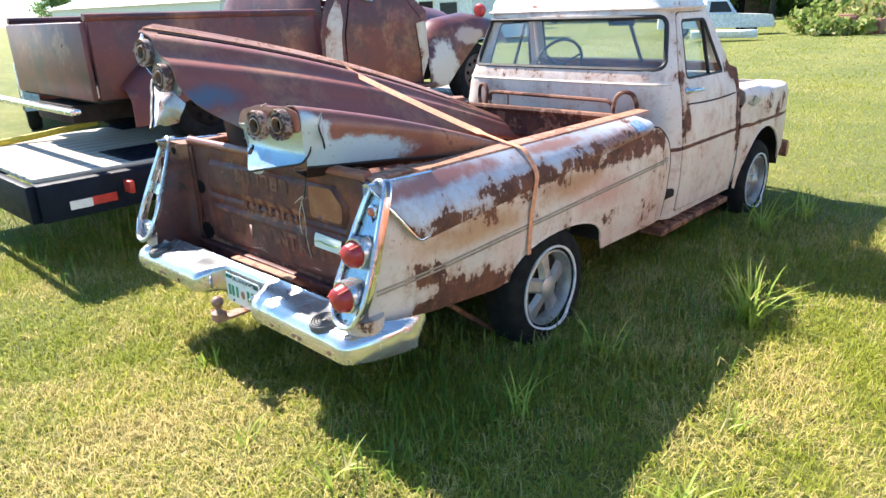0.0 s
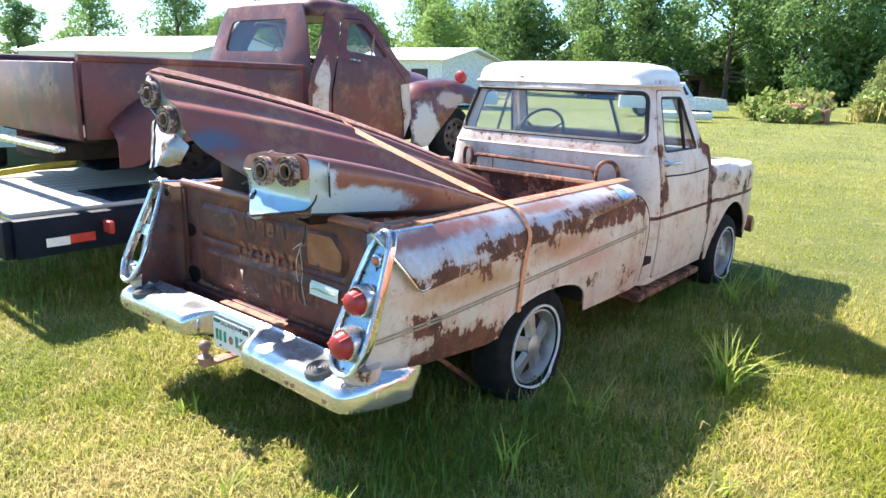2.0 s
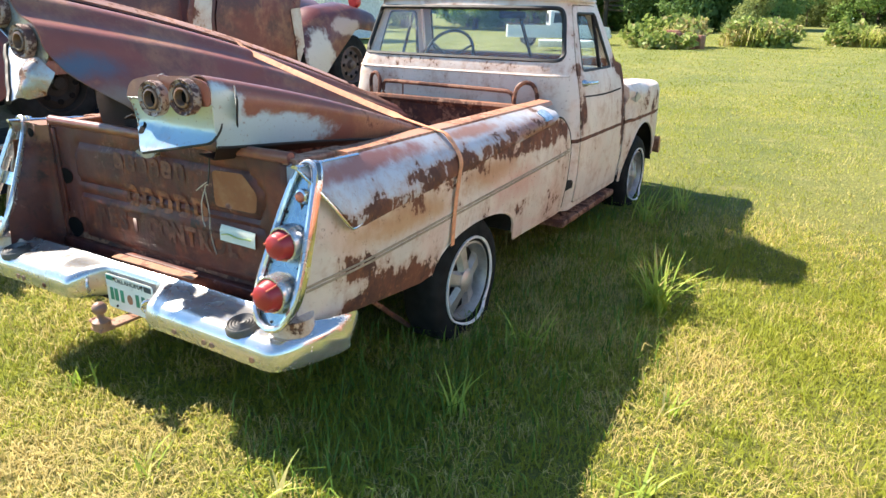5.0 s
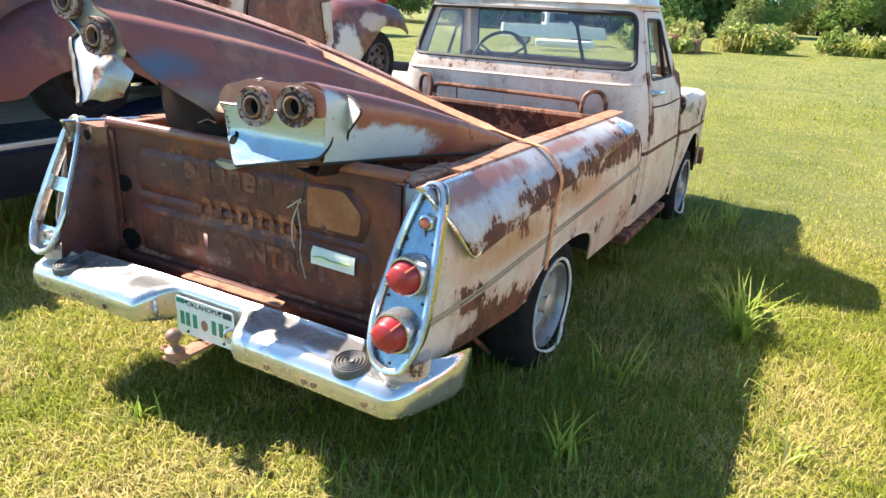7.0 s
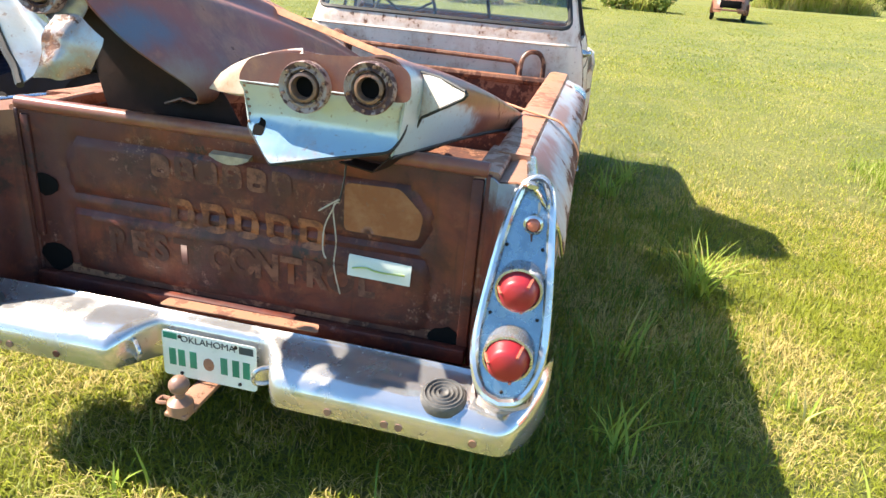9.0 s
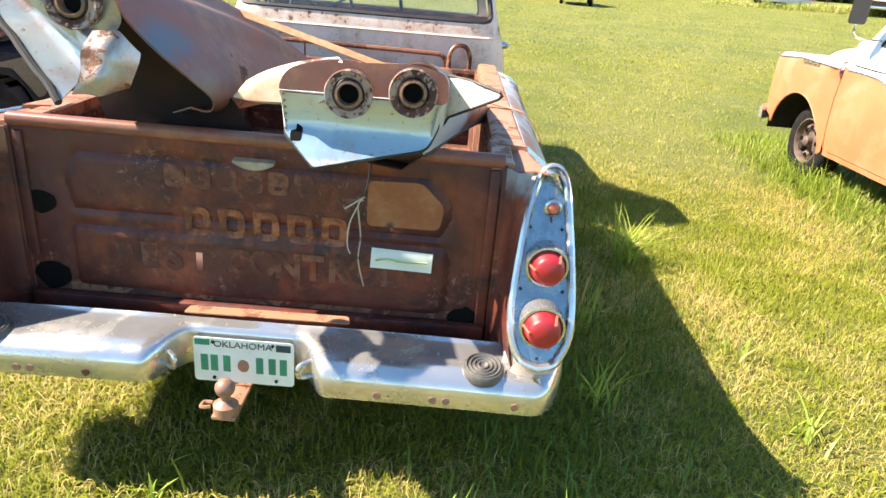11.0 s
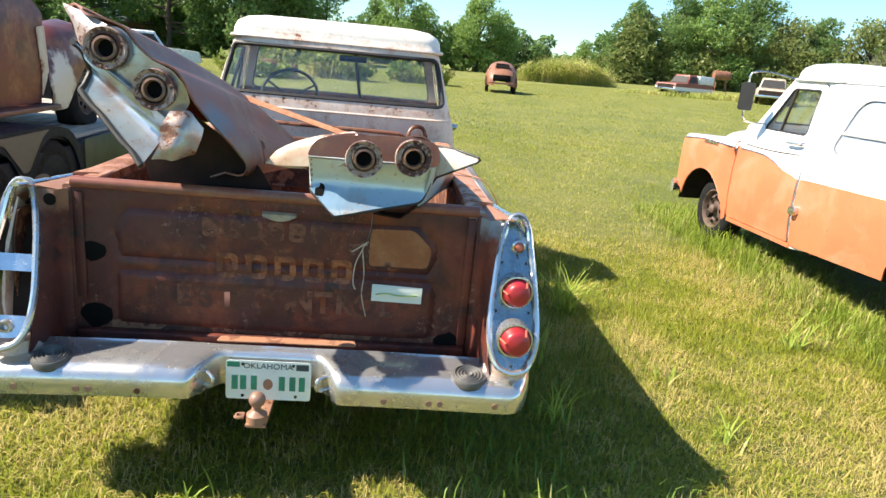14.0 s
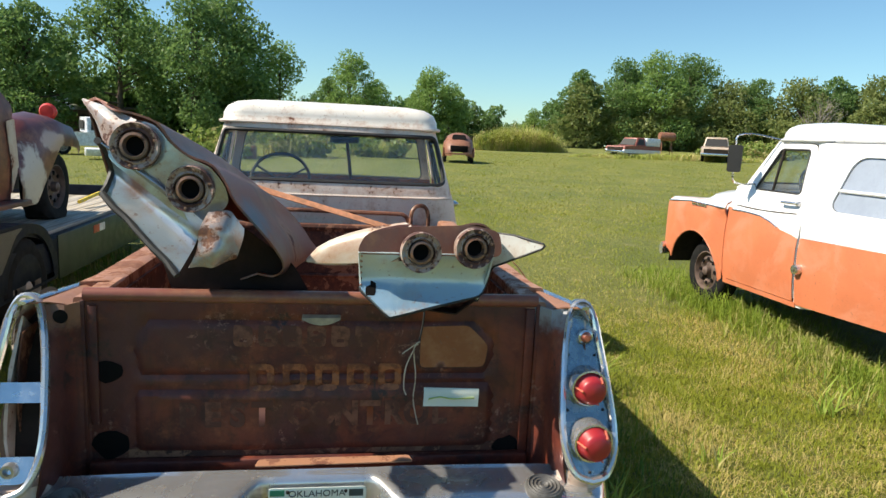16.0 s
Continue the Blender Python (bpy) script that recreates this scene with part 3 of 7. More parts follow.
def wheel(parent, at, side, tyre_r=0.33, flat_z=None, white=True, rim=ALLOY, spokes=5, width=0.19):
    """A wheel whose outer face looks along side * x. flat_z: the ground under a sagging tyre, in the hub's heights."""
    hub = new("wheel")
    hub.parent, hub.location = parent, at
    mm = Matrix.Diagonal((side, 1, 1, 1)) @ ACROSS
    w, r = width, tyre_r
    bm = lathe([(r * 0.6, -w / 2), (r * 0.78, -w / 2 - 0.012), (r * 0.93, -w / 2), (r, -w / 2 + 0.03), (r, w / 2 - 0.03), (r * 0.93, w / 2), (r * 0.78, w / 2 + 0.012), (r * 0.6, w / 2), (r * 0.57, 0)], mm, 40, closed=True)
    if flat_z is not None:
        for v in bm.verts:
            low = flat_z + 0.07 - v.co.z
            if low > 0:
                v.co.x += (0.035 if v.co.x > 0 else -0.035) * min(1, low / 0.07)
            v.co.z = max(v.co.z, flat_z)
    part("tyre", bm, TYRE, hub)
    if white:
        bm = lathe([(r * 0.665, w / 2 + 0.006), (r * 0.665, w / 2 + 0.014), (r * 0.70, w / 2 + 0.016), (r * 0.70, w / 2 + 0.006)], mm, 40, closed=True)
        if flat_z is not None:
            for v in bm.verts:
                low = flat_z + 0.115 - v.co.z
                if low > 0:
                    v.co.x += side * 0.03 * min(1, low / 0.07)
                    v.co.z += 0.25 * low
        part("whitewall", bm, WHITEWALL, hub, "thin worn white band")
    q = r * 0.62
    bm = lathe([(q * 0.86, -w * 0.3), (q, -w * 0.35), (q, w / 2 - 0.02), (q * 1.02, w / 2), (q * 0.95, w / 2 + 0.004), (q * 0.88, w / 2 - 0.03)], mm, 36, closed=True)
    part("rim", bm, rim, hub)
    if spokes:
        bm = bmesh.new()
        for i in range(spokes):
            rot = mm @ Matrix.Rotation(2 * math.pi * (i + 0.25) / spokes, 4, "Z")
            rows = []
            for d, half, h in ((0.2, 0.2, w / 2 - 0.015), (0.5, 0.2, w / 2 - 0.03), (0.92, 0.28, w / 2 - 0.05)):
                rows.append([rot @ Vector((d * q, sx * half * q, h + dz)) for sx, dz in ((-1, -0.02), (-0.6, 0.008), (0.6, 0.008), (1, -0.02))])
            loft(rows, bm=bm)
        part("spokes", bm, rim, hub)
        part("hub_cap", lathe([(0.0, w / 2 - 0.05), (q * 0.3, w / 2 - 0.05), (q * 0.3, w / 2 - 0.008), (q * 0.2, w / 2 + 0.006), (0.0, w / 2 + 0.008)], mm, 20), rim, hub)
        part("brake_drum", lathe([(0.0, -0.04), (q * 0.86, -0.04), (q * 0.86, w / 2 - 0.07), (0.0, w / 2 - 0.07)], mm, 24), DARK, hub)
    else:
        bm = lathe([(0.0, w / 2 - 0.05), (q * 0.25, w / 2 - 0.035), (q * 0.45, w / 2 - 0.05), (q * 0.62, w / 2 - 0.02), (q * 0.9, w / 2 - 0.055), (q * 0.9, w / 2 - 0.07), (0.0, w / 2 - 0.07)], mm, 32)
        part("wheel_disc", bm, rim, hub)
        for i in range(8):
            a = 2 * math.pi * i / 8
            c = mm @ Matrix.Translation((q * 0.62 * math.cos(a), q * 0.62 * math.sin(a), w / 2 - 0.024)) 
            part("vent_hole", lathe([(0.0, 0), (q * 0.1, 0), (q * 0.1, 0.008), (0.0, 0.008)], c, 12), DEPTH_SHADE, hub)
        part("hub_cap", lathe([(0.0, w / 2 - 0.04), (q * 0.24, w / 2 - 0.04), (q * 0.22, w / 2 + 0.01), (q * 0.12, w / 2 + 0.025), (0.0, w / 2 + 0.026)], mm, 20), rim, hub)
    return hub

# ---- ground ----
xs = np.concatenate([np.linspace(-1500, -80, 12)[:-1], np.linspace(-80, -8, 25)[:-1], np.linspace(-8, 10, 60)[:-1], np.linspace(10, 80, 25)[:-1], np.linspace(80, 1500, 12)])
ys = np.concatenate([np.linspace(-1500, -60, 10)[:-1], np.linspace(-60, -5, 12)[:-1], np.linspace(-5, 14, 60)[:-1], np.linspace(14, 90, 25)[:-1], np.linspace(90, 1500, 10)])
verts = [(x, y, ground_z(min(x, 60), min(y, 90)) + (0.015 * noise.noise(Vector((x * 0.9, y * 0.9, 0))) if abs(x) < 30 and abs(y) < 40 else 0)) for y in ys for x in xs]
nx = len(xs)
faces = [(j * nx + i, j * nx + i + 1, (j + 1) * nx + i + 1, (j + 1) * nx + i) for j in range(len(ys) - 1) for i in range(nx - 1)]
me = bpy.data.meshes.new("ground")
me.from_pydata(verts, [], faces)
me.materials.append(SOIL)
tagged(new("ground", me), "mown yellow-green lawn reaching to the far trees", "ground", kind="structure")


def blades(name, n, region, height, width, mat, label, seed, keep=None, lean=0.6, dome=None):
    """Many bent grass blades as one mesh."""
    rng = np.random.default_rng(seed)
    x = rng.uniform(region[0], region[1], n)
    y = rng.uniform(region[2], region[3], n)
    if keep is not None:
        ok = keep(x, y, rng)
        x, y = x[ok], y[ok]
    n = len(x)
    patch = 0.5 + 0.5 * np.sin(x * 2.1 + 1.3 * np.sin(y * 1.7)) * np.sin(y * 2.4 + np.sin(x * 1.3))
    h = height * rng.uniform(0.45, 1.15, n) * (0.75 + 0.5 * patch)
    if dome is not None:
        h = h * dome(x, y)
    w = width * rng.uniform(0.6, 1.3, n)
    a = rng.uniform(0, 2 * np.pi, n)
    b = a + np.pi / 2 + rng.normal(0, 0.4, n)
    bend = h * rng.uniform(0.15, 1.0, n) * lean * 1.6
    z = 0.07 + 0.008 * np.maximum(0, y) * np.clip((x + 14) / 10, 0, 1) + 0.017 * np.maximum(0, x - 6) * np.clip(y / 60, 0, 1) - 0.01
    dx, dy, bx, by = np.cos(a) * w / 2, np.sin(a) * w / 2, np.cos(b), np.sin(b)
    co = np.empty((n, 5, 3), np.float32)
    co[:, 0] = np.stack([x - dx, y - dy, z], 1)
    co[:, 1] = np.stack([x + dx, y + dy, z], 1)
    mx, my, mz = x + bx * bend * 0.3, y + by * bend * 0.3, z + h * 0.62
    co[:, 2] = np.stack([mx + dx * 0.8, my + dy * 0.8, mz], 1)
    co[:, 3] = np.stack([mx - dx * 0.8, my - dy * 0.8, mz], 1)
    co[:, 4] = np.stack([x + bx * bend, y + by * bend, z + h * (1.05 - 0.55 * np.minimum(1.5, bend / h))], 1)
    me = bpy.data.meshes.new(name)
    me.vertices.add(n * 5)
    me.vertices.foreach_set("co", co.ravel())
    base = (np.arange(n) * 5)[:, None]
    me.loops.add(n * 7)
    me.loops.foreach_set("vertex_index", (base + np.array([0, 1, 2, 3, 3, 2, 4])).ravel().astype(np.int32))
    me.polygons.add(n * 2)
    start = (np.arange(n) * 7)[:, None] + np.array([0, 4])
    me.polygons.foreach_set("loop_start", start.ravel().astype(np.int32))
    me.update(calc_edges=True)
    me.materials.append(mat)
    return tagged(new(name, me), label, "grass", kind="stuff")


def fading(x0, x1, y0, y1, rim):
    """Thins a patch of grass out towards its rim."""
    def keep(x, y, rng):
        d = np.minimum(np.minimum(x - x0, x1 - x), np.minimum(y - y0, y1 - y))
        return rng.uniform(0, 1, len(x)) < np.clip(d / rim, 0, 1) ** 1.5
    return keep


blades("lawn_grass", 310000, (-4.0, 4.4, -2.6, 4.6), 0.07, 0.0042, GRASS, "short sunlit lawn grass with dry yellow blades", 1, fading(-4.0, 4.4, -2.6, 4.6, 1.3), lean=1.25)
blades("lawn_grass_middle", 190000, (-9, 13, -3, 16), 0.06, 0.007, LAWN, "short sunlit lawn grass with dry yellow blades", 2, fading(-9, 13, -3, 16, 3.0), lean=1.1)
blades("lawn_grass_far", 150000, (-20, 34, 10, 60), 0.055, 0.025, LAWN, "distant mown lawn", 3, fading(-20, 34, 10, 60, 3.0))
# Grows where the truck's shadow falls; the blade colour carries part of that shade.
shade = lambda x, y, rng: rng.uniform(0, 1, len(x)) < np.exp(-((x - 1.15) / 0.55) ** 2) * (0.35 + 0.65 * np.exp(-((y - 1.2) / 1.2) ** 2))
blades("tall_grass", 6000, (0.2, 2.0, -0.3, 4.8), 0.17, 0.007, SHADE_GRASS, "longer green grass beside the truck, coloured darker for its shadow", 4, shade)
along = lambda x, y, rng: rng.uniform(0, 1, len(x)) < np.exp(-((x - 3.95) / 0.33) ** 2)
blades("tall_grass_by_van", 26000, (2.9, 4.9, 0.0, 5.9), 0.2, 0.006, VAN_GRASS, "tall uncut grass along the orange truck", 5, along, lean=1.0)
sill = lambda x, y, rng: rng.uniform(0, 1, len(x)) < np.exp(-((x - 3.92 + 0.038 * y) / 0.13) ** 2)
blades("tall_grass_at_sill", 9000, (3.2, 4.4, -0.2, 5.4), 0.3, 0.006, VAN_GRASS, "rank grass grown up against the orange truck", 8, sill, lean=0.8)
blades("grass_by_trailer", 5000, (-4.8, -2.0, -0.2, 6.5), 0.22, 0.008, SHADE_GRASS, "uncut grass under the trailer", 6)


def tuft(x, y, n, size, seed):
    """One clump of long arching blades."""
    rng = random.Random(seed)
    bm = bmesh.new()
    z0 = ground_z(x, y) - 0.01
    for _ in range(n):
        a, L = rng.uniform(0, 6.28), size * rng.uniform(0.5, 1.1)
        o = Vector((x + rng.gauss(0, 0.035), y + rng.gauss(0, 0.035), z0))
        d = Vector((math.cos(a), math.sin(a), 0))
        sd = Vector((-d.y, d.x, 0))
        reach = rng.uniform(0.25, 0.95)
        prev = None
        for k in range(6):
            t = k / 5
            p = o + d * (L * reach * t ** 1.6) + Vector((0, 0, L * (t - 0.45 * reach * t * t)))
            w = 0.006 * (1 - t ** 2) + 0.0006
            cur = (bm.verts.new(p - sd * w), bm.verts.new(p + sd * w))
            if prev:
                bm.faces.new((prev[0], prev[1], cur[1], cur[0]))
            prev = cur
    ob = part("grass_tuft", bm, TUFT_GRASS)
    return tagged(ob, "clump of long arching green grass on the lawn", "grass tuft", "grass tufts")


for i, (x, y, n, size) in enumerate(((1.68, 2.05, 60, 0.42), (1.25, 0.55, 16, 0.3), (1.3, 1.2, 18, 0.3), (1.2, 3.7, 30, 0.4), (1.35, 4.2, 22, 0.35), (-0.25, -0.15, 12, 0.2), (2.6, -0.1, 16, 0.2), (0.5, -0.35, 10, 0.18), (1.0, -0.3, 12, 0.2), (2.0, 1.0, 10, 0.2), (2.05, 0.4, 14, 0.22), (3.1, 1.6, 26, 0.32))):
    tuft(x, y, n, size, i)

# ---- trucks ----
CAB_Z = (0.38, 0.6, 0.86, 1.1, 1.25, 1.32, 1.5, 1.74, 1.8)
CAB_X = (0.87, 0.9, 0.905, 0.885, 0.855, 0.83, 0.785, 0.72, 0.70)


def cab_x(z):
    return curve_at(CAB_Z, CAB_X, z)


def cab_back(z):
    return 2.62 + 0.28 * max(0.0, z - 1.28)


def back_skin(u, z):
    """The back wall of the cab, bent round its two corners."""
    r, w = 0.13, cab_x(z)
    flat, y, s = w - r, cab_back(z), 1 if u > 0 else -1
    a = (abs(u) - flat) / r
    if a <= 0:
        return Vector((u, y + 0.02 * (u / w) ** 2, z))
    a = min(a, math.pi / 2)
    return Vector((s * (flat + r * math.sin(a)), y + 0.02 + r * (1 - math.cos(a)), z))


def fender_skin(side, top=1.12, edge=0.93, r=0.07):
    def fn(y, v):
        nose = max(0.0, y - 4.55)
        e = edge - 0.45 * nose * nose + 0.008 * math.sin(min(1, max(0, (v - 0.4) / 0.7)) * math.pi)
        if v < 1.05 and y < 4.0:
            k = min(1.0, max(0.0, (y - 3.775) / 0.225))
            k = k * k * (3 - 2 * k)
            e = (cab_x(v) + 0.008 + edge - 0.93) * (1 - k) + e * k
        t = top + 0.04 * curve_at((3.6, 4.2, 5.0), (1, 0.4, -0.6), y)
        a = (v - (t - r)) / r
        if a <= 0:
            return Vector((side * e, y, v))
        if a < math.pi / 2:
            return Vector((side * (e - r + r * math.cos(a)), y, t - r + r * math.sin(a)))
        return Vector((side * (e - r - (a - math.pi / 2) * r), y, t))
    return fn


def bead(parent, fn, line, r, mat, name="seam"):
    """A thin strip that follows a bent surface."""
    return part(name, tube([fn(*p) for p in line], r, 6), mat, parent)


def cab_and_nose(truck, lower, upper, roof_mat, rear_window=True, split=None):
    """Cab, doors, hood and front fenders. split(y): the height where the lower colour ends."""
    for s in (1, -1):
        skin = lambda y, z, s=s: Vector((s * cab_x(z), y, z))
        proud = lambda y, z, s=s: Vector((s * (cab_x(z) + 0.006), y, z))
        cut = rounded([(2.775, 0.415), (2.775, 1.24, 0.04), (2.885, 1.715, 0.06), (3.36, 1.715, 0.07), (3.585, 1.32, 0.02), (3.72, 1.28, 0.03), (3.72, 0.415)], 0.05)
        outer = [(2.75, 0.38), (2.75, 1.28), (2.88, 1.745), (3.385, 1.745), (3.64, 1.33), (3.76, 1.3), (3.76, 0.38)]
        if split is None:
            part("cab_side", sheet(outer, skin, [cut], 0.012, 0.08), upper, truck)
        else:
            part("sill", sheet([(2.75, 0.38), (2.75, 0.42), (3.76, 0.42), (3.76, 0.38)], skin, (), 0.03, 0.08), lower, truck)
            part("hinge_panel", sheet([(3.717, 0.42), (3.717, 1.1), (3.79, 1.1), (3.79, 0.42)], skin, (), 0.012, 0.08), lower, truck)
            part("cab_side", sheet([(2.75, 0.96), (2.75, 1.28), (2.88, 1.745), (3.385, 1.745), (3.64, 1.33), (3.76, 1.3), (3.76, 1.1), (3.72, 1.1)] + [p for p in cut if p[1] > 0.97 and p[0] > 3.3][::-1] + [p for p in cut if p[1] > 0.97 and p[0] <= 3.3][::-1], skin, (), 0.012, 0.08), upper, truck)
        door = rounded([(2.783, 0.425), (2.783, 1.24, 0.04), (2.892, 1.707, 0.06), (3.355, 1.707, 0.07), (3.578, 1.315, 0.02), (3.712, 1.272, 0.03), (3.712, 0.425)], 0.05)
        glass = rounded([(2.9, 1.295), (2.955, 1.66), (3.315, 1.66), (3.49, 1.295)], 0.035)
        d = part("door", sheet(door, proud, [glass], 0.012, 0.06), upper, truck)
        if split:
            low = [(2.783, 0.425), (2.783, split(2.783))] + [(y, split(y)) for y in np.linspace(2.8, 3.7, 14)] + [(3.712, split(3.712)), (3.712, 0.425)]
            part("door_lower_panel", sheet(low, lambda y, z, s=s: Vector((s * (cab_x(z) + 0.016), y, z)), (), 0.006, 0.08), lower, d)
            bead(d, lambda y, z, s=s: Vector((s * (cab_x(z) + 0.02), y, z)), [(y, split(y)) for y in np.linspace(3.05, 3.7, 9)], 0.007, DULL_CHROME, "side_trim")
        part("window_glass", sheet(glass, lambda y, z, s=s: Vector((s * (cab_x(z) - 0.01), y, z)), (), 0.003, 0.2), GLASS, d)
        ring = [proud(*p) for p in glass]
        part("window_seal", tube(ring, 0.011, 6, closed=True), RUBBER, d)
        part("vent_divider", tube([proud(3.285, 1.66), proud(3.25, 1.295)], 0.013, 6), DARK, d)
        bm = tube(bow([proud(2.85, 1.222) + Vector((s * 0.01, 0, 0)), proud(2.87, 1.225) + Vector((s * 0.045, 0, 0)), proud(3.0, 1.222) + Vector((s * 0.05, 0, 0)), proud(3.04, 1.22) + Vector((s * 0.04, 0, 0))]), 0.012, 8)
        lathe([(0, 0), (0.024, 0), (0.024, 0.015), (0.014, 0.04), (0, 0.042)], Matrix.Translation(proud(2.86, 1.222)) @ Matrix.Diagonal((s, 1, 1, 1)) @ ACROSS, 14, bm)
        part("door_handle", bm, CHROME, d, "chrome pull handle")
        bead(d, proud, [(y, 1.14 - 0.02 * math.sin((y - 2.8) * 3)) for y in np.linspace(2.86, 3.66, 8)], 0.0085, DARK, "belt_groove")
        # front fender with its wheel opening
        fn = fender_skin(s)
        out = [(3.775, 0.4), (3.775, 1.27), (3.9, 1.34), (4.86, 1.34), (4.93, 1.0, 0.1), (4.9, 0.55, 0.08), (4.72, 0.52)]
        arch = [(4.27 + 0.42 * math.cos(a) * (1.0 if math.cos(a) > 0 else 1.04), 0.36 + 0.45 * math.sin(a)) for a in np.linspace(0.25, math.pi - 0.02, 16)]
        out = rounded(out[:-1], 0.02) + [(4.72, 0.52)] + arch
        fd = part("front_fender", sheet(out, fn, (), 0.008, 0.06), upper if split is None else lower, truck)
        lip = [fn(*p) for p in arch]
        part("arch_lip", tube(lip, 0.009, 6), upper if split is None else lower, fd)
        if split:
            top = [(3.775, split(3.775))] + [(y, split(y)) for y in np.linspace(3.85, 4.9, 10)] + [(4.88, 1.335), (3.78, 1.335)]
            hi = fender_skin(s, 1.124, 0.936)
            part("fender_upper_panel", sheet(top, hi, (), 0.004, 0.06), upper, fd)
            bead(fd, hi, [(y, split(y)) for y in np.linspace(3.78, 4.9, 10)], 0.007, DULL_CHROME, "side_trim")
        else:
            bead(fd, fn, [(y, 0.875 + 0.01 * y - 0.04) for y in np.linspace(3.8, 4.2, 5)], 0.005, DARK, "crease")
            badge = rounded([(3.86, 1.035), (3.94, 1.0), (4.06, 1.035), (3.94, 1.085), (3.92, 1.05)], 0.01, 2)
            part("fender_badge", sheet(badge, lambda y, v, s=s: fn(y, v) + Vector((s * 0.012, 0, 0)), (), 0.006, 0.05), ALLOY, fd, "grey arrow-shaped badge")
        part("headlight", lathe([(0.0, 0), (0.1, 0), (0.11, 0.03), (0.095, 0.06), (0.0, 0.075)], Matrix.Translation((s * 0.72, 4.86, 0.93)) @ Matrix.Rotation(-math.pi / 2, 4, "X"), 24), DULL_CHROME, truck)
        if split is None:
            part("running_board", box(min(s * 0.6, s * 0.9), max(s * 0.6, s * 0.9), 2.6, 3.72, 0.285, 0.33, 0.012), RUSTY, truck)
        part("wheel_well", loft([[(s * 0.55, 4.27 + 0.5 * math.cos(a), 0.4 + 0.5 * math.sin(a)) for a in np.linspace(0, math.pi, 12)], [(s * 0.9, 4.27 + 0.5 * math.cos(a), 0.4 + 0.5 * math.sin(a)) for a in np.linspace(0, math.pi, 12)]], closed=False), DARK, truck)
    # back wall with the wide rear window
    outline = [(-(cab_x(z) - 0.13 + 0.13 * math.pi / 2), z) for z in np.linspace(0.38, 1.745, 12)] + [((cab_x(z) - 0.13 + 0.13 * math.pi / 2), z) for z in np.linspace(1.745, 0.38, 12)]
    pane = rounded([(-0.80, 1.365), (-0.745, 1.69), (0.745, 1.69), (0.80, 1.365)], 0.07, 6)
    back = part("cab_back", sheet(outline, back_skin, [pane] if rear_window else (), 0.02, 0.06), upper, truck)
    if rear_window:
        part("rear_glass", sheet(pane, lambda u, z: back_skin(u, z) + Vector((0, 0.008, 0)), (), 0.003, 0.1), GLASS, back, "dusty wide rear window")
        part("window_seal", tube([back_skin(*p) - Vector((0, 0.002, 0)) for p in dense(pane, 0.08)], 0.016, 6, closed=True), RUBBER, back)
        part("pressed_belt", tube([back_skin(u, 1.275) - Vector((0, 0.004, 0)) for u in np.linspace(-0.85, 0.85, 24)], 0.014, 8, flat=0.7), upper, back)
    # roof
    def ring(inset, z, out=0.0):
        base = rounded([(-0.745, 2.755), (0.745, 2.755), (0.735, 3.43), (-0.735, 3.43)], 0.17, 7)
        cy = 3.09
        k = 1 - inset / 0.75
        return [(x * k + (out if x > 0 else -out), cy + (y - cy) * (1 - inset / 0.42), z) for x, y in base]
    part("roof", loft([ring(0.02, 1.735), ring(-0.012, 1.74), ring(-0.012, 1.752), ring(0.0, 1.758), ring(0.005, 1.80), ring(0.03, 1.845), ring(0.09, 1.878), ring(0.2, 1.895), ring(0.36, 1.902)]), roof_mat, truck, smooth=60)
    part("drip_rail", tube([Vector(p) for p in ring(-0.014, 1.742)], 0.012, 6, closed=True), CAB if split is None else WHITE, truck)
    # windscreen, cowl and hood
    front = lambda u, z: Vector((u, 3.66 - 0.62 * (z - 1.33) - 0.12 * (u / 0.75) ** 2 * 0.6, z))
    fr = [(-0.81, 1.29), (-0.70, 1.745), (0.70, 1.745), (0.81, 1.29)]
    hole = rounded([(-0.74, 1.35), (-0.65, 1.70), (0.65, 1.70), (0.74, 1.35)], 0.06)
    wf = part("windscreen_frame", sheet(fr, front, [hole], 0.03, 0.08), upper, truck)
    part("windscreen_glass", sheet(hole, front, (), 0.003, 0.15), GLASS, wf)
    part("windscreen_seal", tube([front(*p) for p in dense(hole, 0.1)], 0.012, 6, closed=True), RUBBER, wf)
    rows = []
    for y, w, z in ((3.6, 0.84, 1.30), (3.72, 0.84, 1.295), (3.8, 0.8, 1.28), (3.86, 0.64, 1.285), (4.3, 0.6, 1.26), (4.7, 0.54, 1.22), (4.88, 0.46, 1.16), (4.93, 0.4, 1.08)):
        rows.append([(w * math.cos(a), y, 0.95 + (z - 0.95) * abs(math.sin(a)) ** 0.45) for a in np.linspace(0, math.pi, 17)])
    part("hood", loft(rows, closed=False), upper if split is not None else CAB, truck)
    part("grille_panel", sheet(rounded([(-0.85, 0.55), (-0.85, 1.1), (0.85, 1.1), (0.85, 0.55)], 0.08), lambda x, z: Vector((x, 4.9 - 0.05 * x * x, z)), (), 0.02, 0.15), upper, truck)
    bm = loft([[(x, 5.03 - 0.2 * abs(x) ** 3 + dy, 0.52 + dz) for dy, dz in ((0, -0.07), (0.035, -0.04), (0.04, 0.04), (0, 0.08), (-0.03, 0.05), (-0.03, -0.05))] for x in np.linspace(-0.95, 0.95, 15)])
    part("front_bumper", bm, CHROME if split is not None else RAIL, truck)
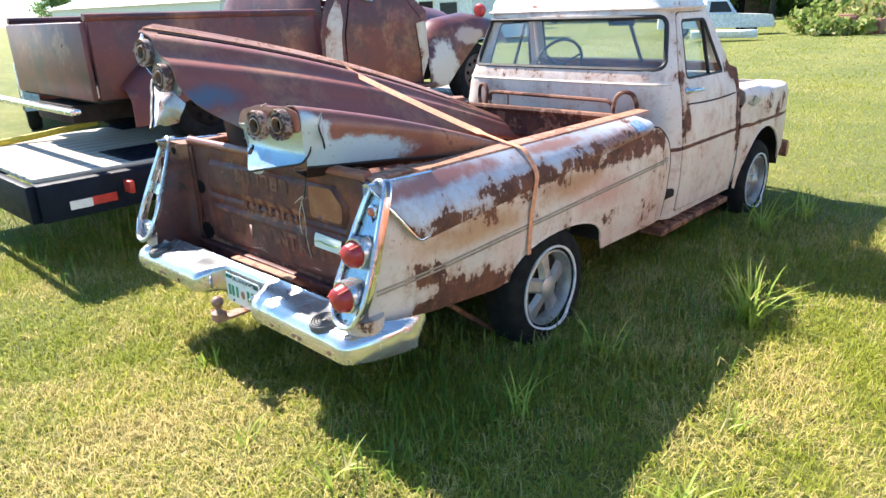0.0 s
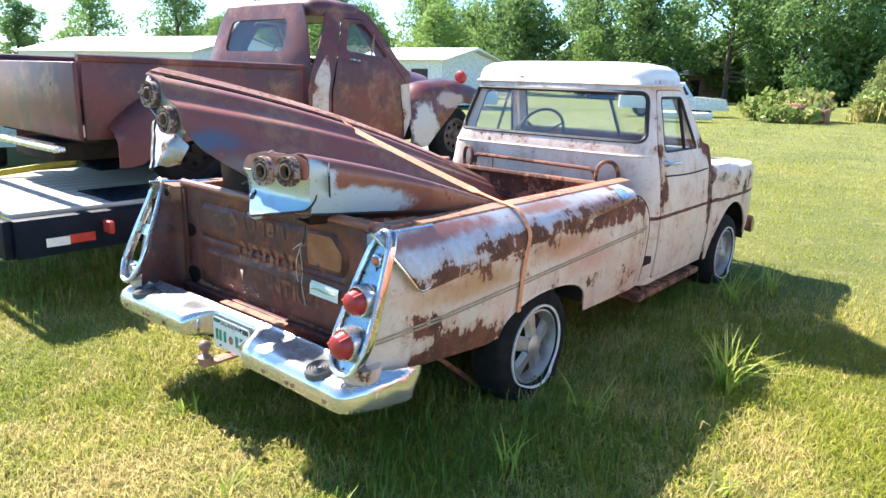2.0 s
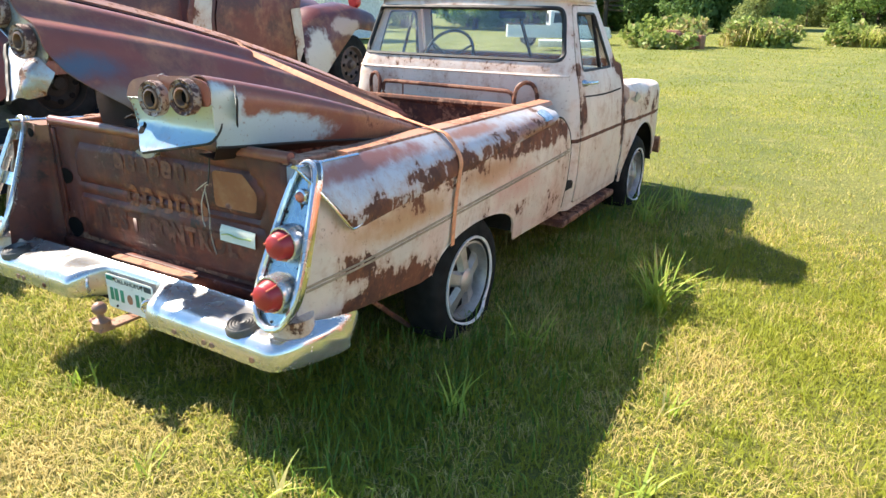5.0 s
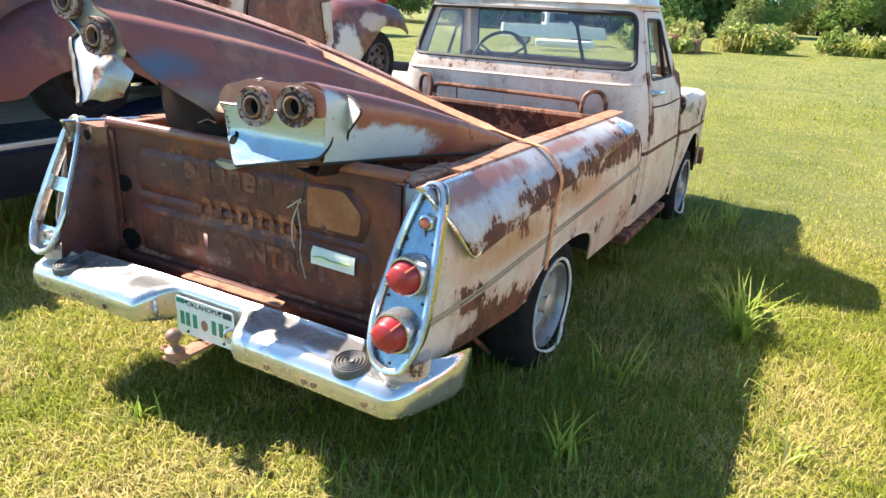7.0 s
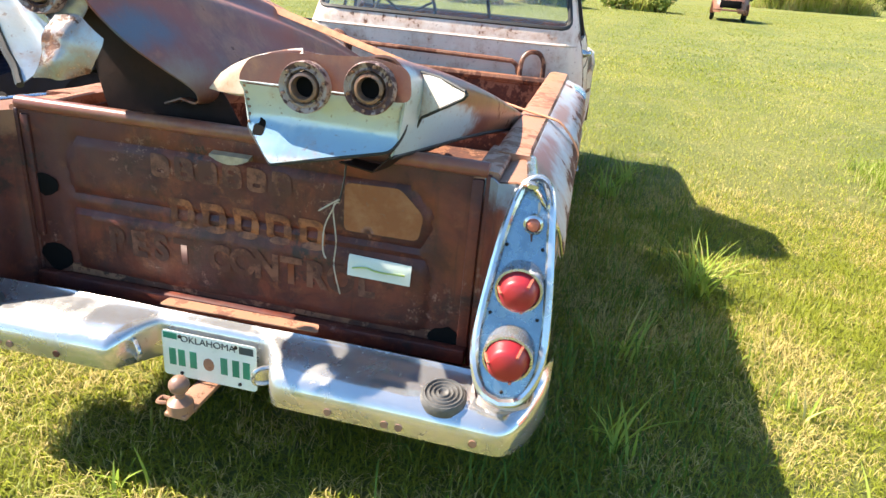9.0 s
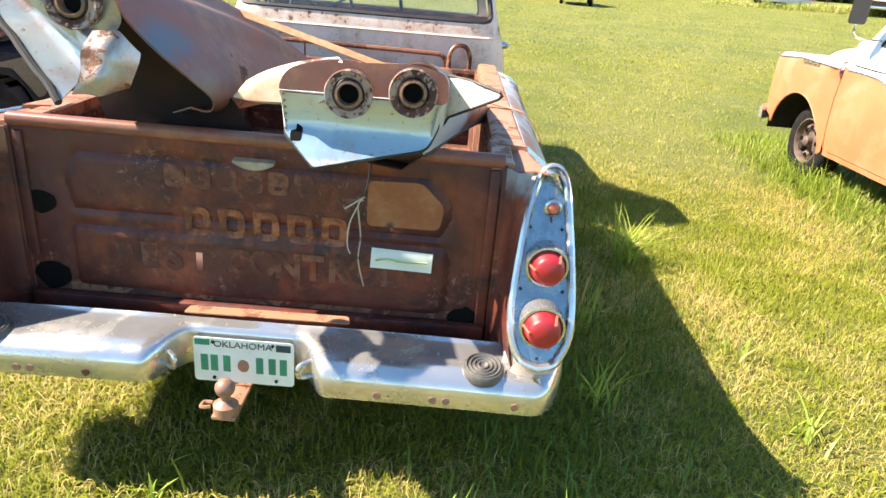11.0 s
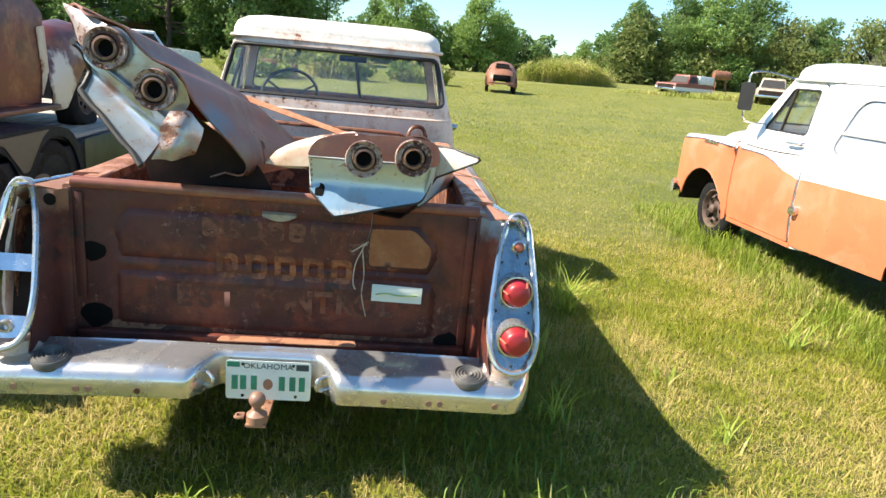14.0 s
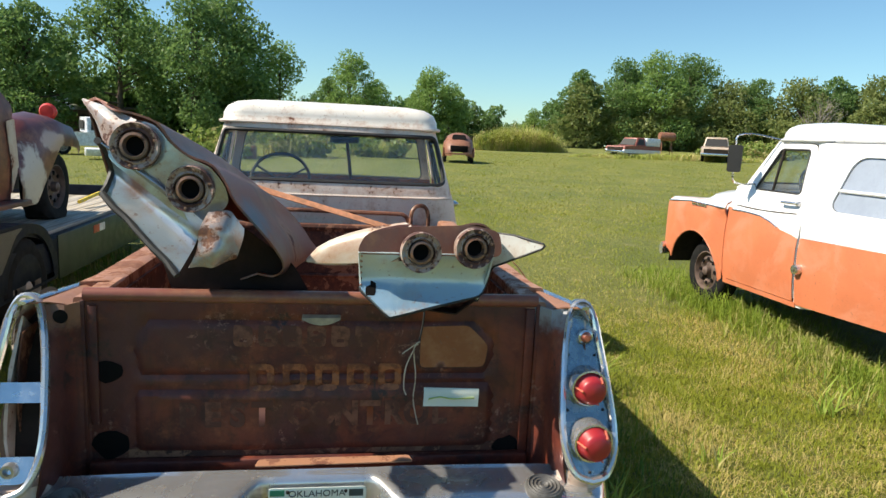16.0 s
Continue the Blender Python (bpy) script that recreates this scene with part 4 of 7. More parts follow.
    # inside of the cab
    part("cab_floor", box(-0.82, 0.82, 2.64, 3.75, 0.42, 0.46), DARK, truck)
    part("seat_cushion", box(-0.7, 0.7, 2.78, 3.25, 0.5, 0.86, 0.06), SEAT, truck)
    part("seat_back", box(-0.7, 0.7, 2.70, 2.82, 0.8, 1.2, 0.05), SEAT, truck)
    part("dashboard", box(-0.8, 0.8, 3.42, 3.6, 1.0, 1.29, 0.04), DASH, truck)
    sw = Matrix.Translation((-0.38, 3.22, 1.33)) @ Matrix.Rotation(radians(62), 4, "X")
    ringp = [sw @ Vector((0.215 * math.cos(a), 0.215 * math.sin(a), 0)) for a in np.linspace(0, 2 * math.pi, 33)[:-1]]
    wheel_ob = part("steering_wheel", tube(ringp, 0.012, 8, closed=True), RUBBER, truck)
    bm = bmesh.new()
    for a in (0.5, 2.6, -math.pi / 2):
        tube([sw @ Vector((0, 0, -0.03)), sw @ Vector((0.21 * math.cos(a), 0.21 * math.sin(a), 0))], 0.009, 6, bm)
    lathe([(0, -0.04), (0.035, -0.04), (0.03, 0.0), (0, 0.005)], sw, 14, bm)
    part("steering_spokes", bm, RUBBER, wheel_ob)
    part("steering_column", tube([sw @ Vector((0, 0, -0.04)), sw @ Vector((0, -0.12, -0.7))], 0.022, 8), DARK, truck)
    part("rear_view_mirror", box(-0.02, 0.2, 3.36, 3.38, 1.62, 1.67, 0.008), RUBBER, truck)
    part("screen_post", tube([(0.1, 3.42, 1.72), (0.15, 3.62, 1.33)], 0.014, 6), DARK, truck)
    # frame below
    bm = box(-0.42, -0.34, 0.1, 4.8, 0.38, 0.5, 0.01)
    box(0.34, 0.42, 0.1, 4.8, 0.38, 0.5, 0.01, bm)
    for y in (0.2, 1.3, 2.2, 3.2, 4.4):
        box(-0.34, 0.34, y, y + 0.08, 0.39, 0.48, 0.01, bm)
    part("chassis_frame", bm, DARK, truck)
    part("rear_axle", tube([(-0.8, 1.29, 0.35), (-0.12, 1.29, 0.35), (-0.1, 1.29, 0.35), (0.1, 1.29, 0.35), (0.12, 1.29, 0.35), (0.8, 1.29, 0.35)], [0.04, 0.04, 0.13, 0.13, 0.04, 0.04], 12), DARK, truck)
    part("front_axle", tube([(-0.8, 4.27, 0.34), (0.8, 4.27, 0.34)], 0.035, 8), DARK, truck)


# the pickup with the loaded bed
pickup = thing("pickup_truck", "rusting cream 1950s pickup truck with tail fins, standing in mown grass", "pickup truck")
cab_and_nose(pickup, None, CAB, ROOF)
for s in (1, -1):
    wheel(pickup, (s * 0.80, 1.29, 0.345), s, 0.34, -0.275)
    wheel(pickup, (s * 0.81, 4.27, 0.345), s, 0.335, -0.275)


def fin_top(y):
    return curve_at((0.08, 0.5, 2.1, 2.45), (1.152, 1.128, 1.13, 1.13), y)


def crease(y):
    return curve_at((0.28, 2.25, 2.6), (0.905, 1.045, 1.06), y)


for s in (1, -1):
    def side_skin(y, z, s=s):
        x = curve_at((0.42, 0.6, 0.8, 0.95, 1.15), (0.895, 0.925, 0.94, 0.935, 0.9), z)
        x -= 0.03 * max(0.0, 0.35 - y) / 0.35
        x -= 0.6 * max(0.0, y - 2.4) ** 2
        return Vector((s * x, y, z))

    def fin_skin(y, v, s=s):
        """v from 0 at the crease to 1 at the rail."""
        k = min(1.0, max(0.0, (y - 0.02) / 2.3))
        x0 = 0.968 - 0.035 * k - 0.05 * max(0.0, 0.3 - y)
        x1 = 0.88 - 0.055 * min(1, y / 0.5)
        z0, z1 = crease(y), fin_top(y)
        bulge = 0.02 * math.sin(math.pi * v)
        return Vector((s * (x0 + (x1 - x0) * max(0.0, v) ** 1.4 + bulge), y, z0 + (z1 - z0) * v))

    arch = [(1.335 - 0.44 * math.cos(a), 0.46 + 0.215 * abs(math.sin(a)) ** 0.7) for a in np.linspace(0.12, math.pi - 0.05, 16)]
    out = [(0.02, 0.62), (0.02, 0.75), (0.13, 1.1), (0.3, 1.0), (1.2, 1.03), (2.25, 1.07), (2.4, 1.05), (2.52, 0.97), (2.585, 0.84), (2.6, 0.42), (1.8, 0.43)]
    bed = part("bed_side", sheet(out + list(reversed(arch)) + [(0.8, 0.5), (0.37, 0.545), (0.12, 0.57)], side_skin, (), 0.008, 0.05), CREAM, pickup, "cream bed side eaten by rust")
    part("arch_lip", tube([side_skin(*p) for p in arch], 0.008, 6), CREAM, bed)
    front = bow([(2.3, 1.065, 0), (2.41, 1.045, 0), (2.52, 0.96, 0), (2.585, 0.84, 0), (2.6, 0.65, 0), (2.6, 0.43, 0)], 5)
    part("front_seam", tube([side_skin(p.x, p.y) for p in front], 0.007, 6), DARK, bed, "dark gap between bed and cab")
    part("inner_liner", sheet([(0.09, 0.63), (0.09, 1.06), (0.7, 1.06), (0.7, 0.63)], lambda y, z, s=s: side_skin(y, z) - Vector((s * 0.018, 0, 0)), (), 0.004, 0.08), RUSTY, bed, "rusted inside of the bed wall")
    inner = [side_skin(*p) - Vector((s * 0.2, 0, 0)) for p in arch]
    bm = loft([[side_skin(*p) for p in arch], inner], closed=False)
    part("wheel_well", bm, DARK, bed)
    fin = [(0.09, 1.0), (0.175, 0.5), (0.27, 0.0), (0.34, -0.04)] + [(y, -0.03) for y in np.linspace(0.5, 2.2, 8)] + [(2.3, 0.25), (2.32, 0.6), (2.26, 1.0)]
    f = part("tail_fin", sheet(fin, fin_skin, (), 0.01, 0.05), FIN_BLUE, bed, "faded blue and rust tail fin")
    # chrome edges of the fin
    line = [fin_skin(0.085, 1.0), fin_skin(0.1, 0.9), fin_skin(0.165, 0.5), fin_skin(0.25, 0.05), fin_skin(0.29, 0.0), fin_skin(0.32, 0.02)]
    part("fin_edge_trim", tube(bow(line, 6), 0.006, 8), DULL_CHROME, f, "worn chrome edge trim")
    part("fin_top_trim", tube([fin_skin(y, 1.0) for y in np.linspace(0.08, 0.47, 7)], 0.015, 10, flat=0.4), DULL_CHROME, f, "bright strip on the fin top")
    part("fin_end_cap", sheet(rounded([(2.1, 0.28), (2.1, 0.8), (2.21, 0.86), (2.21, 0.3)], 0.05), lambda y, v, s=s: fin_skin(y, v) + Vector((s * 0.006, 0, 0.003)), (), 0.012, 0.04), CAP_BLUE, f, "pale blue cap at the front of the fin")
    for dz in (0.008, -0.008):
        part("belt_trim", tube([side_skin(y, 0.722 + 0.045 * y + dz) + Vector((s * 0.006, 0, 0)) for y in np.linspace(0.06, 2.52, 22)], 0.0048, 6), TRIM, bed, "dull gold side trim")
    # top rail and inner wall
    rows = []
    for y in np.linspace(0.42, 2.46, 16):
        o = fin_skin(y, 1.0)
        rows.append([(o.x + s * 0.004, y, o.z - 0.012), (o.x - s * 0.008, y, o.z + 0.012), (s * 0.735, y, o.z + 0.016), (s * 0.715, y, o.z + 0.006), (s * 0.71, y, o.z - 0.045), (s * 0.735, y, o.z - 0.04)])
    part("bed_rail", loft(rows), RAIL, bed, "orange rusted top rail")
    part("inner_wall", box(min(s * 0.70, s * 0.72), max(s * 0.70, s * 0.72), 0.22, 2.5, 0.6, 1.1), RUSTY, bed)
    part("inner_arch", loft([[(s * x, 1.29 + 0.42 * math.cos(a), 0.6 + 0.2 * math.sin(a)) for a in np.linspace(0, math.pi, 10)] for x in (0.7, 0.55)]), RUSTY, bed)
    # inner face between the lamp pod and the tailgate
    rows = []
    for z in np.linspace(0.52, 1.13, 10):
        pod_in = curve_at((0.57, 0.7, 0.85, 1.07, 1.15), (0.81, 0.785, 0.80, 0.825, 0.85), z)
        py = -0.035 + (z - 0.742) * 0.45
        rows.append([(s * pod_in, max(-0.04, py), z), (s * (pod_in - 0.02), max(0.03, py + 0.02), z), (s * 0.778, 0.145, z), (s * 0.757, 0.188, z), (s * 0.732, 0.203, z)])
    part("corner_panel", solid(loft(rows, closed=False), 0.006), CORNER if s < 0 else CORNER_PALE, bed, "rust-brown inner corner panel")
    rows = []
    for k in np.linspace(0, 1, 7):
        o = fin_skin(0.1 + 0.38 * k, 1.0)
        low = Vector((s * (0.77 + 0.005 * k), 0.19 + 0.29 * k, 1.118))
        rows.append([o - Vector((0, 0, 0.006)), o.lerp(low, 0.45) + Vector((0, 0, 0.004)), low])
    part("corner_slope", solid(loft(rows, closed=False), 0.005), CORNER, bed, "rusty slope between fin and rail")
    rows = [[(s * 0.70, y, 1.118), (s * 0.70, y, 1.14), (s * 0.706, y, 1.146), (s * 0.766, y, 1.143), (s * 0.772, y, 1.136), (s * 0.772, y, 1.118)] for y in (0.2, 0.35, 0.5)]
    part("rail_plank", loft(rows), RAIL, bed, "tan end of the bed rail")
    if s < 0:
        part("stake_hole", lathe([(0, 0), (0.02, 0), (0.022, 0.004), (0, 0.005)], Matrix.Translation((s * 0.782, 0.128, 1.1)) @ Matrix.Rotation(math.pi / 2, 4, "X"), 16), DEPTH_SHADE, bed)
    part("gate_post", box(min(s * 0.736, s * 0.752), max(s * 0.736, s * 0.752), 0.19, 0.25, 0.5, 1.135, 0.004), GATE, bed)
    part("quarter_end", lathe([(0.0, 0.0), (0.07, 0.0), (0.088, 0.02), (0.09, 0.09), (0.0, 0.09)], Matrix.Translation((s * 0.868, 0.02, 0.545)) @ Matrix.Diagonal((0.95, 0.95, 1, 1)), 20), CREAM, bed)

# bed box
part("bed_floor", box(-0.71, 0.71, 0.2, 2.52, 0.6, 0.63), RUSTY, pickup)
# Added box that stops sun leaking down between bed and cab.
part("bed_cross_sill", box(-0.9, 0.9, 2.42, 2.74, 0.54, 0.6, 0.01), DARK, pickup)
bm = box(-0.74, 0.74, 2.5, 2.53, 0.6, 1.075)
tube([(-0.74, 2.5, 1.075), (0.74, 2.5, 1.075)], 0.024, 8, bm)
for z in (0.75, 0.9):
    tube([(-0.7, 2.497, z), (0.7, 2.497, z)], 0.012, 6, bm)
part("bed_front_wall", bm, RUSTY, pickup)

# tailgate, pressed panels and ghost lettering
frames = [rounded([(-0.6, 0.99), (-0.55, 1.075), (0.52, 1.075), (0.60, 0.99), (0.58, 0.885), (-0.58, 0.885)], 0.03), rounded([(-0.6, 0.835), (0.6, 0.845), (0.6, 0.605), (-0.6, 0.605)], 0.03)]


def edge_gap(p, poly):
    best = 9.0
    q = Vector(p)
    for i in range(len(poly)):
        a, b = Vector(poly[i - 1]), Vector(poly[i])
        d = b - a
        t = max(0, min(1, (q - a).dot(d) / max(d.length_squared, 1e-9)))
        best = min(best, (a + d * t - q).length)
    return best


def gate_skin(x, z):
    y = 0.20
    for fpoly in frames:
        d = edge_gap((x, z), fpoly)
        if d < 0.05:
            y += 0.010 * math.exp(-(d / 0.010) ** 2)
        if inside((x, z), fpoly):
            y -= 0.007 * min(1.0, d / 0.02)
    return Vector((x, y + 0.006 * noise.noise(Vector((x * 2.3, z * 3, 1.7))), z))


gate = part("tailgate", sheet(rounded([(-0.735, 0.56), (-0.735, 1.15), (0.735, 1.15), (0.735, 0.56)], 0.012, 2), gate_skin, (), 0, 0.017), GATE, pickup, "brown rusted tailgate with ghost lettering")
part("gate_back", box(-0.69, 0.69, 0.225, 0.245, 0.57, 1.14, 0.005), RUSTY, gate)
part("top_roll", tube([(-0.74, 0.205, 1.152), (0.74, 0.205, 1.146)], 0.022, 10), LOOSE, gate)
part("side_strip", box(-0.728, -0.70, 0.188, 0.203, 0.72, 1.12, 0.004), GATE, gate)
part("side_strip", box(0.70, 0.732, 0.186, 0.203, 0.6, 1.12, 0.004), GATE, gate)
part("roll_pan", box(-0.72, 0.72, 0.185, 0.2, 0.4, 0.566, 0.004), RUSTY, pickup, "rusted pan below the tailgate")
# Unseen shelf, added to keep sun out of the gap behind the bumper.
part("bumper_support", box(-0.9, 0.9, 0.02, 0.2, 0.5, 0.54, 0.006), RUSTY, pickup, "unseen rusty shelf added behind the bumper to block sun")
part("lower_fold", box(-0.73, 0.73, 0.165, 0.2, 0.55, 0.60, 0.008), GATE, gate)
on_gate = lambda u, v, d=0.003: gate_skin(u, v) - Vector((0, d, 0))
for word, x0 in (("PEST", -0.43), ("CONTROL", -0.07)):
    for i, ch in enumerate(word):
        ob = letters("letter", ch, 0.115, Matrix.Translation((x0 + 0.08 * i, 0.2, 0.745)) @ FACE_BACK @ Matrix.Diagonal((0.92, 1, 1, 1)), GHOST_DIM, gate, "", 0.0, 0.0055)
        for v in ob.data.vertices:
            v.co = on_gate(v.co.x, v.co.z)
for i, x in enumerate((-0.192, -0.085, 0.022, 0.128, 0.234)):
    o = rounded([(x - 0.04, 0.828), (x - 0.04, 0.926, 0.008), (x + 0.04, 0.926), (x + 0.04, 0.828)], 0.026, 3)
    h = rounded([(x - 0.017, 0.85), (x - 0.017, 0.904), (x + 0.017, 0.904), (x + 0.017, 0.85)], 0.012, 3)
    part("ghost_mark", sheet(o, on_gate, [h], 0, 0.02), GHOST, gate)
for i in range(6):
    x = -0.252 + 0.079 * i
    o = rounded([(x - 0.032, 0.985), (x - 0.03, 1.058, 0.006), (x + 0.03, 1.055), (x + 0.032, 0.985)], 0.02, 3)
    h = rounded([(x - 0.012, 1.0), (x - 0.012, 1.012), (x + 0.012, 1.012), (x + 0.012, 1.0)], 0.004, 2)
    h2 = rounded([(x - 0.012, 1.028), (x - 0.012, 1.04), (x + 0.012, 1.04), (x + 0.012, 1.028)], 0.004, 2)
    part("ghost_bar", sheet(o, on_gate, [h, h2][: 1 + i % 2], 0, 0.02), GHOST_DIM, gate)
OCHRE = worn_paint("ochre_gate_paint", (0.31, 0.1, 0.036), amount=0.2, second=(0.25, 0.075, 0.03), gloss=0.5, size=6, rust=dict(dark=(0.06, 0.02, 0.013), mid=(0.13, 0.04, 0.02), light=(0.2, 0.07, 0.03)))
part("ochre_field", sheet(rounded([(0.335, 0.91), (0.335, 1.055), (0.5, 1.06), (0.572, 0.99), (0.56, 0.912)], 0.02, 3), lambda u, v: on_gate(u, v, 0.0025), (), 0, 0.025), OCHRE, gate, "smoother ochre field in the upper panel")
bm = loft([[(x, 0.172, 1.1), (x, 0.15, 1.094), (x, 0.146, 1.09 - 0.02 * max(0.0, 1 - (x / 0.062) ** 2)), (x, 0.17, 1.084 - 0.012 * max(0.0, 1 - (x / 0.062) ** 2))] for x in np.linspace(-0.062, 0.062, 11)])
part("gate_handle", bm, TRIM, gate, "small worn metal latch handle")
# Black blots laid on the skin paint the dark depth of the holes.
for x, z, r in ((-0.668, 0.65, 0.062), (0.66, 0.61, 0.05), (-0.672, 0.9, 0.048)):
    blot = [(x + r * (1 + 0.25 * noise.noise(Vector((i * 0.9, x, z)))) * math.cos(a), z + 0.8 * r * (1 + 0.3 * noise.noise(Vector((i * 0.7, z, x)))) * math.sin(a)) for i, a in enumerate(np.linspace(0, 2 * math.pi, 15)[:-1])]
    part("rust_hole", sheet(blot, lambda u, v: gate_skin(u, v) - Vector((0, 0.004, 0)), (), 0.002, 0.03), DEPTH_SHADE, gate, "dark rusted-through hole")
part("sticker", sheet([(0.352, 0.772), (0.354, 0.836), (0.548, 0.832), (0.546, 0.768)], lambda u, v: gate_skin(u, v) - Vector((0, 0.008, 0)), (), 0.001, 0.02), STICKER, gate, "white paper sticker")
part("sticker_line", tube(bow([(0.37, 0.180, 0.80), (0.41, 0.180, 0.807), (0.45, 0.180, 0.80), (0.53, 0.180, 0.802)]), 0.005, 6, flat=0.4), STICKER_INK, gate)

# lamp pods
POD = [(0.0, 0.625), (0.05, 0.64), (0.082, 0.70), (0.088, 0.78), (0.078, 0.9), (0.062, 1.02), (0.05, 1.10), (0.028, 1.15), (-0.005, 1.155), (-0.035, 1.12), (-0.06, 1.02), (-0.076, 0.9), (-0.086, 0.78), (-0.078, 0.70), (-0.05, 0.645)]


def pod_y(z):
    return -0.03 + (z - 0.742) * 0.45


pod_line = [Vector((p[0], p[1], 0)) for p in POD]
pod_line = [tuple(p[:2]) for p in bow(pod_line + [pod_line[0]], 4)[:-1]]
for s in (1, -1):
    cx = s * 0.872
    pod = part("lamp_bezel", tube([(cx + s * u, pod_y(z) - 0.012, z) for u, z in pod_line], 0.012, 8, closed=True), CHROME, pickup, "teardrop chrome tail lamp bezel" if s > 0 else "empty teardrop chrome bezel without its lamps")
    rim_rows = [[(cx + s * u * k, pod_y(z) + dy, z * k + 0.87 * (1 - k)) for u, z in pod_line] for k, dy in ((1.0, -0.005), (1.015, 0.008), (1.0, 0.03))]
    part("pod_rim", solid(loft(rim_rows, caps=False), 0.004), DULL_CHROME, pod)
    top = [(u, z) for u, z in pod_line if z > 1.085]
    hood = [[(cx + s * u * k, pod_y(z) + dy, z + (k - 1) * 0.06) for u, z in top] for k, dy in ((0.97, -0.022), (1.04, -0.024), (1.07, -0.006), (1.04, 0.02))]
    part("hood_rim", solid(loft(hood, closed=False), 0.004), YELLOW_CHROME if s < 0 else DARK_CHROME, pod, "yellowed rim over the bezel" if s < 0 else "dark rim over the bezel")
    if s > 0:
        part("lamp_plate", sheet([(u * 0.96, z) for u, z in pod_line], lambda u, z: Vector((cx + u, pod_y(z) + 0.004, z)), (), 0.004, 0.05), POD_PLATE, pod)
        for z, r in ((0.903, 0.061), (0.744, 0.065)):
            m0 = Matrix.Translation((cx + 0.004, pod_y(z), z)) @ Matrix.Rotation(math.pi / 2, 4, "X")
            cup = part("lamp_cup", lathe([(r * 0.8, -0.02), (r, -0.015), (r * 1.02, 0.03), (r, 0.046), (r * 0.9, 0.047), (r * 0.8, 0.02)], m0, 28, closed=True), CHROME, pod)
            part("red_lens", lathe([(0, 0.0), (r * 0.84, 0.0), (r * 0.86, 0.045), (r * 0.78, 0.052), (r * 0.72, 0.078), (r * 0.64, 0.085), (r * 0.5, 0.09), (0, 0.093)], m0, 28), LENS, cup, "red stepped glass lens")
            for k in range(3):
                a = 0.9 + 2.1 * k
                part("lens_rib", tube([m0 @ Vector((r * 0.87 * math.cos(a), r * 0.87 * math.sin(a), 0.048)), m0 @ Vector((r * 0.66 * math.cos(a), r * 0.66 * math.sin(a), 0.09))], 0.004, 5), AMBER, cup)
        m0 = Matrix.Translation((cx + 0.012, pod_y(1.05), 1.05)) @ Matrix.Rotation(math.pi / 2, 4, "X")
        small = part("marker_ring", lathe([(0.017, 0), (0.026, 0.0), (0.026, 0.018), (0.019, 0.022)], m0, 20, closed=True), CHROME, pod)
        part("marker_lens", lathe([(0, 0), (0.019, 0), (0.019, 0.02), (0.012, 0.032), (0, 0.034)], m0, 18), AMBER, small, "small amber marker")
        for u, z in ((0.045, 0.99), (-0.048, 0.99), (0.06, 0.825), (-0.062, 0.825), (0.0, 0.645)):
            part("screw", lathe([(0, 0), (0.005, 0), (0.004, 0.004), (0, 0.005)], Matrix.Translation((cx + u, pod_y(z) + 0.001, z)) @ Matrix.Rotation(math.pi / 2, 4, "X"), 8), DARK, pod)
    else:
        part("pod_back", sheet([(u * 0.97, z) for u, z in pod_line], lambda u, z: Vector((cx + u, pod_y(z) + 0.12, z)), (), 0.004, 0.06), DARK, pod)
        part("cross_bar", sheet(rounded([(-0.076, 0.86), (-0.074, 0.915), (0.074, 0.915), (0.076, 0.86)], 0.008), lambda u, z: Vector((cx + u, pod_y(z) + 0.012, z)), (), 0.006, 0.04), DULL_CHROME, pod)
        part("bottom_plate", sheet(rounded([(-0.08, 0.72), (0.08, 0.72), (0.05, 0.65), (-0.05, 0.65)], 0.03), lambda u, z: Vector((cx + u, pod_y(z) + 0.015, z)), (), 0.006, 0.04), DULL_CHROME, pod)
        part("lamp_socket", lathe([(0.014, 0), (0.022, 0), (0.02, 0.02), (0.012, 0.02)], Matrix.Translation((cx, pod_y(0.685) + 0.015, 0.69)) @ Matrix.Rotation(math.pi / 2, 4, "X"), 14, closed=True), CHROME, pod)

# rear bumper
OUT = ((0.066, 0.585), (0.066, 0.612), (0.052, 0.622), (0.036, 0.612), (-0.02, 0.604), (-0.08, 0.592), (-0.112, 0.576), (-0.126, 0.55), (-0.127, 0.515), (-0.116, 0.482), (-0.08, 0.471), (0.0, 0.47), (0.0, 0.5))
MID = ((0.066, 0.585), (0.066, 0.612), (0.052, 0.62), (0.04, 0.613), (0.032, 0.61), (0.024, 0.605), (0.016, 0.598), (0.013, 0.585), (0.013, 0.54), (0.015, 0.49), (0.025, 0.472), (0.04, 0.47), (0.04, 0.5))
rows = []
for x in np.concatenate([np.linspace(-0.99, -0.865, 9), np.linspace(-0.82, -0.3, 9), np.linspace(-0.27, -0.15, 9), np.linspace(-0.1, 0.1, 4), np.linspace(0.15, 0.27, 9), np.linspace(0.3, 0.82, 9), np.linspace(0.865, 0.99, 9)]):
    k = min(1.0, max(0.0, (abs(x) - 0.165) / 0.1))
    k = k * k * (3 - 2 * k)
    e = max(0.0, (abs(x) - 0.855) / 0.135)
    back, droop = 0.20 * e ** 3.2, 0.012 * max(0.0, (abs(x) - 0.25) / 0.7) ** 2
    sq = 1 - 0.25 * e ** 2
    rows.append([(x, (a[0] + (b[0] - a[0]) * k) * sq + back, 0.54 + (a[1] + (b[1] - a[1]) * k - 0.54) * (1 - 0.12 * e) - droop) for a, b in zip(MID, OUT)])
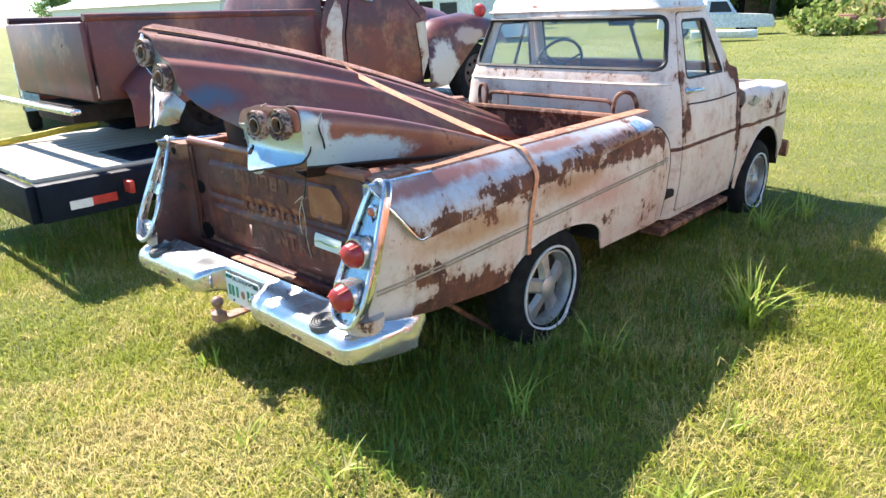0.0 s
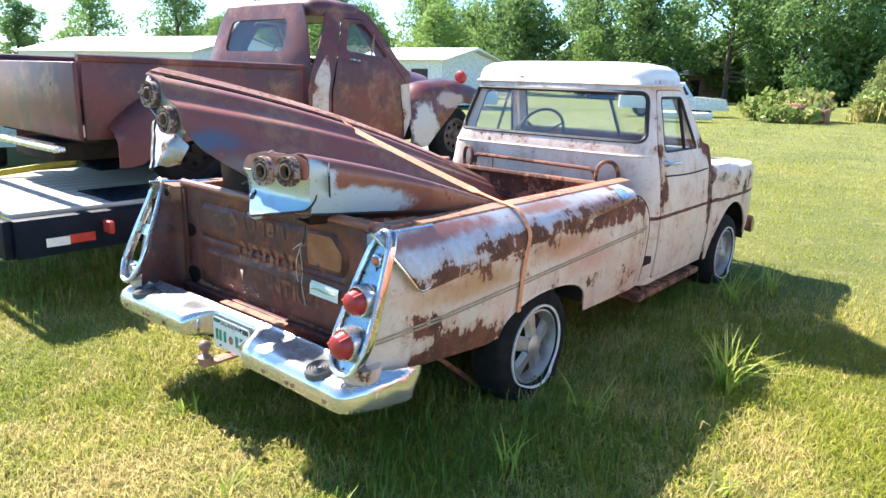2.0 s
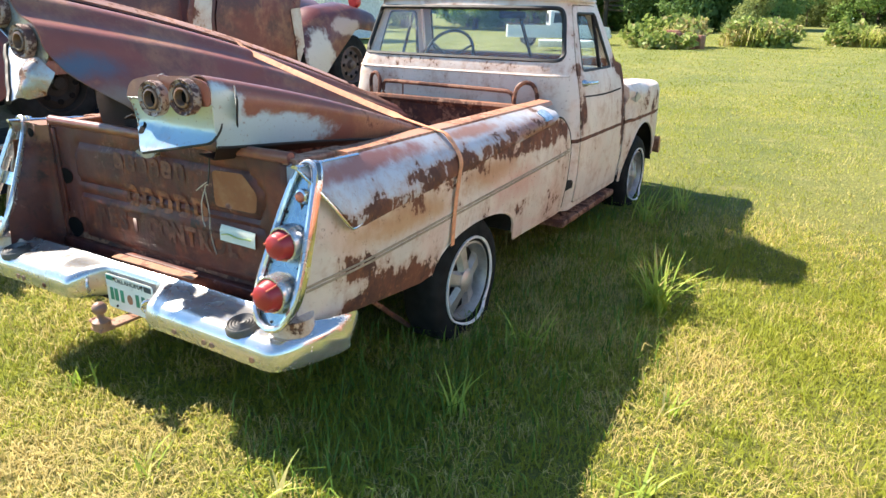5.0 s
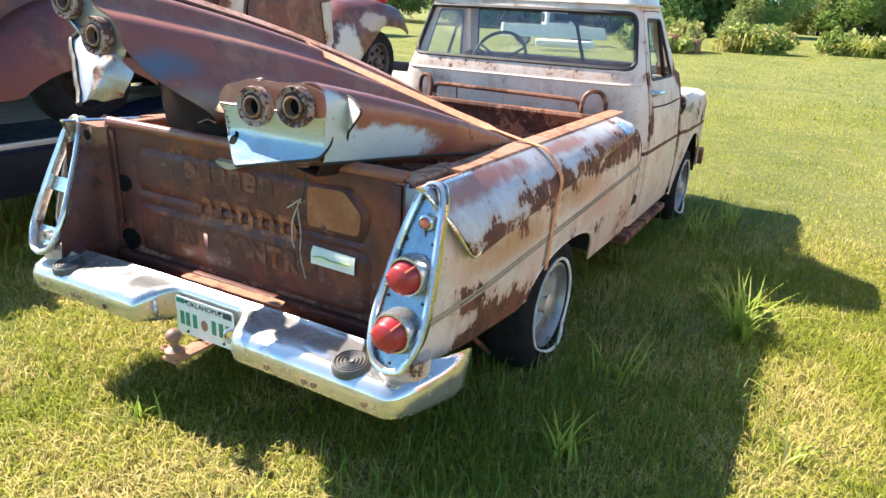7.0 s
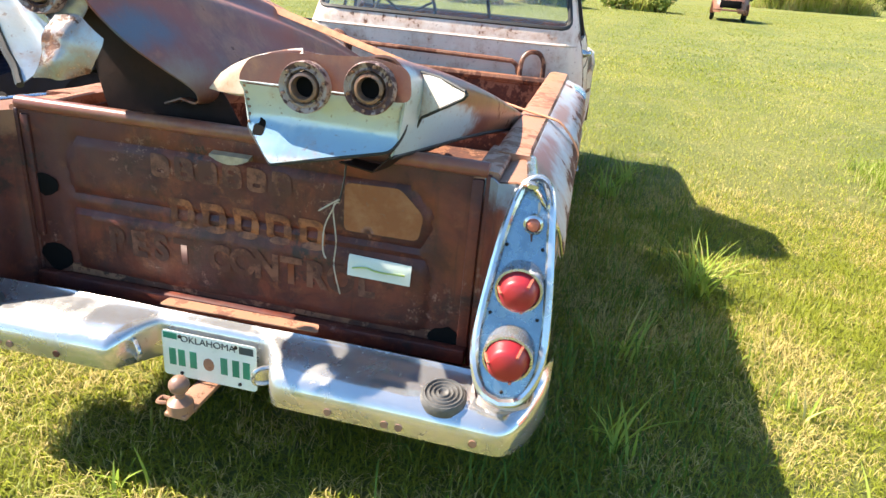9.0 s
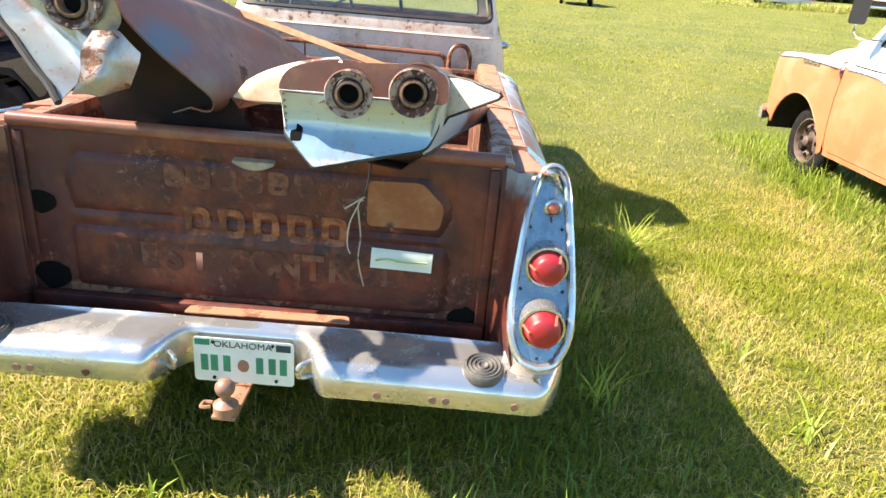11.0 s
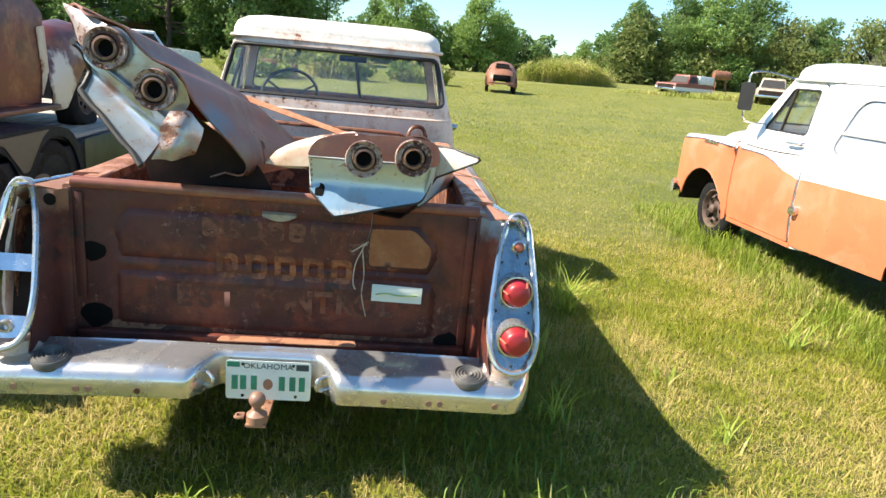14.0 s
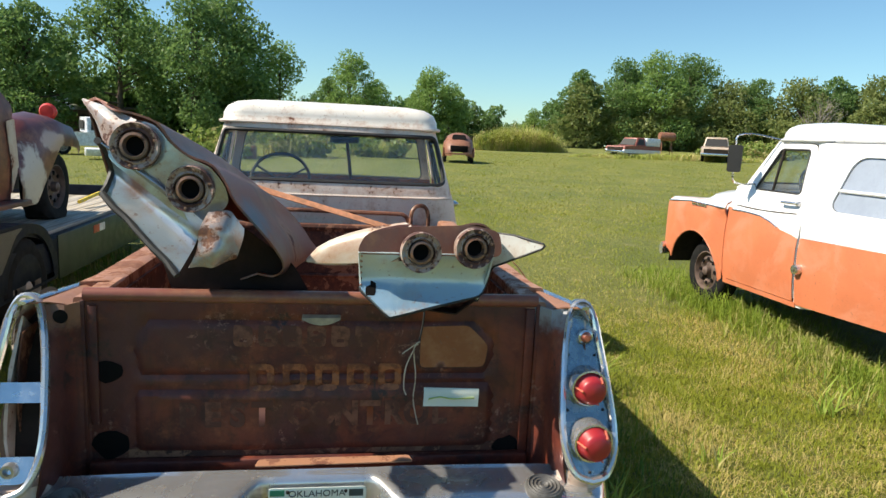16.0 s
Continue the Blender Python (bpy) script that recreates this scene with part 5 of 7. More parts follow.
bumper = part("rear_bumper", loft(rows), CHROME, pickup, "pitted chrome step bumper", smooth=50)
for s in (1, -1):
    m0 = Matrix.Translation((s * 0.722, -0.066, 0.588)) @ Matrix.Rotation(radians(11), 4, "X")
    prof = [(0, 0)]
    for r in (0.01, 0.022, 0.034, 0.046):
        prof += [(r, 0.016), (r + 0.004, 0.021), (r + 0.008, 0.016)]
    prof += [(0.056, 0.016), (0.062, 0.008), (0.062, -0.012), (0, -0.012)]
    part("step_pad", lathe([(0, 0.014)] + prof[1:], m0, 32), PAD, bumper, "round ribbed rubber step pad")
    # oval slot beside the plate
    m1 = Matrix.Translation((s * 0.212, -0.054, 0.535)) @ Matrix.Rotation(radians(s * 38), 4, "Z") @ Matrix.Rotation(math.pi / 2, 4, "X")
    el = [(0.042 * math.copysign(abs(math.cos(a)) ** 0.7, math.cos(a)), 0.026 * math.copysign(abs(math.sin(a)) ** 0.7, math.sin(a))) for a in np.linspace(0, 2 * math.pi, 25)[:-1]]
    part("slot_ring", tube([m1 @ Vector((u, v, 0.0)) for u, v in el], 0.007, 6, closed=True), CHROME, bumper)
    part("slot_hollow", sheet(el, lambda u, v: m1 @ Vector((u, v, -0.002)), (), 0.002, 0.05), DULL_CHROME, bumper)
    for x in (0.42, 0.58, 0.62, 0.82):
        part("bolt_hole", lathe([(0, 0), (0.011, 0), (0.011, 0.004), (0, 0.004)], Matrix.Translation((s * x, -0.1255, 0.512 - 0.005 * x)) @ Matrix.Rotation(math.pi / 2, 4, "X"), 10), BALL, bumper)
part("folded_strip", sheet(rounded([(-0.2, 0.058), (-0.19, 0.098), (0.30, 0.104), (0.31, 0.066)], 0.008, 2), lambda x, y: Vector((x, y, 0.628 + 0.1 * (y - 0.06))), (), 0.004, 0.06), RAIL, bumper, "tan rust-stained strip")
plate = part("license_plate", sheet(rounded([(-0.152, 0.436), (-0.152, 0.588), (0.152, 0.588), (0.152, 0.436)], 0.012, 3), lambda x, z: Vector((x + 0.002, -0.008 - 0.002, z)), (), 0.003, 0.05), PLATE, pickup, "white licence plate with green characters")
letters("state_word", "OKLAHOMA", 0.03, Matrix.Translation((0.0, -0.0125, 0.568)) @ FACE_BACK @ Matrix.Diagonal((1.05, 1, 1, 1)), INK, plate)
for x in (-0.118, -0.088, -0.05, 0.05, 0.088, 0.122):
    part("plate_bar", box(x - 0.011, x + 0.011, -0.0126, -0.0112, 0.474, 0.53), PLATE_INK, plate)
part("plate_emblem", sheet([(0.018 * math.cos(a), 0.497 + 0.022 * math.sin(a)) for a in np.linspace(0, 2 * math.pi, 13)[:-1]], lambda x, z: Vector((x, -0.0118, z)), (), 0.0008, 0.05), BALL, plate)
part("plate_tag", box(-0.145, -0.1, -0.0122, -0.0112, 0.562, 0.582), PLATE_INK, plate)
part("plate_tag", box(0.1, 0.145, -0.0122, -0.0112, 0.556, 0.58), INK, plate)
for x, z in ((-0.09, 0.575), (0.09, 0.575), (-0.09, 0.45), (0.1, 0.452)):
    part("plate_bolt", lathe([(0, 0), (0.006, 0), (0.005, 0.005), (0, 0.006)], Matrix.Translation((x, -0.0112, z)) @ Matrix.Rotation(math.pi / 2, 4, "X"), 8), DARK, plate)
hitch = part("hitch_ball", lathe([(0, 0), (0.036, 0), (0.036, 0.03), (0.03, 0.034), (0.014, 0.045), (0.014, 0.06), (0.024, 0.068), (0.029, 0.082), (0.028, 0.094), (0.018, 0.107), (0, 0.112)], Matrix.Translation((-0.015, -0.14, 0.42)), 20), BALL, pickup, "rusty tow ball")
bm = box(-0.05, 0.02, -0.17, 0.2, 0.41, 0.424, 0.004)
tube(bow([(-0.06, -0.14, 0.435), (-0.085, -0.145, 0.435), (-0.085, -0.12, 0.435), (-0.06, -0.12, 0.435)], 4), 0.006, 6, bm)
part("tow_bar", bm, BALL, hitch)
part("loose_rod", tube([(0.80, 0.52, 0.52), (0.72, 1.0, 0.16)], 0.012, 6), RUSTY, pickup)
# cargo rail behind the cab
bm = tube(bow([(-0.52, 2.535, 1.05), (-0.52, 2.535, 1.15), (-0.50, 2.535, 1.175), (-0.45, 2.535, 1.182), (0.0, 2.535, 1.178), (0.43, 2.535, 1.172), (0.49, 2.535, 1.165), (0.52, 2.535, 1.13), (0.52, 2.535, 1.05)], 6), 0.014, 8)
rail_ob = part("cargo_rail", bm, RUSTY, pickup, "brown pipe rail behind the cab")
for s in (1, -1):
    part("rail_hoop", tube(bow([(s * 0.54, 2.50, 1.05), (s * 0.54, 2.52, 1.17), (s * 0.565, 2.535, 1.218), (s * 0.60, 2.55, 1.232), (s * 0.64, 2.565, 1.218), (s * 0.665, 2.58, 1.16), (s * 0.665, 2.59, 1.05)], 6), 0.014, 8), RUSTY, rail_ob)
part("rail_rod", tube([(-0.35, 2.535, 1.18), (-0.35, 2.535, 1.06)], 0.006, 5), RUSTY, rail_ob)
# wires hanging at the tailgate
wires = thing("hanging_wire", "thin pale wires hanging down the rusty tailgate", "wire", (0.32, 0.18, 1.0))
bm = bmesh.new()
for a in ([(0.006, -0.006, 0.0), (-0.01, -0.01, -0.02), (0.0, -0.008, -0.12), (-0.005, -0.008, -0.2), (0.015, -0.005, -0.29)], [(-0.01, -0.01, -0.02), (-0.035, -0.012, -0.08), (-0.04, -0.01, -0.15), (-0.03, -0.01, -0.18)], [(-0.05, -0.02, -0.03), (0.0, -0.014, 0.005), (0.01, -0.014, 0.01)]):
    tube(bow(a, 5), 0.0025, 5, bm)
part("strand", bm, WIRE, wires)
part("dark_lead", tube(bow([(0.022, 0.0, 0.13), (0.018, -0.002, 0.07), (0.006, -0.006, 0.0)], 5), 0.0032, 6), RUBBER, wires, "black insulated lead")

# ---- loose fin panels in the bed ----


def pipe_socket(parent, at, way, r=0.065):
    """A flanged lamp socket that looks along way."""
    m0 = Matrix.Translation(at) @ Vector(way).to_track_quat("Z", "Y").to_matrix().to_4x4()
    fl = part("socket_flange", lathe([(r * 0.62, -0.03), (r, -0.03), (r * 1.03, -0.005), (r * 0.98, 0.006), (r * 0.8, 0.0), (r * 0.7, 0.004), (r * 0.64, -0.004)], m0, 30, closed=True), FLANGE, parent, "rusted flange ring")
    part("socket_pipe", lathe([(r * 0.40, -0.12), (r * 0.6, -0.12), (r * 0.6, 0.0), (r * 0.57, 0.006), (r * 0.46, 0.008), (r * 0.42, 0.002)], m0, 28, closed=True), SOCKET, fl)
    # Black plug just inside the mouth paints the pipe's dark depth.
    part("socket_hollow", lathe([(0, -0.1), (r * 0.41, -0.1), (r * 0.41, -0.02), (0, -0.02)], m0, 20), DEPTH_SHADE, fl)
    for k in range(6):
        a = 1.05 * k + 0.3
        part("flange_screw", lathe([(0, 0), (0.005, 0), (0.004, 0.006), (0, 0.007)], m0 @ Matrix.Translation((r * 0.86 * math.cos(a), r * 0.86 * math.sin(a), 0.0)), 7), BALL, fl)
    return m0


def spear(rear, origin, end, shrink, n=26, lift=0.0):
    """A tapering body panel: a rear outline in (offset vectors), swept to its tip."""
    rows = []
    for i in range(n + 1):
        t = i / n
        o = Vector(origin).lerp(Vector(end), t) + Vector((0, 0, lift * math.sin(math.pi * t)))
        k = shrink(t)
        row = []
        for p in rear:
            v = Vector(p)
            row.append(o + v * k)
        rows.append(row)
    return rows


big = thing("fin_panel", "large rusted maroon car tail fin panel with twin sockets", "car part", (0, 0, 0), "loose fin panels")
A, B = Vector((0.787, 0.0, -0.618)), Vector((0.618, 0.0, 0.787))
def at_ab(a, b, y=0.0):
    return A * a + B * b + Vector((0, y, 0))
prof = bow([at_ab(-0.285, -0.02, 0.12), at_ab(-0.27, 0.015, 0.1), at_ab(-0.2, 0.035, 0.0), at_ab(-0.155, 0.06), at_ab(-0.09, 0.082), at_ab(-0.03, 0.066), at_ab(0.03, 0.066), at_ab(0.09, 0.085), at_ab(0.15, 0.07), at_ab(0.2, 0.045), at_ab(0.3, 0.018, 0.04), at_ab(0.37, -0.012, 0.12), at_ab(0.43, -0.055, 0.23), at_ab(0.445, -0.095, 0.28), at_ab(0.43, -0.13, 0.31), at_ab(0.39, -0.15, 0.31)], 3)
O1, E1 = Vector((-0.43, -0.05, 1.575)), Vector((-0.14, 2.22, 1.0))
rows = spear(prof, O1, E1, lambda t: 1.0 - 0.72 * t ** 1.4, lift=0.06)
part("fin_skin", solid(loft(rows, closed=False), 0.006), LOOSE_BIG, big, "maroon rusted outer skin")
# ridge strip of paler paint along the top edge
strip = []
for i, r in enumerate(rows[:22]):
    strip.append([r[0] + Vector((0, 0, 0.012)), r[2] + B * 0.008, r[5] + B * 0.007])
part("ridge_strip", solid(loft(strip, closed=False), 0.004), RAIL, big, "paler strip along the ridge")
part("ridge_seam", tube([r[6] + B * 0.004 for r in rows[1:24]], 0.0045, 5), DEPTH_SHADE, big)
back = [r[0] for r in rows[:24]]
under = [r[0] + (r[-1] - r[0]) * 0.35 - B * 0.16 * (1 - i / 26) for i, r in enumerate(rows[:24])]
part("far_skin", solid(loft([back, under], closed=False), 0.005), LOOSE, big)
bm = loft([[r[-1], r[-1] - B * 0.05 * (1 - i / 26) - A * 0.03] for i, r in enumerate(rows[:24])], closed=False)
part("lower_flange", solid(bm, 0.005), LOOSE, big)
for c in (-0.09, 0.09):
    pipe_socket(big, O1 + at_ab(c, 0.0, -0.03), (0.02, -1, 0.05), 0.063)
face = rounded([(-0.17, 0.02), (-0.14, 0.05), (-0.09, 0.075), (-0.03, 0.06), (0.03, 0.06), (0.09, 0.078), (0.15, 0.062), (0.19, 0.03), (0.19, -0.03), (0.15, -0.085), (-0.13, -0.08), (-0.17, -0.03)], 0.02, 3)
part("rear_face", sheet(face, lambda a, b: O1 + at_ab(a, b, 0.004 + 0.6 * a * a), (), 0.004, 0.04), VALANCE, big)
# Added dark sheet: paints the shaded hollow behind the valance.
part("inner_brace", sheet(rounded([(-0.6, 1.5), (-0.34, 1.42), (-0.1, 1.24), (0.02, 1.02), (-0.42, 0.98), (-0.5, 1.15)], 0.03), lambda x, z: Vector((x, 0.3 + 0.25 * (x + 0.3) ** 2 + 0.02 * noise.noise(Vector((x * 5, z * 5, 2))), z)), (), 0.005, 0.05), CAVITY_SHADE, big, "added dark sheet standing for the shaded inside of the fin")
# pale valance below the sockets


def woven(ctrl, n=5, crumple=0.0, seed=0.0):
    """A smooth patch through a small net of points, with dents."""
    rows = [bow(r, n) for r in ctrl]
    cols = [bow(c, n) for c in zip(*rows)]
    return [[p + Vector((0.6, 1, 0.6)) * crumple * noise.noise(p * 14 + Vector((seed, 0, 0))) for p in c] for c in cols]


net = []
for u in (0.0, 0.35, 0.7, 1.0):
    col = []
    for t in (0.0, 0.25, 0.6, 0.88, 1.0):
        top = at_ab(-0.17, -0.05).lerp(at_ab(0.17, -0.045), u)
        low = at_ab(-0.09, -0.175, 0.05).lerp(at_ab(0.215, -0.19, -0.10), u)
        p = top.lerp(low, t)
        p.y += 0.10 * math.sin(math.pi * t) * (1 - 0.3 * u) - 0.025 * (1 - t)
        col.append(O1 + p)
    net.append(col)
grid = woven(net, 6, 0.005, 2.0)
part("valance", solid(loft(grid, closed=False), 0.004), VALANCE, big, "dented white and blue lower sheet", smooth=80)
left = [r[0] for r in grid]
part("valance_edge", tube(left + [p for p in grid[-1]], 0.010, 7), RUBBER, big)
flap = [[O1 + at_ab(0.14, 0.0, -0.04), O1 + at_ab(0.2, 0.045, -0.03), O1 + at_ab(0.28, 0.02, 0.02)], [O1 + at_ab(0.16, -0.06, -0.07), O1 + at_ab(0.23, -0.01, -0.08), O1 + at_ab(0.31, -0.02, 0.0)], [O1 + at_ab(0.2, -0.13, -0.09), O1 + at_ab(0.27, -0.09, -0.1), O1 + at_ab(0.33, -0.07, -0.02)], [O1 + at_ab(0.22, -0.19, -0.1), O1 + at_ab(0.28, -0.15, -0.08), O1 + at_ab(0.31, -0.11, -0.02)]]
part("bent_flap", solid(loft([[O1 + at_ab(0.235, -0.07, -0.04) + (p - O1 - at_ab(0.235, -0.07, -0.04)) * 0.72 for p in r] for r in woven(flap, 6, 0.02, 5.0)], closed=False), 0.004), FLAP, big, "bent scraped flap", smooth=60)
tip = [[O1 + at_ab(-0.3, -0.01, 0.11), O1 + at_ab(-0.3, -0.012, 0.11), O1 + at_ab(-0.3, -0.014, 0.11)], [O1 + at_ab(-0.22, 0.025, 0.04), O1 + at_ab(-0.21, 0.0, 0.02), O1 + at_ab(-0.21, -0.03, 0.04)], [O1 + at_ab(-0.13, 0.055, -0.01), O1 + at_ab(-0.13, 0.0, -0.02), O1 + at_ab(-0.14, -0.06, 0.0)]]
part("fin_tip", solid(loft(woven(tip, 5, 0.006, 1.0), closed=False), 0.004), FIN_TIP, big, "pointed fin tip with flaking paint", smooth=70)

small = thing("fin_panel", "smaller blue and rust car tail fin panel on the tailgate", "car part", (0, 0, 0), "loose fin panels")
O2, E2 = Vector((0.38, 0.05, 1.35)), Vector((0.70, 1.12, 1.115))
prof2 = bow([(-0.26, 0.0, -0.01), (-0.25, 0.0, 0.03), (-0.2, 0, 0.055), (-0.12, 0, 0.07), (-0.04, 0, 0.062), (0.02, 0, 0.062), (0.08, 0, 0.08), (0.125, 0, 0.075), (0.155, 0.0, 0.04), (0.155, 0.0, -0.02), (0.145, 0.01, -0.09), (0.128, 0.03, -0.15), (0.118, 0.035, -0.172)], 3)
rows2 = spear(prof2, O2, E2, lambda t: 1.0 - 0.8 * t ** 1.15, lift=0.02)
# Black edge tube; with the strip below it paints the shade under the fin.
part("lower_edge", tube([r[-1] for r in rows2[:24]], 0.008, 6), RUBBER, small)
part("fin_skin", solid(loft(rows2, closed=False), 0.006), LOOSE_SMALL, small, "rusted maroon outer skin")
# Dark strip below the edge in place of the shadowed cavity.
part("under_flange", solid(loft([[r[-1], r[-1] + Vector((-0.06, 0.035, -0.06 * (1 - i / 30))), r[-1] + Vector((-0.16, 0.05, -0.05 * (1 - i / 30)))] for i, r in enumerate(rows2[:25])], closed=False), 0.004), CAVITY_SHADE, small, "dark strip standing for the shade under the fin")
end_plate = rounded([(0.109, 1.338, 0.005), (0.12, 1.215, 0.01), (0.209, 1.143, 0.006), (0.505, 1.2, 0.02), (0.53, 1.25, 0.02), (0.54, 1.338, 0.01)], 0.02, 3)
def plate_skin(x, z):
    d = max(0.0, 1.345 - z) / 0.2
    bend = 0.045 * math.sin(math.pi * min(1.0, d * 1.05)) - 0.03 * d * d * min(1.0, max(0.0, (0.5 - x) / 0.3))
    return Vector((x, 0.018 + 0.03 * max(0, (x - 0.45) / 0.1) ** 2 + bend + 0.006 * noise.noise(Vector((x * 9, 0, z * 9))), z))
part("end_plate", sheet(end_plate, plate_skin, (), 0.006, 0.02), LOOSE_BLUE, small, "pale blue end plate")
part("plate_edge", tube([plate_skin(*p) + Vector((0, 0.004, -0.003)) for p in end_plate[4:20]], 0.006, 6), RUBBER, small)
for i in range(6):
    p = plate_skin(0.12, 1.325 - 0.019 * i)
    part("plate_rivet", lathe([(0, 0), (0.0045, 0), (0.0035, 0.003), (0, 0.004)], Matrix.Translation(p - Vector((0, 0.003, 0))) @ Matrix.Rotation(math.pi / 2, 4, "X"), 8), BALL, small)
tab = rounded([(0.135, 1.2), (0.165, 1.2), (0.168, 1.235), (0.15, 1.245), (0.15, 1.228), (0.135, 1.225)], 0.005, 2)
part("rusted_notch", sheet(tab, lambda x, z: plate_skin(x, z) - Vector((0, 0.004, 0)), (), 0.001, 0.02), DEPTH_SHADE, small, "rusted-through notch")
part("upper_end", sheet(rounded([(0.10, 1.33), (0.13, 1.395), (0.22, 1.415), (0.46, 1.428), (0.55, 1.41), (0.56, 1.33)], 0.03), lambda x, z: Vector((x, 0.025 + 0.1 * (z - 1.33), z)), (), 0.005, 0.04), LOOSE, small)
for x, z in ((0.298, 1.345), (0.464, 1.361)):
    pipe_socket(small, (x, -0.014, z), (0.05, -1, 0.02), 0.062)
rows = []
for t in np.linspace(0, 1, 10):
    c = Vector((0.26, 0.07, 1.335)).lerp(Vector((-0.05, 0.17, 1.28)), t)
    k = 0.085 * (1 - t ** 2.2) ** 0.6 + 0.004
    rows.append([c + Vector((-0.3 * 0.1 * math.cos(a) * (1 - t), 0.06 * math.cos(a) * (1 - 0.7 * t), k * math.sin(a))) for a in np.linspace(-0.5, math.pi + 0.2, 9)])
part("cream_end", solid(loft(rows, closed=False), 0.005), CREAM_END, small, "cream rounded end")
part("side_flap", solid(loft(woven([[Vector((0.53, 0.16, 1.388)), Vector((0.61, 0.09, 1.39)), Vector((0.69, 0.02, 1.374))], [Vector((0.53, 0.16, 1.30)), Vector((0.59, 0.11, 1.335)), Vector((0.688, 0.022, 1.366))], [Vector((0.53, 0.16, 1.225)), Vector((0.56, 0.135, 1.28)), Vector((0.686, 0.025, 1.36))]], 4, 0.003), closed=False), 0.004), LOOSE_WHITE, small, "bright white side flap")
part("flap_edge", tube([(0.53, 0.16, 1.222), (0.56, 0.135, 1.278), (0.686, 0.025, 1.358), (0.695, 0.017, 1.37), (0.69, 0.02, 1.376), (0.61, 0.09, 1.392), (0.53, 0.16, 1.391)], 0.004, 6), RUBBER, small)
# props on which the panels rest
bits = thing("scrap_metal", "dark heap of rusted scrap panels lying in the bed", "scrap", (0, 0, 0))
part("scrap_sheet", sheet(rounded([(-0.62, 0.26), (-0.6, 1.5), (0.55, 1.6), (0.62, 0.26)], 0.1), lambda x, y: Vector((x, y, 0.78 + 0.14 * noise.noise(Vector((x * 2.2, y * 2, 3))) + 0.05 * math.sin(9 * x))), (), 0.006, 0.07), RUSTY, bits)
part("scrap_prop", box(-0.35, 0.1, 0.3, 0.42, 0.62, 1.12, 0.03), RUSTY, bits)
part("scrap_prop", box(0.3, 0.6, 0.26, 0.36, 0.62, 1.14, 0.03), RUSTY, bits)

strap = thing("ratchet_strap", "faded orange tie-down strap stretched over the load", "strap", (0, 0, 0))
line = bow([(-0.74, 1.3, 1.12), (-0.74, 1.3, 1.16), (-0.62, 1.1, 1.36), (-0.47, 1.06, 1.485), (-0.3, 1.06, 1.435), (0.1, 1.06, 1.325), (0.5, 1.07, 1.215), (0.74, 1.07, 1.16), (0.83, 1.075, 1.142), (0.885, 1.075, 1.12), (0.955, 1.07, 1.03), (0.958, 1.06, 0.95), (0.955, 1.04, 0.85), (0.95, 1.03, 0.72), (0.945, 1.03, 0.62)], 6)
bm = bmesh.new()
rows = []
for i, p in enumerate(line):
    d = (line[min(i + 1, len(line) - 1)] - line[max(i - 1, 0)]).normalized()
    wdt = Vector((0, 0.6, 0.75)) * 0.015 if -0.6 < p.x < 0.6 and p.z > 1.16 else Vector((0, 1, 0)) * 0.015
    nn = d.cross(wdt).normalized() * 0.002
    rows.append([p + wdt + nn, p - wdt + nn, p - wdt - nn, p + wdt - nn])
part("webbing", loft(rows, bm=bm), STRAP, strap)

# ---- the orange and white panel truck ----
van = thing("panel_truck", "two-tone orange and white 1950s panel truck parked in tall grass", "truck", (4.77, 0.2, 0.08), turn=2.2)


def two_tone(y):
    """The height at which the orange ends: a sweep down behind the hood."""
    return curve_at((2.7, 2.82, 2.88, 3.0, 3.15, 3.3, 3.5, 3.775, 4.4, 4.95), (0.94, 0.95, 0.97, 0.985, 1.04, 1.075, 1.085, 1.085, 1.10, 1.06), y)


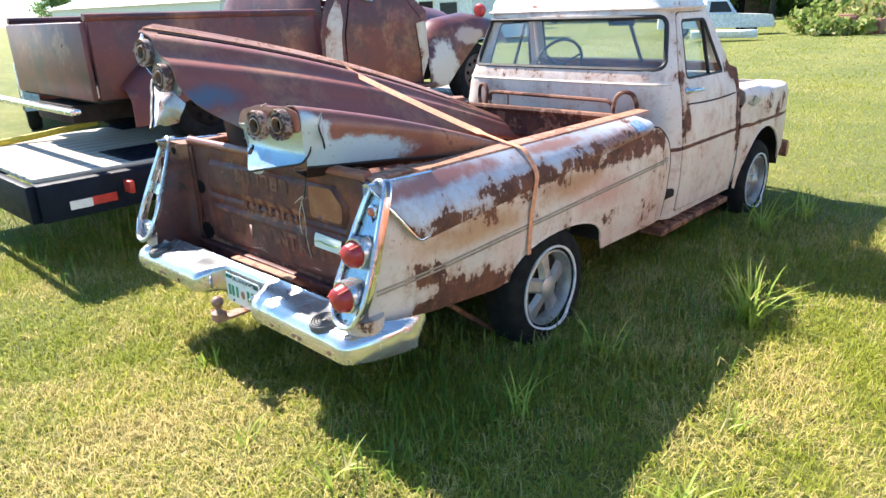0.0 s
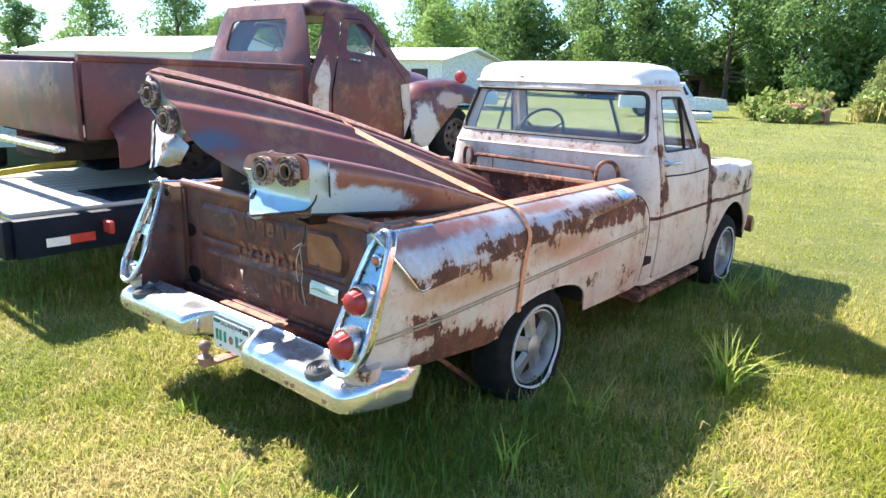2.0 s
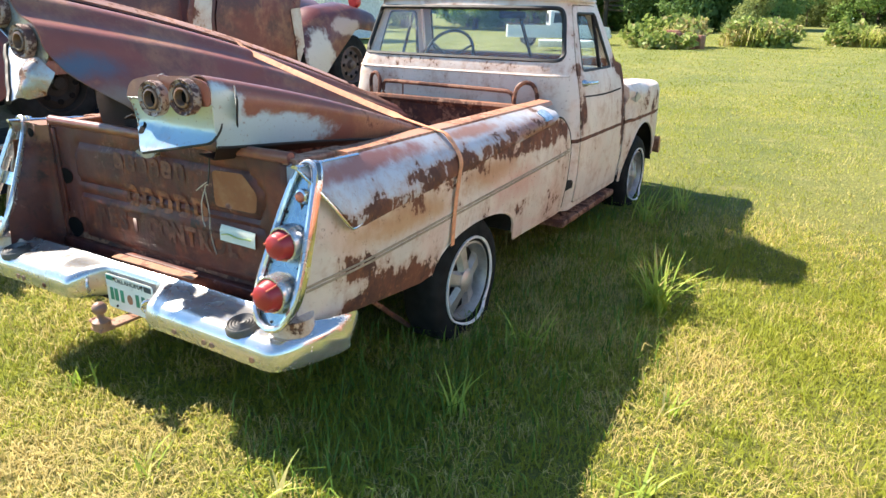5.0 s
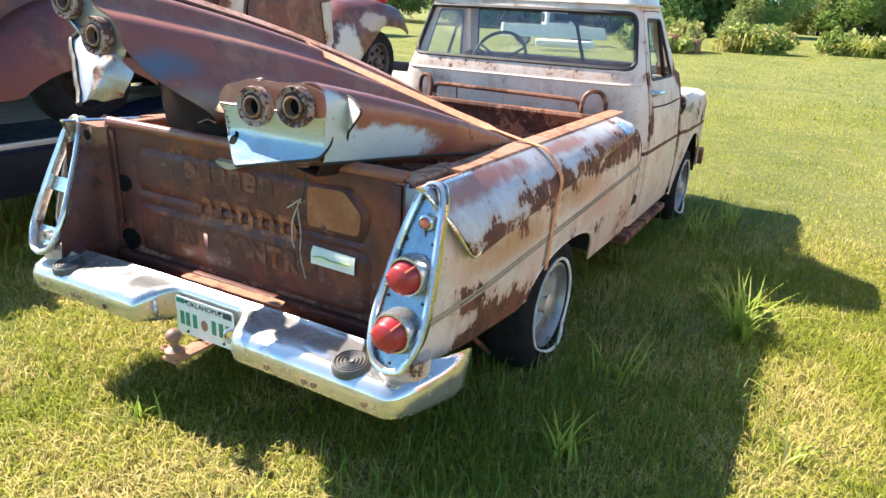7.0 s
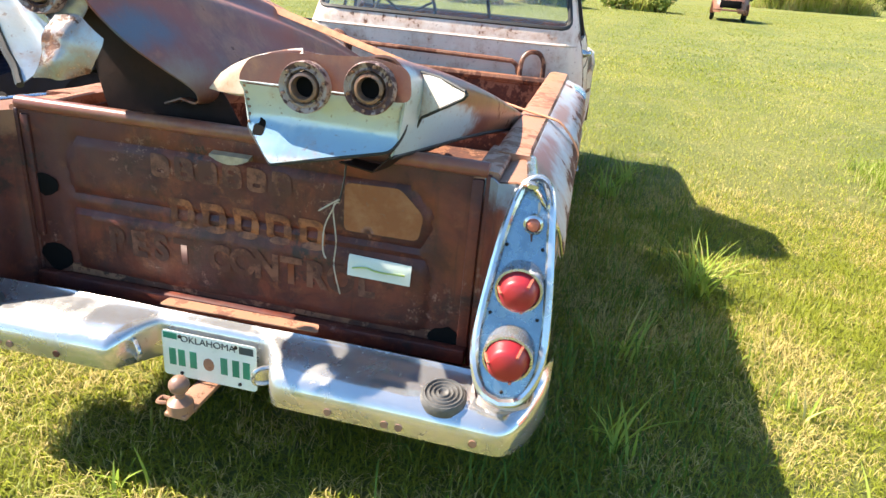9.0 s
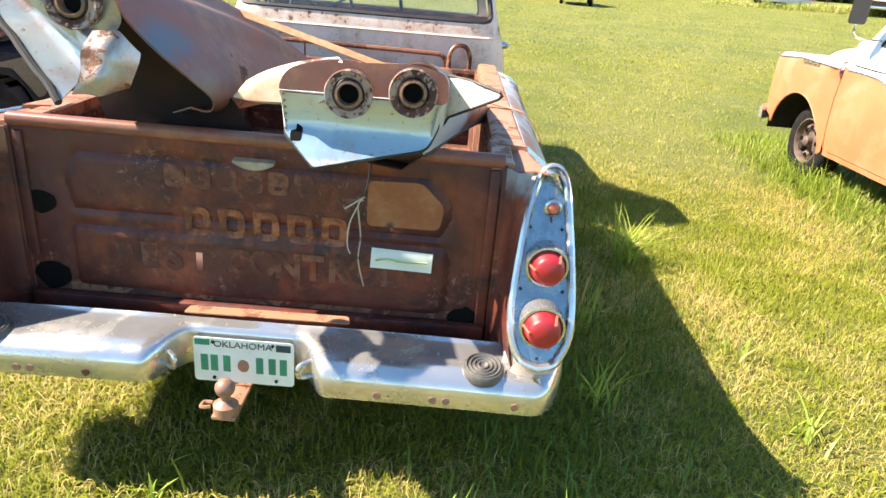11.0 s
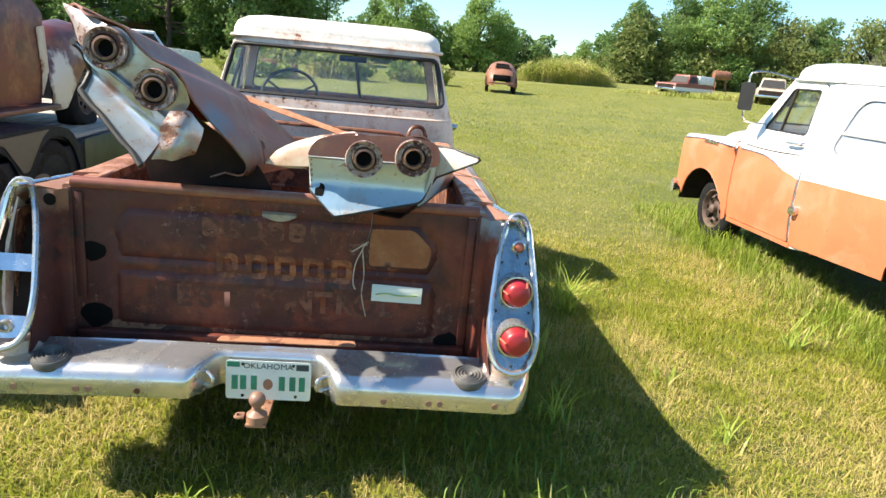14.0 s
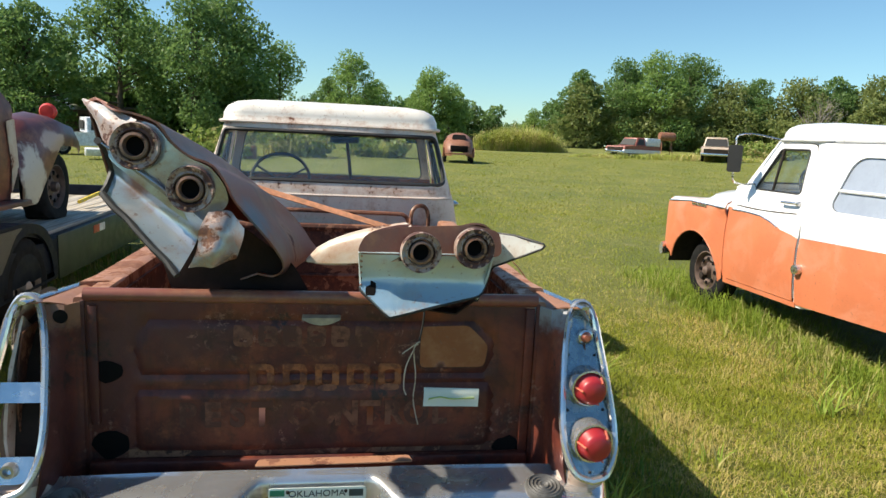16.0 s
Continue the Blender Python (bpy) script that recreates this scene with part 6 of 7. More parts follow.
cab_and_nose(van, ORANGE, WHITE, WHITE, rear_window=False, split=two_tone)
for s in (1, -1):
    skin = lambda y, z, s=s: Vector((s * (cab_x(z) + 0.004), y, z))
    low = [(2.765, 0.4), (2.765, 0.95), (2.2, 0.965), (1.2, 0.985), (0.2, 1.0), (0.2, 0.42), (0.85, 0.42)] + [(1.29 - 0.42 * math.cos(a), 0.42 + 0.36 * math.sin(a)) for a in np.linspace(0.05, math.pi - 0.05, 14)]
    part("body_lower", sheet(low, skin, (), 0.012, 0.08), ORANGE, van)
    win = rounded([(1.0, 1.2), (1.0, 1.62), (2.45, 1.62), (2.55, 1.2)], 0.12)
    part("body_upper", sheet([(2.765, 0.955), (2.885, 1.72), (0.3, 1.72), (0.2, 1.005)], skin, [win], 0.012, 0.08), WHITE, van)
    bw = part("side_window", sheet(win, lambda y, z, s=s: Vector((s * (cab_x(z) - 0.01), y, z)), (), 0.004, 0.2), REFLECTION_PANE, van, "side window with its pale reflection put into the colour")
    part("window_bar", tube([(s * (cab_x(1.36) + 0.004), 1.02, 1.36), (s * (cab_x(1.36) + 0.004), 2.5, 1.36)], 0.014, 6), WHITE, bw)
    wheel(van, (s * 0.80, 1.29, 0.345), s, 0.34, -0.26, rim=STEEL_RIM, spokes=0)
    wheel(van, (s * 0.70, 4.2, 0.40), s, 0.325, -0.32, white=False, rim=RUSTED_RIM, spokes=0)
    if s < 0:
        cap = Matrix.Translation((s * 0.905, 2.73, 0.70)) @ Matrix.Diagonal((s, 1, 1, 1)) @ ACROSS
        part("fuel_cap", lathe([(0, 0), (0.045, 0), (0.045, 0.03), (0.038, 0.05), (0, 0.055)], cap, 22), DULL_CHROME, van, "round chrome fuel cap")
        mir = part("mirror", sheet(rounded([(0, 0), (0, 0.24), (0.15, 0.24), (0.15, 0)], 0.025), lambda u, v: Vector((-1.03 - u * 0.6, 3.47 + 0.5 * u, 1.44 + v)), (), 0.03, 0.1), RUBBER, van, "black towing mirror")
        part("mirror_arm", tube(bow([(-0.72, 3.36, 1.74), (-0.95, 3.45, 1.78), (-1.07, 3.5, 1.76), (-1.075, 3.51, 1.66)], 6), 0.009, 6), DULL_CHROME, mir)
        part("mirror_arm", tube(bow([(-1.075, 3.51, 1.46), (-1.06, 3.52, 1.36), (-0.95, 3.52, 1.33), (-0.84, 3.5, 1.33), (-0.87, 3.45, 1.2)], 6), 0.009, 6), DULL_CHROME, mir)
        for k in range(5):
            part("hood_mark", box(-0.945, -0.94, 4.08 + 0.055 * k, 4.125 + 0.055 * k, 1.065, 1.088), DULL_CHROME, van, "raised chrome hood mark")
bm = loft([[(x * k, y, z) for x, z in rounded([(-0.72, 1.71), (-0.68, 1.86), (0.68, 1.86), (0.72, 1.71)], 0.14, 5)] for y, k in ((2.95, 1.0), (1.5, 1.0), (0.5, 0.99), (0.26, 0.95))])
part("body_roof", bm, WHITE, van)
part("body_back", box(-0.86, 0.86, 0.2, 0.23, 0.42, 1.72, 0.01), WHITE, van)
part("body_floor", box(-0.84, 0.84, 0.22, 2.7, 0.42, 0.46), DARK, van)

# ---- the flatbed trailer ----
trailer = thing("flatbed_trailer", "black tandem-axle flatbed trailer with plank deck carrying an old truck", "trailer", (0, 0, 0))
bm = bmesh.new()
for x in (-4.3, -2.22):
    box(x - 0.06, x + 0.06, -0.2, 7.4, 0.5, 0.76, 0.008, bm)
box(-4.3, -2.2, -0.26, -0.2, 0.5, 0.76, 0.008, bm)
box(-4.3, -2.2, 7.34, 7.4, 0.5, 0.76, 0.008, bm)
part("deck_frame", bm, BLACK, trailer)
part("side_beam", box(-2.165, -2.15, 3.75, 7.4, 0.42, 0.78, 0.006), GREEN_BEAM, trailer, "dark green side beam")
plank = box(0, 0.158, -0.18, 7.3, 0.755, 0.79, 0.006)
first = part("deck_plank", plank, WOOD, trailer)
first.location.x = -4.28
for i in range(1, 12):
    p = first.copy()
    scene.collection.objects.link(p)
    p.location.x = -4.28 + i * 0.168
for s in (-2.36, -4.16):
    rows = []
    for y, z in [(p.x, p.y) for p in bow([(0.9, 0.55, 0), (1.15, 0.8, 0), (1.6, 0.92, 0), (2.0, 0.95, 0), (2.7, 0.955, 0), (3.25, 0.94, 0), (3.55, 0.82, 0), (3.7, 0.53, 0)], 5)]:
        rows.append([(s - 0.16, y, z), (s + 0.2, y, z), (s + 0.21, y, z - 0.02), (s + 0.2, y, z - 0.1), (s - 0.16, y, z - 0.1)])
    part("wheel_fender", loft(rows), BLACK, trailer)
fan = [(p.x, p.y) for p in bow([(0.9, 0.55, 0), (1.15, 0.8, 0), (1.6, 0.92, 0), (2.0, 0.95, 0), (2.7, 0.955, 0), (3.25, 0.94, 0), (3.55, 0.82, 0), (3.7, 0.53, 0)], 5)] + [(3.68, 0.45), (0.9, 0.45)]
cuts = [[(c + 0.42 * math.cos(a), 0.46 + 0.41 * math.sin(a)) for a in np.linspace(0.03, math.pi - 0.03, 14)] for c in (2.26, 3.2)]
part("fender_skirt", sheet(fan, lambda y, z: Vector((-2.142, y, z)), cuts, 0.006, 0.08), BLACK, trailer, "black fender skirt")
part("tread_band", sheet(rounded([(2.45, 0.88), (2.68, 0.66), (2.76, 0.66), (2.98, 0.88), (3.1, 0.93), (2.2, 0.93)], 0.03), lambda y, z: Vector((-2.134, y, z)), (), 0.003, 0.08), DIAMOND, trailer, "worn diamond plate band")
for y in (2.26, 3.2):
    for s in (1, -1):
        wheel(trailer, (-3.26 + s * 1.0, y, 0.47), s, 0.37, -0.365, white=False, rim=STEEL_RIM, spokes=0)
part("tail_lamp", box(-2.2, -2.06, 0.36, 0.4, 0.61, 0.70, 0.01), RED_TAPE, trailer, "red tail lamp")
part("reflector_strip", box(-2.166, -2.153, -0.02, 0.13, 0.56, 0.62), WHITE_TAPE, trailer)
part("reflector_strip", box(-2.166, -2.153, 0.13, 0.30, 0.565, 0.625), RED_TAPE, trailer)
part("reflector_strip", box(-2.152, -2.146, 4.55, 4.7, 0.68, 0.75), RED_TAPE, trailer)
part("reflector_strip", box(-2.152, -2.146, 4.7, 4.85, 0.68, 0.75), WHITE_TAPE, trailer)
bm = box(-3.5, -3.0, 7.4, 8.9, 0.5, 0.62, 0.01)
part("tongue", bm, BLACK, trailer)
part("tie_strap", tube(bow([(-2.6, 5.5, 0.86), (-2.5, 6.3, 0.93), (-2.3, 7.2, 0.82)]), 0.02, 6), YELLOW, trailer, "yellow tie-down strap")
part("tie_chain", tube(bow([(-3.9, 0.9, 0.9), (-4.0, 0.3, 0.83), (-4.05, -0.15, 0.8)]), 0.03, 6), YELLOW, trailer, "yellow strap")
part("front_rail", box(-4.3, -2.16, 6.9, 6.95, 0.79, 0.92, 0.01), BLACK, trailer)
part("deck_plate", box(-2.9, -2.3, 0.5, 1.7, 0.792, 0.80), BLACK, trailer)

# ---- the old rusted truck on the trailer ----
old = thing("old_truck", "burnt-maroon rusted 1940s pickup truck tied on a trailer", "pickup truck", (-3.41, 0, 0.0))
OZ, OX = (0.98, 1.3, 1.7, 1.92, 2.2, 2.42), (0.86, 0.90, 0.9, 0.86, 0.76, 0.64)
ox = lambda z: curve_at(OZ, OX, z)
rake = lambda z: 0.32 * max(0.0, z - 1.6)
for s in (1, -1):
    skin = lambda y, z, s=s: Vector((s * ox(z), y + rake(z), z))
    proud = lambda y, z, s=s: Vector((s * (ox(z) + 0.012), y + rake(z), z))
    part("cab_side", sheet(rounded([(2.5, 1.0), (2.5, 1.8), (2.68, 2.4, 0.12), (3.2, 2.4, 0.12), (3.66, 1.9), (3.86, 1.78), (3.86, 1.0)], 0.04), skin, [rounded([(2.78, 1.04), (2.78, 1.8), (2.84, 2.3), (3.16, 2.3), (3.6, 1.86), (3.8, 1.7), (3.8, 1.04)], 0.05)], 0.014, 0.08), BURNT, old)
    gl = rounded([(2.9, 1.98), (2.93, 2.24), (3.14, 2.26), (3.48, 1.93)], 0.05)
    d = part("door", sheet(rounded([(2.79, 1.05), (2.79, 1.8), (2.85, 2.29), (3.155, 2.29), (3.59, 1.85), (3.79, 1.69), (3.79, 1.05)], 0.05), proud, [gl], 0.012, 0.07), BURNT, old)
    part("window_glass", sheet(gl, lambda y, z, s=s: Vector((s * (ox(z) - 0.01), y + rake(z), z)), (), 0.003, 0.2), GLASS, d)
    part("window_divider", tube([proud(3.29, 2.16), proud(3.25, 1.96)], 0.012, 6), BALL, d)
    part("door_handle", tube([proud(2.92, 1.90) + Vector((s * 0.03, 0, 0)), proud(3.06, 1.885) + Vector((s * 0.035, 0, 0))], 0.011, 6), DULL_CHROME, d)
    part("pillar_patch", sheet(rounded([(2.53, 1.05), (2.55, 1.75), (2.66, 1.95), (2.74, 1.7), (2.74, 1.05)], 0.05), lambda y, z, s=s: Vector((s * (ox(z) + 0.01), y + rake(z), z)), (), 0.003, 0.08), BURNT_PATCH, old, "scorched pale patch")
    part("cowl_patch", sheet(rounded([(3.82, 1.1), (3.72, 1.66), (3.86, 1.68), (3.9, 1.3)], 0.02), lambda y, z, s=s: Vector((s * (ox(z) + 0.03), y, z)), (), 0.004, 0.08), BURNT_PATCH, old, "pale grey cowl panel")
    # front fender: a round pontoon over the wheel
    rows = []
    for y in np.linspace(3.88, 5.3, 20):
        t = (y - 3.88) / 1.42
        top = curve_at((0, 0.25, 0.6, 0.85, 1.0), (1.44, 1.68, 1.74, 1.68, 1.46), t)
        low = curve_at((0, 0.2, 0.32, 0.6, 0.86, 0.95, 1.0), (0.98, 0.98, 1.14, 1.47, 1.43, 1.38, 1.36), t)
        o = 0.95 - 0.25 * max(0.0, t - 0.85) ** 1.5 * 4
        rows.append([(s * o, y, low), (s * (o + 0.01), y, low + 0.35 * (top - low)), (s * (o - 0.03), y, low + 0.75 * (top - low)), (s * (o - 0.13), y, top - 0.02), (s * (o - 0.3), y, top + 0.01), (s * 0.45, y, top - 0.04)])
    part("front_fender", solid(loft(rows, closed=False), 0.006), FENDER, old, "rust and white front fender", smooth=60)
    part("fender_skirt", box(min(s * 0.3, s * 0.34), max(s * 0.3, s * 0.34), 4.0, 5.3, 1.0, 1.6), DARK, old)
    part("bed_side", box(min(s * 0.82, s * 0.86), max(s * 0.82, s * 0.86), 0.47, 2.48, 1.22, 1.8, 0.012), BURNT, old)
    part("bed_rail", tube([(s * 0.85, 0.45, 1.81), (s * 0.85, 2.48, 1.80)], 0.03, 8), BURNT, old)
    rows = []
    for y in np.linspace(0.62, 1.95, 16):
        t = (y - 0.62) / 1.33
        top = 1.1 + 0.52 * math.sin(math.pi * min(1, max(0, 0.06 + 0.88 * t))) ** 0.6
        rows.append([(s * 0.86, y, top + 0.01), (s * 0.96, y, top - 0.01), (s * 1.02, y, top - 0.09), (s * 1.02, y, max(1.02, top - 0.42))])
    part("rear_fender", solid(loft(rows, closed=False), 0.006), BURNT, old, smooth=60)
    wheel(old, (s * 0.86, 1.28, 1.13), s, 0.34, -0.335, white=False, rim=DARK, spokes=0)
    wheel(old, (s * 0.8, 4.72, 1.08), s, 0.33, -0.285, white=False, rim=RUSTED_RIM, spokes=0)
    part("running_board", box(min(s * 0.8, s * 1.0), max(s * 0.8, s * 1.0), 1.95, 3.95, 1.0, 1.04, 0.01), BURNT, old)
pane = rounded([(-0.5, 1.95), (-0.47, 2.26), (0.47, 2.26), (0.5, 1.95)], 0.08)
bk = part("cab_back", sheet([(-ox(z) + 0.02, z) for z in np.linspace(1.0, 2.4, 9)] + [(ox(z) - 0.02, z) for z in np.linspace(2.4, 1.0, 9)], lambda x, z: Vector((x, 2.5 + 0.3 * max(0, z - 1.85) + 0.12 * max(0.0, abs(x) - 0.55) ** 2 * 6, z)), [pane], 0.02, 0.08), BURNT, old)
part("rear_glass", sheet(pane, lambda x, z: Vector((x, 2.505 + 0.3 * max(0, z - 1.85), z)), (), 0.003, 0.2), GLASS, bk)
base = rounded([(-0.7, 2.74), (0.7, 2.74), (0.68, 3.5), (-0.68, 3.5)], 0.24, 6)
part("roof", loft([[(x * k, 3.12 + (y - 3.12) * k, z) for x, y in base] for k, z in ((0.98, 2.3), (1.0, 2.36), (0.97, 2.42), (0.88, 2.46), (0.7, 2.485), (0.4, 2.495))]), BURNT, old, smooth=60)
fr = lambda u, z: Vector((u, 3.78 - 0.75 * (z - 1.9) - 0.15 * u * u, z))
hole = rounded([(-0.62, 1.94), (-0.52, 2.3), (0.52, 2.3), (0.62, 1.94)], 0.06)
wf = part("windscreen_frame", sheet([(-0.8, 1.86), (-0.64, 2.4), (0.64, 2.4), (0.8, 1.86)], fr, [hole], 0.03, 0.1), BURNT, old)
part("windscreen_glass", sheet(hole, fr, (), 0.003, 0.2), GLASS, wf)
rows = []
for y, w, z in ((3.6, 0.8, 1.9), (3.9, 0.74, 1.9), (4.4, 0.6, 1.88), (4.9, 0.46, 1.8), (5.2, 0.36, 1.66), (5.3, 0.3, 1.5)):
    rows.append([(w * math.cos(a), y, 1.3 + (z - 1.3) * abs(math.sin(a)) ** 0.6) for a in np.linspace(0, math.pi, 15)])
part("hood", loft(rows, closed=False), BURNT, old, smooth=60)
part("tailgate", box(-0.84, 0.84, 0.42, 0.46, 1.22, 1.78, 0.012), BURNT, old)
part("bed_floor", box(-0.84, 0.84, 0.46, 2.48, 1.2, 1.24), DARK, old)
part("rear_bumper", box(-0.95, 0.95, 0.2, 0.28, 1.15, 1.19, 0.01), DULL_CHROME, old)
part("chassis_frame", box(-0.4, 0.4, 0.4, 5.2, 1.02, 1.16, 0.01), DARK, old)
part("cab_floor", box(-0.8, 0.8, 2.55, 3.8, 1.02, 1.06), DARK, old)
part("seat", box(-0.7, 0.7, 2.6, 2.8, 1.3, 1.85, 0.05), SEAT, old)
part("round_lamp", lathe([(0, -0.05), (0.07, -0.04), (0.08, 0.0), (0.06, 0.03), (0, 0.035)], Matrix.Translation((0.76, 4.95, 1.76)) @ Matrix.Rotation(math.pi / 2, 4, "X"), 18), RED_TAPE, old, "round red fender lamp")
part("lamp_stalk", tube([(0.76, 4.95, 1.65), (0.76, 4.95, 1.76)], 0.012, 6), DARK, old)

# ---- vehicles across the field ----


def far_pickup(name, label, at, turn, body, lower, roof=None, length=5.2):
    t = thing(name, label, "pickup truck", (*at, ground_z(*at)), "vehicles in the field", turn=turn)
    L = length / 2
    side = [(-L, 0.45), (-L, 1.02), (-0.45, 1.04), (-0.35, 1.05), (1.0, 1.06), (L - 0.1, 0.98), (L, 0.8), (L, 0.45)]
    rows = [[(x, y, z) for y, z in side] for x in (-0.95, -0.99, 0.99, 0.95)]
    part("body", loft(rows), body, t, smooth=30)
    part("lower_body", loft([[(x, y, z) for y, z in ((-L - 0.01, 0.42), (-L - 0.01, 0.72), (L + 0.01, 0.72), (L + 0.01, 0.42))] for x in (-1.0, 1.0)]), lower, t)
    cabin = lambda k, z: [(x * k, y, z) for x, y in rounded([(-0.85, -0.5), (0.85, -0.5), (0.82, 0.95 if z < 1.3 else 0.55), (-0.82, 0.95 if z < 1.3 else 0.55)], 0.12, 3)]
    part("cab", loft([cabin(1.08, 1.0), cabin(1.06, 1.1), cabin(0.9, 1.7), cabin(0.8, 1.76)]), roof or body, t)
    part("windscreen", loft([[(-0.78, 0.99, 1.12), (0.78, 0.99, 1.12)], [(-0.66, 0.62, 1.64), (0.66, 0.62, 1.64)]], closed=False), RUBBER, t)
    for s in (1, -1):
        part("side_window", loft([[(s * 0.90, -0.3, 1.14), (s * 0.89, 0.75, 1.14)], [(s * 0.8, -0.25, 1.62), (s * 0.79, 0.45, 1.62)]], closed=False), RUBBER, t)
        part("rear_window", box(-0.6, 0.6, -0.56, -0.54, 1.2, 1.6), RUBBER, t) if s > 0 else None
        for y in (-1.5, 1.55):
            wheel(t, (s * 0.85, y, 0.36), s, 0.36, None, white=False, rim=STEEL_RIM, spokes=0)
    part("bed_well", box(-0.8, 0.8, -L + 0.1, -0.6, 1.0, 1.062), DARK, t)
    part("grille", box(-0.8, 0.8, L - 0.02, L + 0.02, 0.6, 0.9), DARK, t)
    part("front_bumper", box(-0.98, 0.98, L, L + 0.1, 0.45, 0.6, 0.02), DULL_CHROME, t)
    return t


far_pickup("white_pickup", "white pickup truck parked under the trees", (-11.6, 33.5), -62, FAR_WHITE, FAR_WHITE)
low_boat = thing("flat_trailer", "low white flat trailer beside the white pickup", "trailer", (-9.0, 28.0, ground_z(-9.0, 28.0)), turn=-70)
low_boat.scale = (0.75, 0.75, 0.75)
part("hull", loft([[(x * k, y, z) for x, y in rounded([(-0.8, -1.5), (0.8, -1.5), (0.7, 1.2), (0.2, 1.9), (-0.2, 1.9), (-0.7, 1.2)], 0.2, 3)] for k, z in ((0.8, 0.2), (1.0, 0.35), (1.05, 0.55), (0.9, 0.6))]), FAR_WHITE, low_boat)
far_pickup("tan_pickup", "worn tan and dark pickup truck in the far grass", (31.6, 52), 150, FAR_TAN, FAR_TAN, FAR_TAN).scale = (1.15, 1.15, 1.15)
two = far_pickup("red_white_pickup", "faded maroon and white pickup truck in the far grass", (25.6, 55), 120, FAR_MAROON, FAR_WHITE)
part("camper_shell", box(-0.95, 0.95, -2.6, -0.55, 1.05, 1.75, 0.08), FAR_WHITE, two, "pale blue-white camper top")
tank = thing("fuel_tank", "rusty cylindrical tank on a stand", "tank", (30.6, 59, ground_z(30.6, 59)))
tank.scale = (0.72, 0.72, 0.8)
part("drum", lathe([(0, -1.1), (0.45, -1.05), (0.5, -0.9), (0.5, 0.9), (0.45, 1.05), (0, 1.1)], Matrix.Translation((0, 0, 2.4)) @ Matrix.Rotation(math.pi / 2, 4, "Y"), 20), FAR_RUST, tank)
for x in (-0.8, 0.8):
    part("stand_leg", tube([(x, -0.4, 0), (x * 0.8, 0, 2.0)], 0.05, 6), FAR_RUST, tank)
    part("stand_leg", tube([(x, 0.4, 0), (x * 0.8, 0, 2.0)], 0.05, 6), FAR_RUST, tank)
beetle = thing("beetle_car", "rusted-out small rounded car standing in the field", "car", (6.95, 37.5, ground_z(7, 37.5)), "vehicles in the field", turn=-8)
beetle.scale = (1.15, 1.1, 1.12)
rows = []
for y, w, z in ((-1.95, 0.3, 0.62), (-1.85, 0.52, 0.9), (-1.5, 0.62, 1.12), (-1.0, 0.66, 1.36), (-0.4, 0.68, 1.5), (0.2, 0.68, 1.5), (0.6, 0.66, 1.36), (0.85, 0.66, 1.02), (1.5, 0.56, 0.92), (1.95, 0.3, 0.6)):
    rows.append([(w * 1.12 * math.cos(a) if math.sin(a) < 0.5 else w * 1.12 * math.cos(a), y, 0.35 + (z - 0.35) * abs(math.sin(a)) ** 0.5) for a in np.linspace(0, math.pi, 15)])
part("body", solid(loft(rows, closed=False), 0.01), FAR_RUST, beetle, smooth=60)
part("engine_bay", box(-0.42, 0.42, -1.98, -1.8, 0.55, 0.86, 0.04), DEPTH_SHADE, beetle, "open engine bay")
part("rear_window", sheet(rounded([(-0.36, 1.14), (-0.3, 1.36), (0.3, 1.36), (0.36, 1.14)], 0.08), lambda x, z: Vector((x, -1.44 + 1.5 * (z - 1.14), z + 0.03)), (), 0.02, 0.1), DEPTH_SHADE, beetle)
for s in (1, -1):
    part("fender", loft([[(s * (0.55 + 0.22 * math.sin(b)), -1.25 + 0.5 * math.cos(a) * (0.6 + 0.4 * math.sin(b)), 0.3 + 0.5 * math.sin(a) * (0.6 + 0.4 * math.sin(b))) for a in np.linspace(0, math.pi, 10)] for b in (0.1, 0.6, 1.1, 1.57)], closed=False), FAR_RUST, beetle)
    part("side_window", box(min(s * 0.66, s * 0.7), max(s * 0.66, s * 0.7), -0.6, 0.5, 1.05, 1.35, 0.01), DEPTH_SHADE, beetle)
    for y in (-1.2, 1.2):
        wheel(beetle, (s * 0.66, y, 0.31), s, 0.31, None, white=False, rim=STEEL_RIM, spokes=0, width=0.14)
part("rear_bumper", box(-0.7, 0.7, -2.05, -1.98, 0.42, 0.5, 0.01), FAR_RUST, beetle)
sedan = thing("pale_blue_car", "pale blue sedan parked behind the trailer", "car", (-11.5, 3.4, ground_z(-11, 3)), turn=75)
rows = [[(x, y, z) for y, z in ((-2.3, 0.4), (-2.35, 0.75), (-1.6, 0.95), (-1.0, 1.0 + h), (-0.5, 1.0 + h * 1.8), (0.4, 1.0 + h * 1.8), (1.0, 1.0 + h * 0.4), (1.9, 0.92), (2.25, 0.75), (2.25, 0.4))] for x, h in ((-0.92, 0.0), (-0.88, 0.02), (-0.7, 0.22), (0.7, 0.22), (0.88, 0.02), (0.92, 0.0))]
part("body", loft(rows), CAR_BLUE, sedan)
for s in (1, -1):
    part("side_window", loft([[(s * 0.86, -1.0, 1.02), (s * 0.86, 0.9, 1.02)], [(s * 0.74, -0.6, 1.34), (s * 0.74, 0.45, 1.34)]], closed=False), RUBBER, sedan)
    for y in (-1.4, 1.4):
        wheel(sedan, (s * 0.82, y, 0.32), s, 0.32, None, white=False, rim=STEEL_RIM, spokes=0)

# ---- sheds and house ----


